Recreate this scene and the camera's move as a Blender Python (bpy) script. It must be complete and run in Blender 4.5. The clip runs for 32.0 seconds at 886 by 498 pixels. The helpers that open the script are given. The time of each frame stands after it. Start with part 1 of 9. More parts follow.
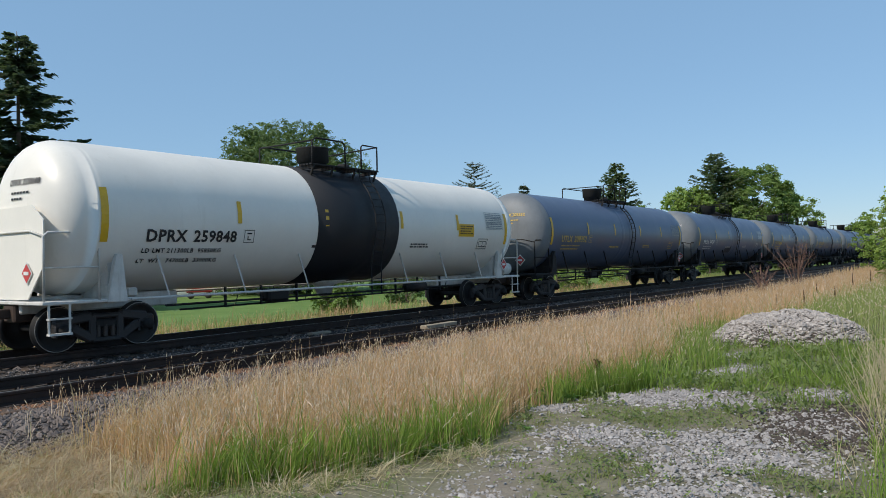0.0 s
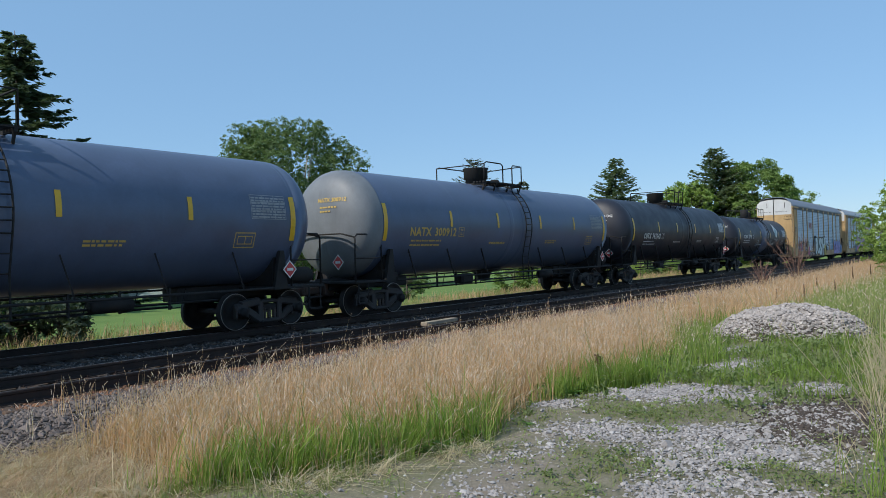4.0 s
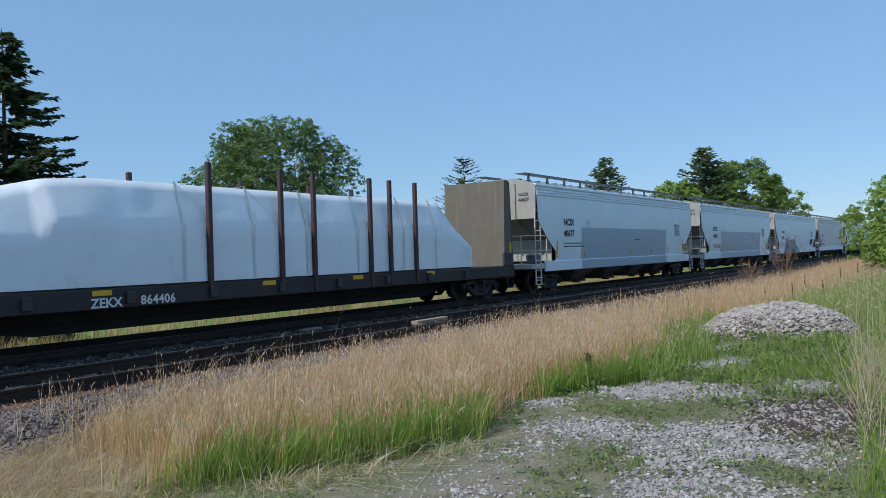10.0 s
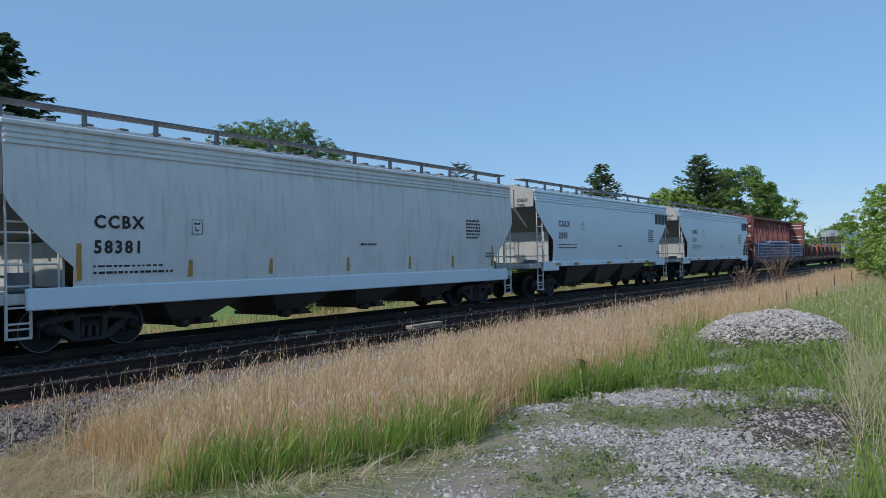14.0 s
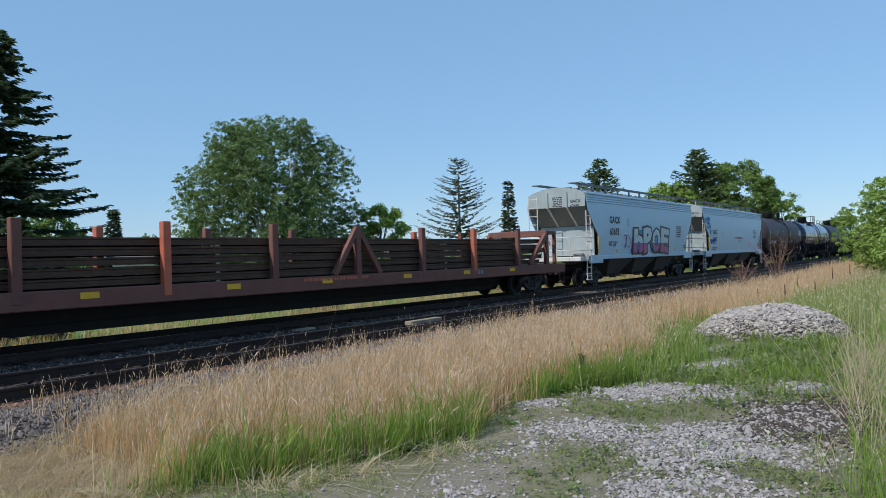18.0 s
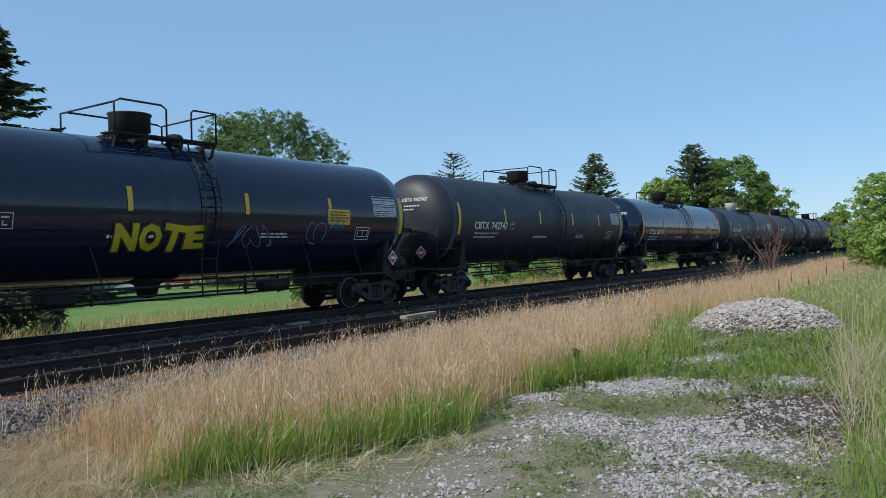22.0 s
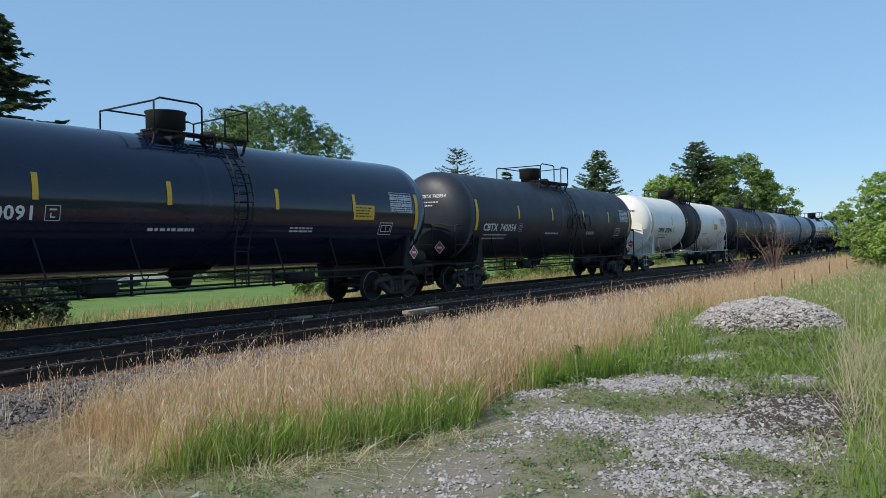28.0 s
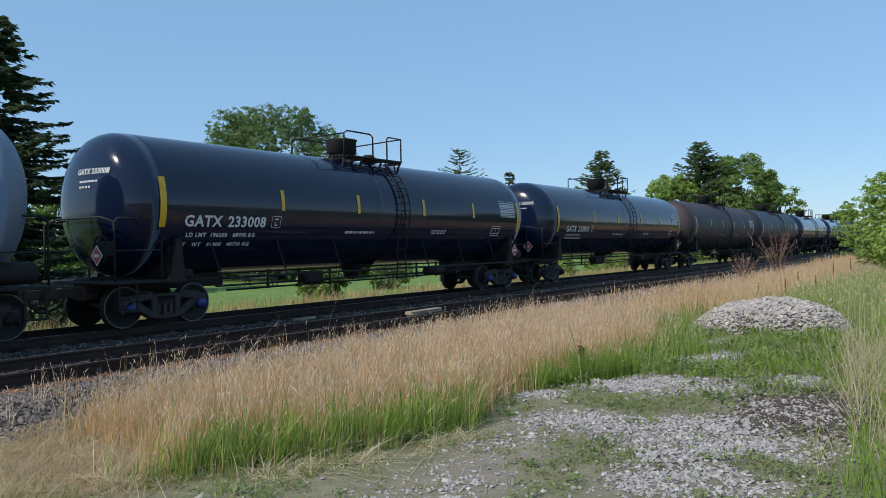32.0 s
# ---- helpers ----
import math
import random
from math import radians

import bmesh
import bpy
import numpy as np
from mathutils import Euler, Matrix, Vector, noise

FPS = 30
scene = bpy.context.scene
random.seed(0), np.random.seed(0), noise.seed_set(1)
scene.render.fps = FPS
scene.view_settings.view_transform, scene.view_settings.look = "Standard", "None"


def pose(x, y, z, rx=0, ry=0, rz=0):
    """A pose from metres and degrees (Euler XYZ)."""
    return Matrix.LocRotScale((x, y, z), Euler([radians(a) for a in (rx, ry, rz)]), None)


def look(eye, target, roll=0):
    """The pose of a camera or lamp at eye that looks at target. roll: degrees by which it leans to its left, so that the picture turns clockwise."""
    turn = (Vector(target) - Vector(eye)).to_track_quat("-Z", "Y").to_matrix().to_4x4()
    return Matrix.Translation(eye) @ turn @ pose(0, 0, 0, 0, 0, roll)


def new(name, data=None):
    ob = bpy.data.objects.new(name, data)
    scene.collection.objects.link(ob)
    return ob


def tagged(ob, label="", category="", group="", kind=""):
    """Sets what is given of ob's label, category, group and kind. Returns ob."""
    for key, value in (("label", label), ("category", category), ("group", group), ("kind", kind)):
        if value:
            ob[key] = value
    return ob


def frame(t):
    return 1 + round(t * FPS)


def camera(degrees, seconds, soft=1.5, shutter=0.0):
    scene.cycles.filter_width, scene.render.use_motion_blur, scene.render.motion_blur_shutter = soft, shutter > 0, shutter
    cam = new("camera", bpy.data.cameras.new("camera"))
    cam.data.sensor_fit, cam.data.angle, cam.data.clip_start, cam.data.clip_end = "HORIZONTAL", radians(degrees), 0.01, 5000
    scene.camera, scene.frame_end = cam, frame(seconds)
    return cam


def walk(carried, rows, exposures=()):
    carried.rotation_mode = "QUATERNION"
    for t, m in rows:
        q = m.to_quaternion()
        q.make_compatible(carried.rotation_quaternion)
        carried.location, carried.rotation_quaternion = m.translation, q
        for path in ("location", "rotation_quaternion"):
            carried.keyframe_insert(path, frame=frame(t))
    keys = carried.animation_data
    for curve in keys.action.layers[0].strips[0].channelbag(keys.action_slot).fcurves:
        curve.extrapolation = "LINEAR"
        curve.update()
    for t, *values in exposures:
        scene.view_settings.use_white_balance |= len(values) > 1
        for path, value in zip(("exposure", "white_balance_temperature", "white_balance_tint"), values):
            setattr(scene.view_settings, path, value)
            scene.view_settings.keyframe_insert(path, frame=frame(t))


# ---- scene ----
# Axes: x runs along the railway (away from the eye), y across it, z = 0 is the top of the rails.
# Camera held in the hand at one spot: seconds, heading from +x towards +y, tilt, roll (degrees).
EYE = (0.0, 0.0, 1.674)

def aim(heading, tilt, roll):
    a, b = radians(heading), radians(tilt)
    way = Vector((math.cos(a) * math.cos(b), math.sin(a) * math.cos(b), math.sin(b)))
    return look(EYE, Vector(EYE) + way, roll)


cam = camera(61.42, 32.0, soft=0.6)
walk(cam, [
    (0, aim(36.381, 0.854, -1.323)),
    (0.5, aim(36.398, 0.878, -1.365)),
    (1, aim(36.397, 0.844, -1.348)),
    (1.5, aim(36.247, 0.852, -1.354)),
    (2, aim(36.189, 0.800, -1.577)),
    (2.5, aim(36.249, 0.702, -1.556)),
    (3, aim(36.310, 0.670, -1.720)),
    (3.5, aim(36.390, 0.619, -1.732)),
    (5.5, aim(36.152, 0.451, -1.658)),
    (6, aim(35.955, 0.393, -1.652)),
    (6.5, aim(35.809, 0.313, -1.728)),
    (7, aim(35.810, 0.275, -1.803)),
    (7.5, aim(35.876, 0.260, -1.794)),
    (8, aim(35.938, 0.320, -1.807)),
    (8.5, aim(35.901, 0.373, -1.750)),
    (9, aim(35.795, 0.377, -1.714)),
    (9.5, aim(35.672, 0.436, -1.729)),
    (10, aim(35.651, 0.474, -1.750)),
    (10.5, aim(35.650, 0.490, -1.707)),
    (11, aim(35.740, 0.503, -1.602)),
    (11.5, aim(35.842, 0.504, -1.501)),
    (12, aim(35.816, 0.573, -1.385)),
    (12.5, aim(35.682, 0.651, -1.383)),
    (13, aim(35.610, 0.702, -1.365)),
    (13.5, aim(35.462, 0.747, -1.259)),
    (14, aim(35.291, 0.831, -1.227)),
    (14.5, aim(35.128, 0.842, -1.250)),
    (16.5, aim(35.036, 0.762, -1.449)),
    (17, aim(35.066, 0.664, -1.416)),
    (17.5, aim(35.160, 0.569, -1.473)),
    (18, aim(35.187, 0.501, -1.540)),
    (18.5, aim(35.216, 0.442, -1.491)),
    (19, aim(35.199, 0.363, -1.425)),
    (19.5, aim(35.122, 0.243, -1.499)),
    (20, aim(35.044, 0.220, -1.508)),
    (20.5, aim(34.942, 0.155, -1.490)),
    (21, aim(34.872, 0.109, -1.457)),
    (21.5, aim(34.860, 0.048, -1.454)),
    (22, aim(34.827, 0.061, -1.382)),
    (22.5, aim(34.811, 0.052, -1.262)),
    (23, aim(34.825, -0.035, -1.197)),
    (23.5, aim(34.830, -0.116, -1.055)),
    (24, aim(34.903, -0.174, -1.058)),
    (24.5, aim(34.934, -0.199, -1.027)),
    (25, aim(34.985, -0.272, -0.984)),
    (25.5, aim(34.966, -0.308, -0.905)),
    (27.5, aim(35.047, -0.276, -0.895)),
    (28, aim(35.048, -0.277, -0.885)),
    (28.5, aim(35.036, -0.312, -0.826)),
    (29, aim(34.984, -0.287, -1.010)),
    (29.5, aim(34.997, -0.306, -1.000)),
    (30, aim(35.056, -0.269, -0.938)),
    (30.5, aim(35.133, -0.263, -0.881)),
    (31, aim(35.197, -0.254, -0.870)),
    (31.5, aim(35.234, -0.223, -0.949)),
    (32, aim(35.274, -0.216, -1.006)),
], exposures=[(0.0, -0.02, 6650, 10), (1.5, 0.06, 6450, 10), (3.0, 0.06, 6350, 10), (9.0, 0.04, 6250, 10), (11.0, -0.12, 6020, 10), (14.0, -0.12, 6020, 10), (16.4, -0.09, 6100, 10), (17.0, 0.04, 6250, 10), (20.0, 0.04, 6250, 10), (24.0, 0.09, 6400, 10), (28.3, 0.09, 6400, 10), (29.6, 0.03, 6300, 10), (30.2, 0.0, 6300, 10), (31.0, 0.08, 6380, 10), (32.0, 0.09, 6400, 10)])

# ---- light ----
SUN_AZ, SUN_EL = 162.0, 44.0      # degrees from +x towards +y, degrees up
world = bpy.data.worlds.new("sky")
scene.world = world
world.use_nodes = True
wn = world.node_tree.nodes
sky = wn.new("ShaderNodeTexSky")
sky.sky_type, sky.sun_disc = "NISHITA", False
sky.sun_elevation, sky.sun_rotation = radians(SUN_EL), radians(90 - SUN_AZ)
sky.air_density, sky.dust_density, sky.ozone_density = 1.0, 0.1, 4.0
haze = wn.new("ShaderNodeMix")                            # thin summer haze evens out the clear sky
haze.data_type = "RGBA"
haze.inputs[0].default_value = 0.60
haze.inputs[7].default_value = (2.10, 3.85, 5.95, 1)
world.node_tree.links.new(sky.outputs[0], haze.inputs[6])
world.node_tree.links.new(haze.outputs[2], wn["Background"].inputs[0])
wn["Background"].inputs[1].default_value = 0.126
sun = new("sun", bpy.data.lights.new("sun", "SUN"))
sun.data.energy, sun.data.angle, sun.data.color = 3.75, radians(0.6), (1.0, 0.93, 0.82)
sd = Vector((math.cos(radians(SUN_AZ)) * math.cos(radians(SUN_EL)), math.sin(radians(SUN_AZ)) * math.cos(radians(SUN_EL)), math.sin(radians(SUN_EL))))
sun.matrix_world = look(sd * 100, (0, 0, 0))

# ---- plan ----
RAIL_N, RAIL_NF = 10.97, 12.47     # rails of the near, empty track
RAIL_T, RAIL_TF = 15.15, 16.65     # rails under the train
YC = 15.90                         # middle of the train
GROUND = ((-60, -0.10), (3.0, -0.12), (8.3, -0.42), (8.7, -0.42), (9.9, -0.22), (17.9, -0.22), (19.4, -0.55), (60, -0.75), (3000, -0.75))


def ground_z(x, y):
    z = float(np.interp(y, [a for a, _ in GROUND], [b for _, b in GROUND]))
    near = max(0.0, 1 - abs(y - 3) / 6)
    return z + 0.03 * near * noise.noise((x * 0.45, y * 0.45, 3.0)) + 0.012 * near * noise.noise((x * 1.9, y * 1.9, 7.0))


# ---- materials ----
def mix_color(nt, fac, a, b, kind="MIX"):
    n = nt.nodes.new("ShaderNodeMix")
    n.data_type, n.blend_type = "RGBA", kind
    for sock, v in ((n.inputs[0], fac), (n.inputs[6], a), (n.inputs[7], b)):
        if isinstance(v, (int, float)):
            sock.default_value = v
        elif isinstance(v, tuple):
            sock.default_value = (*v, 1)
        else:
            nt.links.new(v, sock)
    return n.outputs[2]


def noise_node(nt, scale, detail=4.0, rough=0.55, coord="Object", stretch=None, seed=0.0):
    tc = nt.nodes.new("ShaderNodeTexCoord")
    mp = nt.nodes.new("ShaderNodeMapping")
    mp.inputs["Location"].default_value = (seed, seed * 1.7, seed * 0.6)
    if stretch:
        mp.inputs["Scale"].default_value = stretch
    nt.links.new(tc.outputs[coord], mp.inputs[0])
    n = nt.nodes.new("ShaderNodeTexNoise")
    n.inputs["Scale"].default_value, n.inputs["Detail"].default_value, n.inputs["Roughness"].default_value = scale, detail, rough
    nt.links.new(mp.outputs[0], n.inputs["Vector"])
    return n.outputs[0]


def ramp(nt, fac, lo, hi, a=0.0, b=1.0):
    n = nt.nodes.new("ShaderNodeMapRange")
    n.inputs[1].default_value, n.inputs[2].default_value, n.inputs[3].default_value, n.inputs[4].default_value = lo, hi, a, b
    nt.links.new(fac, n.inputs[0])
    return n.outputs[0]


MATS = {}


def mat(name, color, rough=0.6, metal=0.0, vary=0.25, scale=3.0, bump=0.15, bump_scale=60.0, dirt=None, dirt_amt=0.0, streak=False, random_tint=0.0, coat=0.0, leaf=False, thin=0.0):
    """A painted, worn or natural surface: base colour with broad stains, fine grain, relief and uneven gloss."""
    if name in MATS:
        return MATS[name]
    m = bpy.data.materials.new(name)
    MATS[name] = m
    m.use_nodes = True
    nt = m.node_tree
    bs = nt.nodes["Principled BSDF"]
    dark = tuple(c * (1 - vary) for c in color)
    lite = tuple(min(1, c * (1 + vary * 0.6)) for c in color)
    big = noise_node(nt, scale, 5, 0.6)
    col = mix_color(nt, ramp(nt, big, 0.3, 0.7), dark, lite)
    fine = noise_node(nt, scale * 14, 3, 0.6, seed=3.0)
    col = mix_color(nt, ramp(nt, fine, 0.35, 0.75, 0.0, 0.35), col, dark)
    if dirt and dirt_amt:
        d = noise_node(nt, 1.6, 6, 0.7, stretch=(3.0, 3.0, 0.25) if streak else None, seed=9.0)
        col = mix_color(nt, ramp(nt, d, 0.62 - 0.25 * dirt_amt, 0.80, 0.0, min(1.0, dirt_amt * 1.3)), col, dirt)
    if random_tint:
        oi = nt.nodes.new("ShaderNodeNewGeometry" if leaf else "ShaderNodeObjectInfo")
        r = oi.outputs["Random Per Island"] if leaf else oi.outputs["Random"]
        col = mix_color(nt, ramp(nt, r, 0, 1, 0.0, random_tint), col, tuple(c * 0.45 for c in color))
        col = mix_color(nt, ramp(nt, r, 0.75, 1, 0.0, random_tint * 0.6), col, tuple(min(1, c * 1.7 + 0.01) for c in color))
    nt.links.new(col, bs.inputs["Base Color"])
    nt.links.new(ramp(nt, big, 0.25, 0.75, max(0.03, rough - 0.12), min(1, rough + 0.12)), bs.inputs["Roughness"])
    bs.inputs["Metallic"].default_value = metal
    if coat:
        bs.inputs["Coat Weight"].default_value, bs.inputs["Coat Roughness"].default_value = coat, 0.06
    if thin:                                              # leaves and blades let light through
        bs.inputs["Specular IOR Level"].default_value = 0.25
        tl = nt.nodes.new("ShaderNodeBsdfTranslucent")
        nt.links.new(mix_color(nt, 0.6, col, tuple(min(1, q * w) for q, w in zip(color, (1.7, 1.9, 0.9)))), tl.inputs["Color"])
        mx = nt.nodes.new("ShaderNodeMixShader")
        mx.inputs[0].default_value = thin
        nt.links.new(bs.outputs[0], mx.inputs[1])
        nt.links.new(tl.outputs[0], mx.inputs[2])
        nt.links.new(mx.outputs[0], nt.nodes["Material Output"].inputs["Surface"])
    if bump:
        b = nt.nodes.new("ShaderNodeBump")
        b.inputs["Strength"].default_value, b.inputs["Distance"].default_value = bump, 0.01
        nt.links.new(noise_node(nt, bump_scale, 3, 0.6, seed=5.0), b.inputs["Height"])
        nt.links.new(b.outputs[0], bs.inputs["Normal"])
    return m


# ---- mesh building ----
class Shape:
    """Gathers corners and faces of one mesh."""

    def __init__(self):
        self.v, self.f, self.smooth = [], [], []

    def add(self, verts, faces, smooth=False):
        o = len(self.v)
        self.v.extend(tuple(p) for p in verts)
        self.f.extend(tuple(i + o for i in f) for f in faces)
        self.smooth.extend([smooth] * len(faces))
        return self

    def box(self, x0, x1, y0, y1, z0, z1, c=0.0, m=None):
        """A box, with chamfered edges where c is given."""
        if c <= 0:
            v = [(x, y, z) for x in (x0, x1) for y in (y0, y1) for z in (z0, z1)]
            f = [(0, 1, 3, 2), (4, 6, 7, 5), (0, 4, 5, 1), (2, 3, 7, 6), (0, 2, 6, 4), (1, 5, 7, 3)]
        else:
            c = min(c, (x1 - x0) * 0.45, (y1 - y0) * 0.45, (z1 - z0) * 0.45)
            v, ix = [], {}
            for i, (x, sx) in enumerate(((x0, 1), (x1, -1))):
                for j, (y, sy) in enumerate(((y0, 1), (y1, -1))):
                    for k, (z, sz) in enumerate(((z0, 1), (z1, -1))):
                        for a, p in enumerate(((x, y + sy * c, z + sz * c), (x + sx * c, y, z + sz * c), (x + sx * c, y + sy * c, z))):
                            ix[i, j, k, a] = len(v)
                            v.append(p)
            f = []
            for a in range(3):
                for s in range(2):
                    q = []
                    for p, r in ((0, 0), (1, 0), (1, 1), (0, 1)):
                        key = [0, 0, 0]
                        key[a], key[(a + 1) % 3], key[(a + 2) % 3] = s, p, r
                        q.append(ix[(*key, a)])
                    f.append(tuple(q if s else q[::-1]))
            for a in range(3):
                b, d = (a + 1) % 3, (a + 2) % 3
                for p in range(2):
                    for r in range(2):
                        k0, k1 = [0, 0, 0], [0, 0, 0]
                        k0[b] = k1[b] = p
                        k0[d] = k1[d] = r
                        k1[a] = 1
                        q = [ix[(*k0, b)], ix[(*k1, b)], ix[(*k1, d)], ix[(*k0, d)]]
                        f.append(tuple(q if p != r else q[::-1]))
            for i in range(2):
                for j in range(2):
                    for k in range(2):
                        q = [ix[i, j, k, 0], ix[i, j, k, 1], ix[i, j, k, 2]]
                        f.append(tuple(q[::-1] if (i + j + k) % 2 == 0 else q))
        if m is not None:
            v = [tuple(m @ Vector(p)) for p in v]
        return self.add(v, f)

    def bar(self, p, q, w, h, up=(0, 0, 1), c=0.0):
        """A straight bar of section w by h from p to q."""
        p, q = Vector(p), Vector(q)
        d = (q - p)
        L = d.length
        d.normalize()
        s = d.cross(Vector(up))
        if s.length < 1e-4:
            s = d.cross(Vector((0, 1, 0)))
        s.normalize()
        u = s.cross(d)
        m = Matrix((d, s, u)).transposed().to_4x4()
        m.translation = p
        return self.box(0, L, -w / 2, w / 2, -h / 2, h / 2, c, m)

    def tube(self, pts, r, n=6, cap=True, r2=None):
        """A round pipe along pts; r2 tapers it."""
        pts = [Vector(p) for p in pts]
        rings = []
        side = None
        for i, p in enumerate(pts):
            d = (pts[min(i + 1, len(pts) - 1)] - pts[max(i - 1, 0)])
            if d.length < 1e-7:
                d = Vector((0, 0, 1))
            d.normalize()
            if side is None:
                side = d.cross(Vector((0, 0, 1)))
                if side.length < 1e-3:
                    side = d.cross(Vector((0, 1, 0)))
            side = (side - d * side.dot(d)).normalized()
            u = side.cross(d)
            rr = r if r2 is None else r + (r2 - r) * i / (len(pts) - 1)
            rings.append([p + (side * math.cos(a) + u * math.sin(a)) * rr for a in (2 * math.pi * k / n for k in range(n))])
        v = [p for ring in rings for p in ring]
        f = [(i * n + k, i * n + (k + 1) % n, (i + 1) * n + (k + 1) % n, (i + 1) * n + k) for i in range(len(pts) - 1) for k in range(n)]
        if cap:
            f += [tuple(range(n))[::-1], tuple(range((len(pts) - 1) * n, len(pts) * n))]
        return self.add(v, f, n > 5)

    def lathe(self, prof, axis="x", n=32, at=(0, 0, 0), smooth=True, caps=True):
        """Turns (along, radius) pairs round an axis."""
        v, f = [], []
        for a, r in prof:
            for k in range(n):
                t = 2 * math.pi * k / n
                c, s = r * math.cos(t), r * math.sin(t)
                p = {"x": (a, c, s), "y": (s, a, c), "z": (c, s, a)}[axis]
                v.append((p[0] + at[0], p[1] + at[1], p[2] + at[2]))
        for i in range(len(prof) - 1):
            for k in range(n):
                f.append((i * n + k, i * n + (k + 1) % n, (i + 1) * n + (k + 1) % n, (i + 1) * n + k))
        self.add(v, f, smooth)
        o = len(self.v) - len(v)
        for i, flip in ((0, True), (len(prof) - 1, False)):
            if caps and prof[i][1] > 1e-4:
                ring = [o + i * n + k for k in range(n)]
                self.f.append(tuple(ring[::-1] if flip else ring))
                self.smooth.append(False)
        return self

    def sweep(self, section, x0, x1, caps=True, smooth=False):
        """Draws a closed (y, z) outline along x."""
        n = len(section)
        v = [(x, y, z) for x in (x0, x1) for y, z in section]
        f = [(k, k + n, (k + 1) % n + n, (k + 1) % n) for k in range(n)]
        if caps:
            f += [tuple(range(n)), tuple(range(n, 2 * n))[::-1]]
        return self.add(v, f, smooth)

    def mesh(self, name="mesh", material=None):
        me = bpy.data.meshes.new(name)
        me.from_pydata(self.v, [], self.f)
        me.polygons.foreach_set("use_smooth", self.smooth)
        if material:
            me.materials.append(material)
        me.update()
        return me


def part(name, shape, material, parent, label="", at=None):
    """Links one mesh object under a thing or a part."""
    me = shape if isinstance(shape, bpy.types.Mesh) else shape.mesh(name, material)
    ob = new(name, me)
    ob.parent = parent
    if at is not None:
        ob.matrix_basis = at if isinstance(at, Matrix) else Matrix.Translation(at)
    return tagged(ob, label) if label else ob


def thing(name, shape=None, material=None, label="", category="", group="", kind="", at=None):
    """A top-level object: one mesh, or an empty that carries parts."""
    ob = new(name, shape.mesh(name, material) if shape else None)
    if at is not None:
        ob.matrix_basis = at if isinstance(at, Matrix) else Matrix.Translation(at)
    return tagged(ob, label, category, group, kind)


TEXTS = {}


def letters(text, size, spacing=1.0, fat=0.028):
    """Flat letters in the built-in font, lying in x and y, left-aligned on the base line."""
    key = (text, size, spacing, fat)
    if key not in TEXTS:
        cu = bpy.data.curves.new("lettering", "FONT")
        cu.body, cu.size, cu.space_character, cu.resolution_u = text, size, spacing, 2
        cu.offset = fat * size
        ob = bpy.data.objects.new("lettering", cu)
        scene.collection.objects.link(ob)
        me = bpy.data.meshes.new_from_object(ob)
        TEXTS[key] = ([tuple(v.co) for v in me.vertices], [tuple(p.vertices) for p in me.polygons])
        bpy.data.objects.remove(ob)
        bpy.data.meshes.remove(me)
        bpy.data.curves.remove(cu)
    return TEXTS[key]


# ---- ground ----
def arrays_mesh(name, verts, faces, material, smooth=False):
    """A mesh from arrays of corners and of triangles or quads."""
    verts, faces = np.asarray(verts, np.float32), np.asarray(faces, np.int32)
    me = bpy.data.meshes.new(name)
    n, k = faces.shape
    me.vertices.add(len(verts))
    me.vertices.foreach_set("co", verts.ravel())
    me.loops.add(n * k)
    me.loops.foreach_set("vertex_index", faces.ravel())
    me.polygons.add(n)
    me.polygons.foreach_set("loop_start", np.arange(0, n * k, k, dtype=np.int32))
    me.polygons.foreach_set("use_smooth", np.full(n, smooth))
    me.materials.append(material)
    me.update(calc_edges=True)
    return me


GY, GZ = np.array([a for a, _ in GROUND]), np.array([b for _, b in GROUND])


def wave(x, y, s, ph):
    """Smooth unevenness between -1 and 1."""
    return (np.sin(x * s + ph) * np.cos(y * s * 1.3 + ph * 1.7) + 0.6 * np.sin(x * s * 2.3 - y * s * 1.9 + ph * 2.1) + 0.4 * np.cos(x * s * 4.1 + y * s * 3.7 + ph)) / 2.0


def ground_zz(x, y):
    near = np.clip(1 - np.abs(y - 3) / 6, 0, 1) * np.clip(1 - np.abs(x - 9) / 30, 0, 1)
    return np.interp(y, GY, GZ) + 0.018 * near * wave(x, y, 1.1, 1.0) + 0.008 * near * wave(x, y, 4.3, 2.0)


def lot_edge(x):
    """Where the tall grass begins, as seen from the gravel lot."""
    return np.interp(x, [-40, 2, 3.4, 3.8, 4.2, 4.9, 5.5, 6.25, 6.7, 7.25, 8.2, 8.8, 9.4, 10.3, 11.6, 12.3, 13.2, 14.6, 17.2, 22, 40, 90],
                     [6.9, 6.9, 6.15, 5.6, 5.1, 4.65, 4.45, 4.15, 4.3, 4.7, 4.66, 4.6, 4.1, 3.8, 3.75, 3.5, 3.9, 4.5, 4.95, 3.2, 2.2, 2.0]) + 0.07 * wave(x, x * 0.3, 3.1, 4.0)


def spot(x, y, cx, cy, rx, ry, sharp=1.15):
    """A soft-edged patch on the ground."""
    return np.exp(-((((x - cx) / rx) ** 2 + ((y - cy) / ry) ** 2) ** sharp))


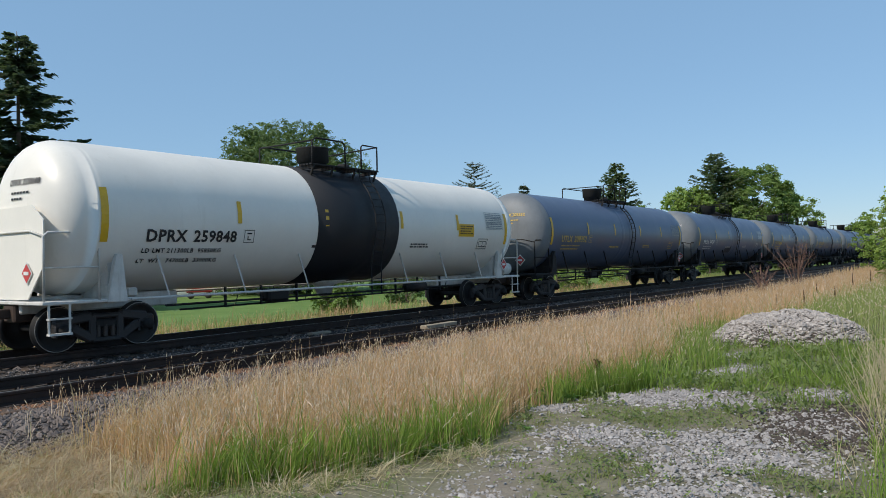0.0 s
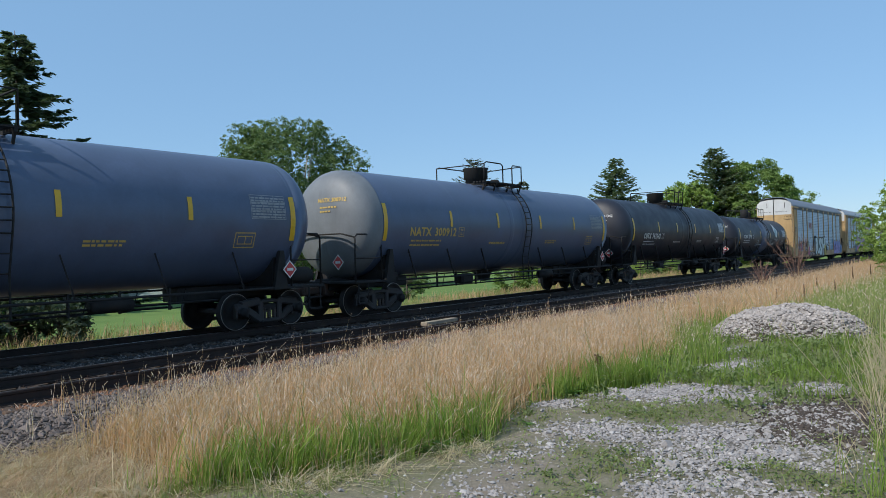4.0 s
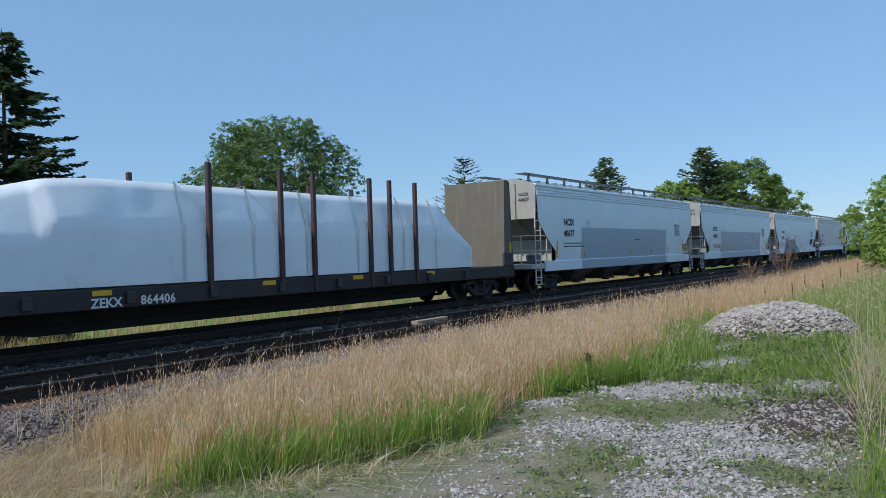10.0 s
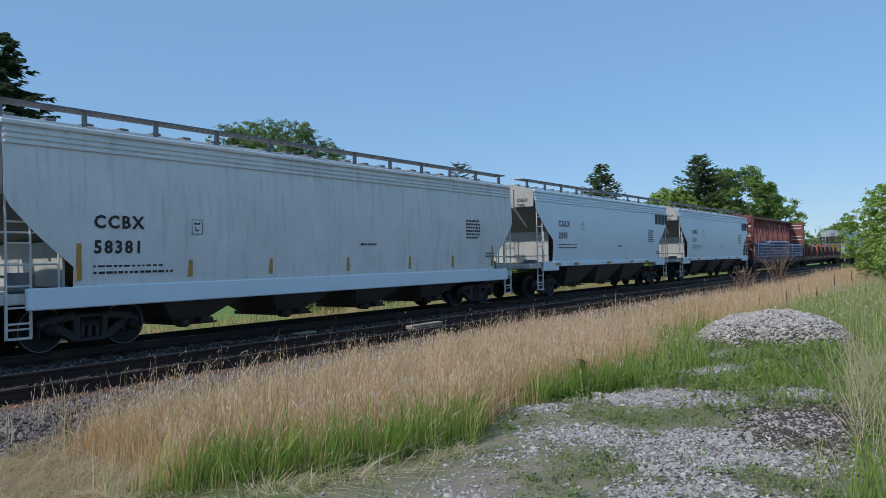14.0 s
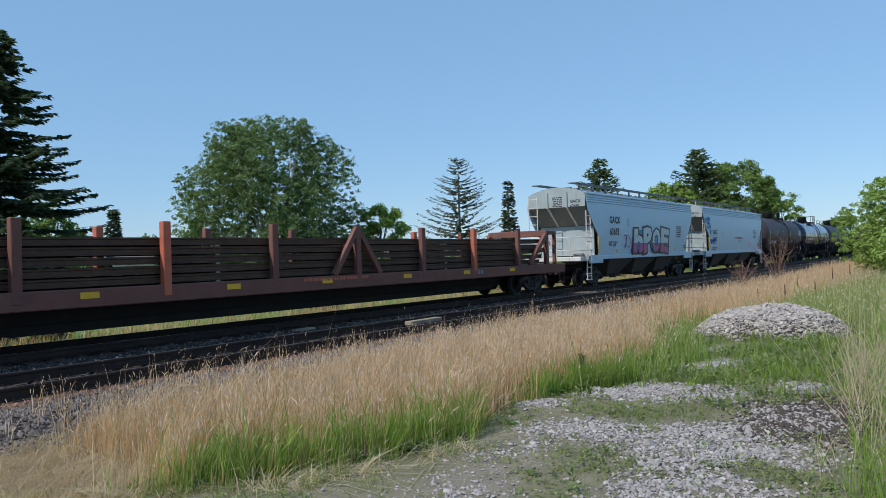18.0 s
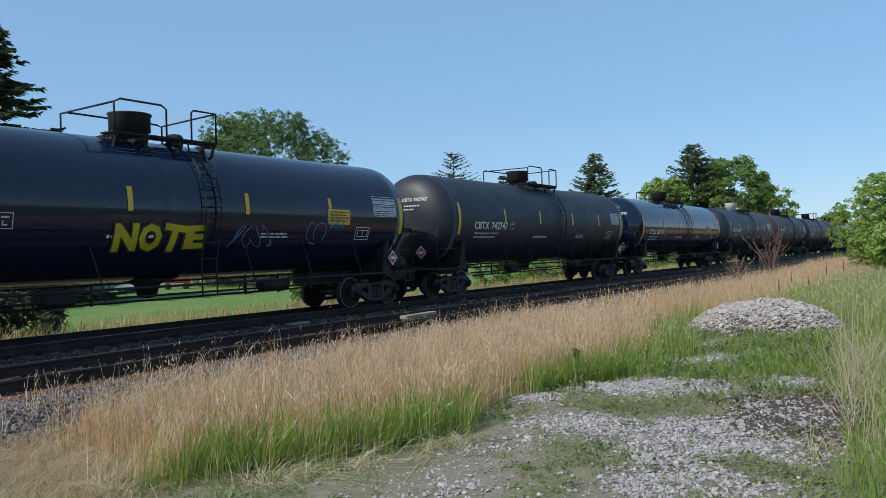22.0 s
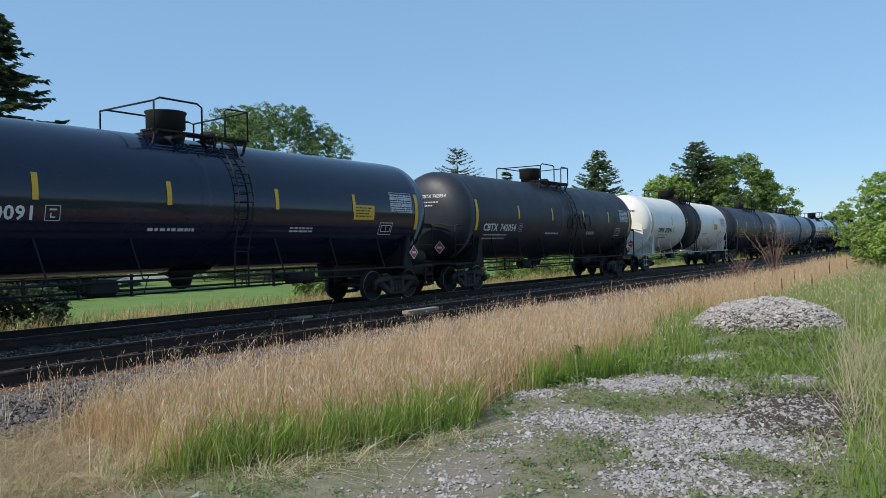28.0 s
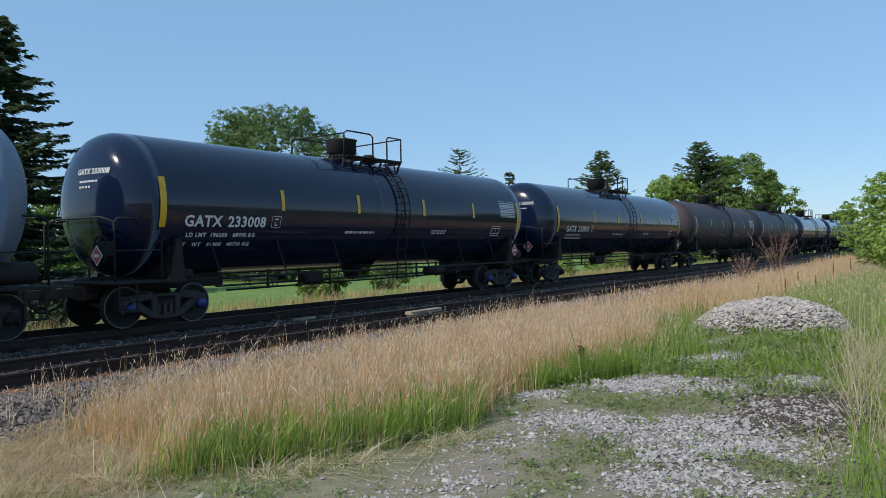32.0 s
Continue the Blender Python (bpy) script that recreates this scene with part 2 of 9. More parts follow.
def gravel_mask(x, y):
    """1 on bare crushed stone, 0 on grass or earth."""
    p = [spot(x, y, 6.75, 1.95, 1.15, 0.80) * 0.85, spot(x, y, 7.0, 3.15, 0.42, 0.70) * 0.7, spot(x, y, 9.35, 3.35, 0.55, 1.0), spot(x, y, 8.25, 4.45, 0.28, 0.45) * 0.6,
         spot(x, y, 11.7, 3.25, 0.7, 0.45) * 0.75, spot(x, y, 10.3, 1.8, 0.4, 0.3) * 0.8, spot(x, y, 8.4, 1.55, 0.75, 0.5) * 0.75, spot(x, y, 5.6, 1.7, 0.6, 0.7) * 0.6,
         spot(x, y, 6.0, 3.4, 0.5, 0.4) * 0.4, spot(x, y, 13.9, 3.7, 0.6, 0.4) * 0.7, spot(x, y, 4.6, 3.3, 0.9, 0.6) * 0.2]
    q = np.maximum.reduce(p) - 0.75 * spot(x, y, 8.05, 3.0, 0.30, 0.75) - 0.55 * spot(x, y, 6.3, 1.4, 0.22, 0.35) - 0.5 * spot(x, y, 5.75, 2.9, 0.4, 0.5)
    return np.clip(q * (1.0 + 0.55 * wave(x, y, 3.1, 0.4) + 0.5 * wave(x, y, 8.3, 1.4) + 0.4 * wave(x, y, 19.0, 0.3)), 0, 1)


def dirt_mask(x, y):
    """Trodden bare earth."""
    p = [spot(x, y, 4.7, 3.25, 0.9, 0.6), spot(x, y, 5.5, 3.35, 0.7, 0.45), spot(x, y, 6.9, 3.6, 0.6, 0.38), spot(x, y, 6.5, 3.95, 0.5, 0.3) * 0.7, spot(x, y, 8.35, 1.45, 0.7, 0.45), spot(x, y, 10.1, 1.7, 0.5, 0.35) * 0.8]
    return np.clip(np.maximum.reduce(p) * (1 + 0.5 * wave(x, y, 2.7, 3.0) + 0.35 * wave(x, y, 9.0, 1.0)), 0, 1)


def ground_material():
    m = bpy.data.materials.new("ground_cover")
    m.use_nodes = True
    nt = m.node_tree
    bs = nt.nodes["Principled BSDF"]
    at = nt.nodes.new("ShaderNodeVertexColor")
    at.layer_name = "cover"
    sp = nt.nodes.new("ShaderNodeSeparateColor")
    nt.links.new(at.outputs[0], sp.inputs[0])
    n1, n2, n3 = noise_node(nt, 0.7, 6, 0.65), noise_node(nt, 9.0, 5, 0.7, seed=2.0), noise_node(nt, 60.0, 3, 0.7, seed=4.0)
    grass = mix_color(nt, ramp(nt, n1, 0.35, 0.65), (0.105, 0.145, 0.034), (0.165, 0.20, 0.055))
    grass = mix_color(nt, ramp(nt, n2, 0.42, 0.68, 0.0, 0.85), grass, (0.235, 0.195, 0.125))
    grass = mix_color(nt, ramp(nt, n3, 0.3, 0.7, 0.0, 0.7), grass, (0.05, 0.065, 0.02))
    vo = nt.nodes.new("ShaderNodeTexVoronoi")
    vo.inputs["Scale"].default_value = 34.0
    tc = nt.nodes.new("ShaderNodeTexCoord")
    nt.links.new(tc.outputs["Object"], vo.inputs["Vector"])
    stone = mix_color(nt, ramp(nt, vo.outputs["Distance"], 0.2, 0.7), (0.20, 0.18, 0.16), (0.07, 0.06, 0.05))
    stone = mix_color(nt, ramp(nt, n2, 0.3, 0.7, 0.0, 0.5), stone, (0.20, 0.18, 0.16))
    earth = mix_color(nt, ramp(nt, n2, 0.3, 0.7), (0.20, 0.165, 0.125), (0.30, 0.26, 0.205))
    earth = mix_color(nt, ramp(nt, n3, 0.4, 0.7, 0.0, 0.5), earth, (0.15, 0.12, 0.09))
    straw = mix_color(nt, ramp(nt, n2, 0.3, 0.7), (0.16, 0.115, 0.07), (0.30, 0.225, 0.15))
    straw = mix_color(nt, ramp(nt, n3, 0.35, 0.7, 0.0, 0.7), straw, (0.12, 0.09, 0.05))
    vb = nt.nodes.new("ShaderNodeTexVoronoi")
    vb.inputs["Scale"].default_value = 16.0
    nt.links.new(tc.outputs["Object"], vb.inputs["Vector"])
    ballast = mix_color(nt, ramp(nt, vb.outputs["Distance"], 0.15, 0.6), (0.105, 0.096, 0.09), (0.028, 0.025, 0.023))
    ballast = mix_color(nt, ramp(nt, n1, 0.4, 0.7, 0.0, 0.5), ballast, (0.13, 0.095, 0.075))
    xyz = nt.nodes.new("ShaderNodeSeparateXYZ")
    nt.links.new(tc.outputs["Object"], xyz.inputs[0])
    lawn = mix_color(nt, ramp(nt, n1, 0.35, 0.65), (0.112, 0.188, 0.048), (0.158, 0.236, 0.066))
    grass = mix_color(nt, ramp(nt, xyz.outputs["Y"], 20.6, 22.4), grass, lawn)
    col = mix_color(nt, sp.outputs["Green"], grass, earth)
    col = mix_color(nt, sp.outputs["Red"], col, stone)
    col = mix_color(nt, sp.outputs["Blue"], col, straw)
    col = mix_color(nt, at.outputs["Alpha"], ballast, col)
    nt.links.new(col, bs.inputs["Base Color"])
    bs.inputs["Roughness"].default_value = 0.95
    bs.inputs["Specular IOR Level"].default_value = 0.2
    b = nt.nodes.new("ShaderNodeBump")
    b.inputs["Strength"].default_value, b.inputs["Distance"].default_value = 0.8, 0.03
    nt.links.new(n2, b.inputs["Height"])
    nt.links.new(b.outputs[0], bs.inputs["Normal"])
    return m


gx = np.array(sorted(set([-3000, -800, -300, -100, -50] + list(np.round(np.arange(-20, 2, 0.5), 3)) + list(np.round(np.arange(2, 20, 0.07), 3)) + list(np.round(np.arange(20, 80, 0.5), 3)) + [90, 120, 160, 250, 500, 1000, 3000])))
gy = np.array(sorted(set([-3000, -500, -100, -30, -12, -6, -3] + list(np.round(np.arange(-1.5, 11, 0.07), 3)) + list(np.round(np.arange(11, 26, 0.3), 3)) + [30, 36, 45, 60, 90, 150, 300, 800, 3000])))
GX, GYY = np.meshgrid(gx, gy, indexing="ij")
gv = np.stack([GX, GYY, ground_zz(GX, GYY)], -1).reshape(-1, 3)
nx_, ny_ = len(gx), len(gy)
i0 = (np.arange(nx_ - 1)[:, None] * ny_ + np.arange(ny_ - 1)[None]).ravel()
gme = arrays_mesh("ground", gv, np.stack([i0, i0 + ny_, i0 + ny_ + 1, i0 + 1], 1), ground_material(), True)
edge = lot_edge(GX)
lot = np.clip((edge - GYY) / 0.15, 0, 1) * (GX > -50) * (GX < 40)
straw_m = np.clip((GYY - edge - 0.55) / 0.5, 0, 1) * np.clip((8.9 - GYY) / 0.4, 0, 1)
straw_m = np.maximum(straw_m, np.clip((GYY - 5.2) / 0.6, 0, 1) * np.clip((4.6 - GX) / 0.5, 0, 1) * np.clip((8.9 - GYY) / 0.4, 0, 1))
far_verge = np.clip((GYY - 18.2) / 0.4, 0, 1) * np.clip((21.6 - GYY) / 1.0, 0, 1) * 0.9
col = np.stack([gravel_mask(GX, GYY) * lot, np.maximum(dirt_mask(GX, GYY), 0.62 + 0.25 * wave(GX, GYY, 3.3, 1.0)) * lot * (GX < 16), np.maximum(straw_m, far_verge), 1 - np.clip((GYY - 8.75) / 0.3, 0, 1) * np.clip((18.5 - GYY) / 0.4, 0, 1)], -1)
ca = gme.color_attributes.new("cover", "FLOAT_COLOR", "POINT")
ca.data.foreach_set("color", col.reshape(-1).astype(np.float32))
ground = new("ground", gme)
tagged(ground, "grass, earth and gravel ground around a railway", "ground", kind="structure")

# ---- tracks ----
M_RAIL = mat("rail_steel", (0.036, 0.023, 0.019), 0.62, 0.35, 0.4, 3.0, 0.2, 40, (0.12, 0.06, 0.035), 0.4)
M_HEAD = mat("worn_rail_head", (0.16, 0.15, 0.145), 0.42, 0.8, 0.3, 4.0, 0.05, 40)
M_TIE = mat("oak_tie", (0.085, 0.055, 0.038), 0.9, 0, 0.4, 5.0, 0.6, 30, (0.26, 0.15, 0.085), 0.5, random_tint=0.5)
M_OLDTIE = mat("bleached_plank", (0.30, 0.245, 0.18), 0.9, 0, 0.3, 5.0, 0.5, 30)
RSEC = [(-0.036, -0.012), (-0.026, 0), (0.026, 0), (0.036, -0.012), (0.034, -0.045), (0.011, -0.058), (0.011, -0.145), (0.070, -0.168), (0.070, -0.182), (-0.070, -0.182), (-0.070, -0.168), (-0.011, -0.145), (-0.011, -0.058), (-0.034, -0.045)]
TIE = Shape().box(-0.115, 0.115, -1.30, 1.30, -0.36, -0.187, 0.012).mesh("tie", M_TIE)
PLATE = Shape().box(-0.09, 0.09, -0.17, 0.17, -0.190, -0.180, 0.0).box(-0.06, -0.035, -0.12, -0.09, -0.18, -0.15).box(0.035, 0.06, 0.09, 0.12, -0.18, -0.15).mesh("tie_plate", M_RAIL)
rnd = random.Random(2)
for label, ya, yb in (("empty near track with rusty rails on timber ties", RAIL_N, RAIL_NF), ("far track under the train on timber ties", RAIL_T, RAIL_TF)):
    tr = thing("track", None, None, label, "railway track", "railway tracks", "structure")
    for y in (ya, yb):
        part("rail", Shape().sweep([(y + a, b) for a, b in RSEC], -80, 420), M_RAIL, tr)
        part("rail_head", Shape().box(-80, 420, y - 0.024, y + 0.024, -0.001, 0.0015), M_HEAD, tr, "worn bright rail top")
    x = -8.0
    far = Shape()
    while x < 130:
        if x < 62:
            part("tie", TIE, None, tr, at=Matrix.Translation((x, (ya + yb) / 2 + rnd.uniform(-0.07, 0.07), rnd.uniform(-0.012, 0.004))) @ Matrix.Rotation(rnd.uniform(-0.02, 0.02), 4, "Z"))
            if x < 40:
                for y in (ya, yb):
                    part("tie_plate", PLATE, None, tr, at=(x, y, 0))
        else:
            far.box(x - 0.115, x + 0.115, (ya + yb) / 2 - 1.3, (ya + yb) / 2 + 1.3, -0.36, -0.19)
        x += 0.52 + rnd.uniform(-0.02, 0.02)
    tagged(part("far_ties", far, M_TIE, tr), kind="stuff")
    for x in (14.0, 26.0, 38.0):
        y = ya
        part("rail_joint", Shape().box(x - 0.45, x + 0.45, y - 0.055, y - 0.012, -0.15, -0.05, 0.01), M_RAIL, tr, "bolted rail joint bar")
thing("loose_plank", Shape().box(-0.75, 0.75, -0.11, 0.11, 0, 0.10, 0.012), M_OLDTIE, "bleached grey plank lying between the rails", "plank", at=Matrix.Translation((16.3, 12.2, -0.145)) @ Matrix.Rotation(0.05, 4, "Z"))
thing("loose_plank", Shape().box(-0.35, 0.35, -0.10, 0.10, 0, 0.06, 0.012), M_OLDTIE, "short grey plank lying beside the far rail", "plank", at=(13.9, 14.35, -0.2))

# ---- stones ----
def scatter_stones(name, xyz, size, material, label, category, seed, flat=0.7, fine=True):
    r = np.random.RandomState(seed)
    base = np.array([(1, 0, 0), (-1, 0, 0), (0, 1, 0), (0, -1, 0), (0, 0, 1), (0, 0, -1), (0.6, 0.6, 0.45), (-0.6, -0.6, 0.45), (-0.6, 0.6, 0.4), (0.6, -0.6, 0.4)], float)
    fc = np.array([(4, 6, 8), (4, 8, 7), (4, 7, 9), (4, 9, 6), (6, 2, 8), (8, 1, 7), (7, 3, 9), (9, 0, 6), (0, 2, 6), (2, 1, 8), (1, 3, 7), (3, 0, 9), (5, 2, 0), (5, 1, 2), (5, 3, 1), (5, 0, 3)])
    if fine:                                              # six corners are enough for small stones
        base, fc = base[:6], np.array([(0, 2, 4), (2, 1, 4), (1, 3, 4), (3, 0, 4), (2, 0, 5), (1, 2, 5), (3, 1, 5), (0, 3, 5)])
    n = len(xyz)
    s = size * np.exp(r.normal(0, 0.35, n))
    v = base[None] * (1 + r.uniform(-0.32, 0.32, (n, len(base), 3)))
    v = v * (s[:, None, None] * np.stack([r.uniform(0.8, 1.35, n), r.uniform(0.7, 1.1, n), r.uniform(0.5, 0.95, n) * flat / 0.7], -1)[:, None])
    a, b = r.uniform(0, 6.28, n), r.normal(0, 0.4, n)
    ca, sa, cb_, sb = np.cos(a), np.sin(a), np.cos(b), np.sin(b)
    x, y, z = v[..., 0], v[..., 1], v[..., 2]
    y, z = y * cb_[:, None] - z * sb[:, None], y * sb[:, None] + z * cb_[:, None]
    x, y = x * ca[:, None] - y * sa[:, None], x * sa[:, None] + y * ca[:, None]
    v = np.stack([x, y, z], -1) + np.asarray(xyz)[:, None]
    f = fc[None] + (np.arange(n) * len(base))[:, None, None]
    ob = new(name, arrays_mesh(name, v.reshape(-1, 3), f.reshape(-1, 3), material))
    return tagged(ob, label, category, kind="stuff")


def keep(r, n, x0, x1, y0, y1, prob):
    x, y = r.uniform(x0, x1, n), r.uniform(y0, y1, n)
    k = r.uniform(0, 1, n) < prob(x, y)
    return x[k], y[k]


M_STONE = mat("white_limestone", (0.42, 0.39, 0.375), 0.9, 0, 0.3, 9.0, 0.3, 60, random_tint=0.95, leaf=True)
M_HEAPSTONE = mat("pinkish_limestone", (0.47, 0.42, 0.385), 0.9, 0, 0.3, 9.0, 0.3, 60, random_tint=0.9, leaf=True)
M_BALLAST = mat("grey_ballast", (0.21, 0.17, 0.15), 0.9, 0, 0.35, 9.0, 0.3, 60, random_tint=0.9, leaf=True)
M_OILY = mat("oily_ballast", (0.046, 0.040, 0.039), 0.85, 0, 0.4, 9.0, 0.3, 60, random_tint=0.8, leaf=True)
r = np.random.RandomState(7)
def rough(x, y):
    return np.clip(0.55 + 0.8 * wave(x, y, 5.3, 1.1) + 0.5 * wave(x, y, 13.0, 2.3), 0.0, 1)


M_SOIL = mat("dark_loose_soil", (0.085, 0.066, 0.055), 0.95, 0, 0.4, 9.0, 0.3, 60, random_tint=0.6, leaf=True)
x, y = keep(r, 120000, 3.0, 14.5, 0.3, 5.0, lambda x, y: np.clip(gravel_mask(x, y) * 1.3 - 0.05, 0, 0.9) * (0.25 + 0.75 * rough(x, y)) * (y < lot_edge(x)) + 0.03 * dirt_mask(x, y) + 0.003)
scatter_stones("loose_gravel", np.stack([x, y, ground_zz(x, y) + 0.001], -1), 0.0125, M_STONE, "loose pale crushed stone on the lot", "gravel", 11)
x, y = keep(r, 84000, 3.0, 14.5, 0.3, 5.0, lambda x, y: np.clip(gravel_mask(x, y) * 1.25 - 0.12, 0, 0.85) * (0.35 + 0.65 * rough(y, x)) * (y < lot_edge(x)) + 0.008)
scatter_stones("larger_gravel", np.stack([x, y, ground_zz(x, y) + 0.006], -1), 0.0160, M_STONE, "larger pale stones lying on the lot", "gravel", 12, fine=False)
x, y = keep(r, 260, 3.6, 10.5, 0.7, 4.4, lambda x, y: np.clip(gravel_mask(x, y) - 0.15, 0, 0.6) * (y < lot_edge(x)) + 0.03)
scatter_stones("coarse_stones", np.stack([x, y, ground_zz(x, y) + 0.010], -1), 0.034, M_STONE, "fist-sized pale stones lying on the lot", "gravel", 19, fine=False)
x, y = keep(r, 9000, 7.2, 10.0, 0.7, 2.3, lambda x, y: spot(x, y, 8.45, 1.4, 0.95, 0.5) * (0.4 + 0.6 * rough(x, y)))
scatter_stones("dark_soil", np.stack([x, y, ground_zz(x, y) + 0.006], -1), 0.018, M_SOIL, "dark crumbly soil spilled on the gravel", "soil", 18)
x, y = keep(r, 42000, 1.0, 34.0, 8.6, 10.75, lambda x, y: np.clip((y - 8.3) / 0.6, 0, 1) * np.clip(1.25 - x / 45, 0.3, 1))
scatter_stones("ballast_shoulder", np.stack([x, y, ground_zz(x, y) + 0.01], -1), 0.027, M_BALLAST, "grey crushed ballast on the track shoulder", "ballast", 13)
x, y = keep(r, 40000, 2.0, 55.0, 10.6, 18.0, lambda x, y: np.where((y > 13.0) & (y < 14.8), 0.95, 0.40) * np.clip(1.2 - x / 60, 0.25, 1))
scatter_stones("track_ballast", np.stack([x, y, ground_zz(x, y) + 0.004], -1), 0.029, M_OILY, "dark oily ballast between the rails", "ballast", 14)
x, y = keep(r, 6000, 2.0, 30.0, 10.45, 10.92, lambda x, y: np.clip(0.75 + 0.6 * wave(x, y, 1.9, 2.0), 0.1, 1))
M_RUSTY = mat("rust_stained_ballast", (0.27, 0.135, 0.075), 0.9, 0, 0.35, 9.0, 0.3, 60, random_tint=0.8, leaf=True)
scatter_stones("rusty_ballast", np.stack([x, y, ground_zz(x, y) + 0.02], -1), 0.024, M_RUSTY, "rust-stained ballast beside the near rail", "ballast", 17)
x, y = keep(r, 5000, 4.0, 40.0, 13.1, 14.9, lambda x, y: np.clip(0.55 + 0.5 * wave(x, y, 1.7, 2.0), 0, 1))
scatter_stones("light_ballast", np.stack([x, y, ground_zz(x, y) + 0.02], -1), 0.027, M_BALLAST, "lighter ballast stones between the two tracks", "ballast", 15)

# ---- heap of crushed stone ----
PC, PA = (16.55, 3.45), math.radians(104)


def heap(u, v):
    q = np.clip(1 - (np.abs(u / 1.52) ** 2.2 + np.abs(v / 1.25) ** 2.2), 0, 1)
    return 0.60 * q ** 0.62 * (1 + 0.13 * wave(u, v, 2.3, 1.0) + 0.05 * wave(u, v, 6.1, 0.4)) - 0.03


u, v = np.meshgrid(np.linspace(-1.75, 1.75, 60), np.linspace(-1.4, 1.4, 50), indexing="ij")
hx, hy = PC[0] + u * math.cos(PA) - v * math.sin(PA), PC[1] + u * math.sin(PA) + v * math.cos(PA)
hv = np.stack([hx, hy, ground_zz(hx, hy) + heap(u, v)], -1).reshape(-1, 3)
i0 = (np.arange(59)[:, None] * 50 + np.arange(49)[None]).ravel()
pile = thing("gravel_heap", None, None, "low heap of pale crushed stone in the grass", "gravel heap")
hb = new("heap_core", arrays_mesh("heap_core", hv, np.stack([i0, i0 + 50, i0 + 51, i0 + 1], 1), M_SOIL, True))
hb.parent = pile
a, b = r.uniform(-1.68, 1.68, 11500), r.uniform(-1.3, 1.3, 11500)
k = heap(a, b) > -0.02
a, b = a[k], b[k]
hx, hy = PC[0] + a * math.cos(PA) - b * math.sin(PA), PC[1] + a * math.sin(PA) + b * math.cos(PA)
ob = scatter_stones("crushed_stone", np.stack([hx, hy, ground_zz(hx, hy) + heap(a, b) + 0.006], -1), 0.027, M_HEAPSTONE, "", "", 16, fine=False)
ob.parent = pile

# ---- grass ----
def blades(name, x, y, h, width, lean, material, label, category, seed, heads=0.0, wind=(0.12, -0.05), headm=None, headw=0.007, headl=0.10, spread=0.24):
    """Bent, tapering blades; heads gives a drooping seed head to that share of them, in a material of their own."""
    r = np.random.RandomState(seed)
    n = len(x)
    z = ground_zz(x, y) - 0.02
    a = r.uniform(0, 6.283, n)
    hh = h * np.exp(r.normal(0, spread, n))
    hh = hh * (1 + 0.16 * wave(x, y, 5.1, seed) + 0.10 * wave(x, y, 13.0, seed * 0.7))
    ln = np.abs(r.normal(0, lean, n))
    dx = np.cos(a) * ln + lean * (wind[0] + 0.9 * wave(x, y, 4.1, seed * 1.3))
    dy = np.sin(a) * ln + lean * (wind[1] + 0.9 * wave(x, y, 3.7, seed * 0.4))
    t = r.uniform(0, 6.283, n)
    w = width * r.uniform(0.6, 1.5, n)
    wx, wy = np.cos(t) * w / 2, np.sin(t) * w / 2
    drop = 0.12 + 0.35 * np.clip(ln - 0.25, 0, 1)
    lv = []
    for q, k in ((0.0, 1.0), (0.45, 0.85), (0.8, 0.5)):
        cx, cy, cz = x + dx * hh * q * q, y + dy * hh * q * q, z + hh * (q - drop * q * q * np.minimum(1.5, ln * 2))
        lv += [np.stack([cx - wx * k, cy - wy * k, cz], -1), np.stack([cx + wx * k, cy + wy * k, cz], -1)]
    tip = np.stack([x + dx * hh, y + dy * hh, z + hh * (1 - drop * np.minimum(1.5, ln * 2))], -1)
    V = np.stack(lv + [tip], 1)
    F = np.array([(0, 1, 3), (0, 3, 2), (2, 3, 5), (2, 5, 4), (4, 5, 6)])
    ob = new(name, arrays_mesh(name, V.reshape(-1, 3), (F[None] + (np.arange(n) * 7)[:, None, None]).reshape(-1, 3), material))
    tagged(ob, label, category, kind="stuff")
    if heads:
        k = (r.uniform(0, 1, n) < heads) & (hh > h * 0.75)
        tp, m = tip[k], int(k.sum())
        d = np.stack([dx[k] + r.normal(0, 0.12, m), dy[k] + r.normal(0, 0.12, m), np.full(m, 0.75)], -1)
        L = (headl * r.uniform(0.6, 1.3, m))[:, None]
        b = t[k]
        s1 = np.stack([np.cos(b), np.sin(b), np.zeros(m)], -1) * (headw * r.uniform(0.5, 1.0, m))[:, None]
        s2 = np.stack([-np.sin(b), np.cos(b), np.zeros(m)], -1) * (headw * r.uniform(0.5, 1.0, m))[:, None]
        bend = np.stack([dx[k], dy[k], np.full(m, -0.25)], -1) * L * 0.45
        H = np.stack([tp - d * L * 0.5, tp + s1, tp + s2, tp - s1, tp - s2, tp + d * L * 0.6 + bend], 1)
        HF = np.array([(0, 1, 2), (0, 2, 3), (0, 3, 4), (0, 4, 1), (5, 2, 1), (5, 3, 2), (5, 4, 3), (5, 1, 4)])
        hd = new("seed_heads", arrays_mesh("seed_heads", H.reshape(-1, 3), (HF[None] + (np.arange(m) * 6)[:, None, None]).reshape(-1, 3), headm or material))
        hd.parent = ob
        tagged(hd, kind="stuff")
    return ob


def tufts(r, n, per, spread, x0, x1, y0, y1, prob):
    """Places gathered in clumps of about per."""
    x, y = keep(r, n, x0, x1, y0, y1, prob)
    k = np.repeat(np.arange(len(x)), r.poisson(per, len(x)))
    return x[k] + r.normal(0, spread, len(k)), y[k] + r.normal(0, spread, len(k))


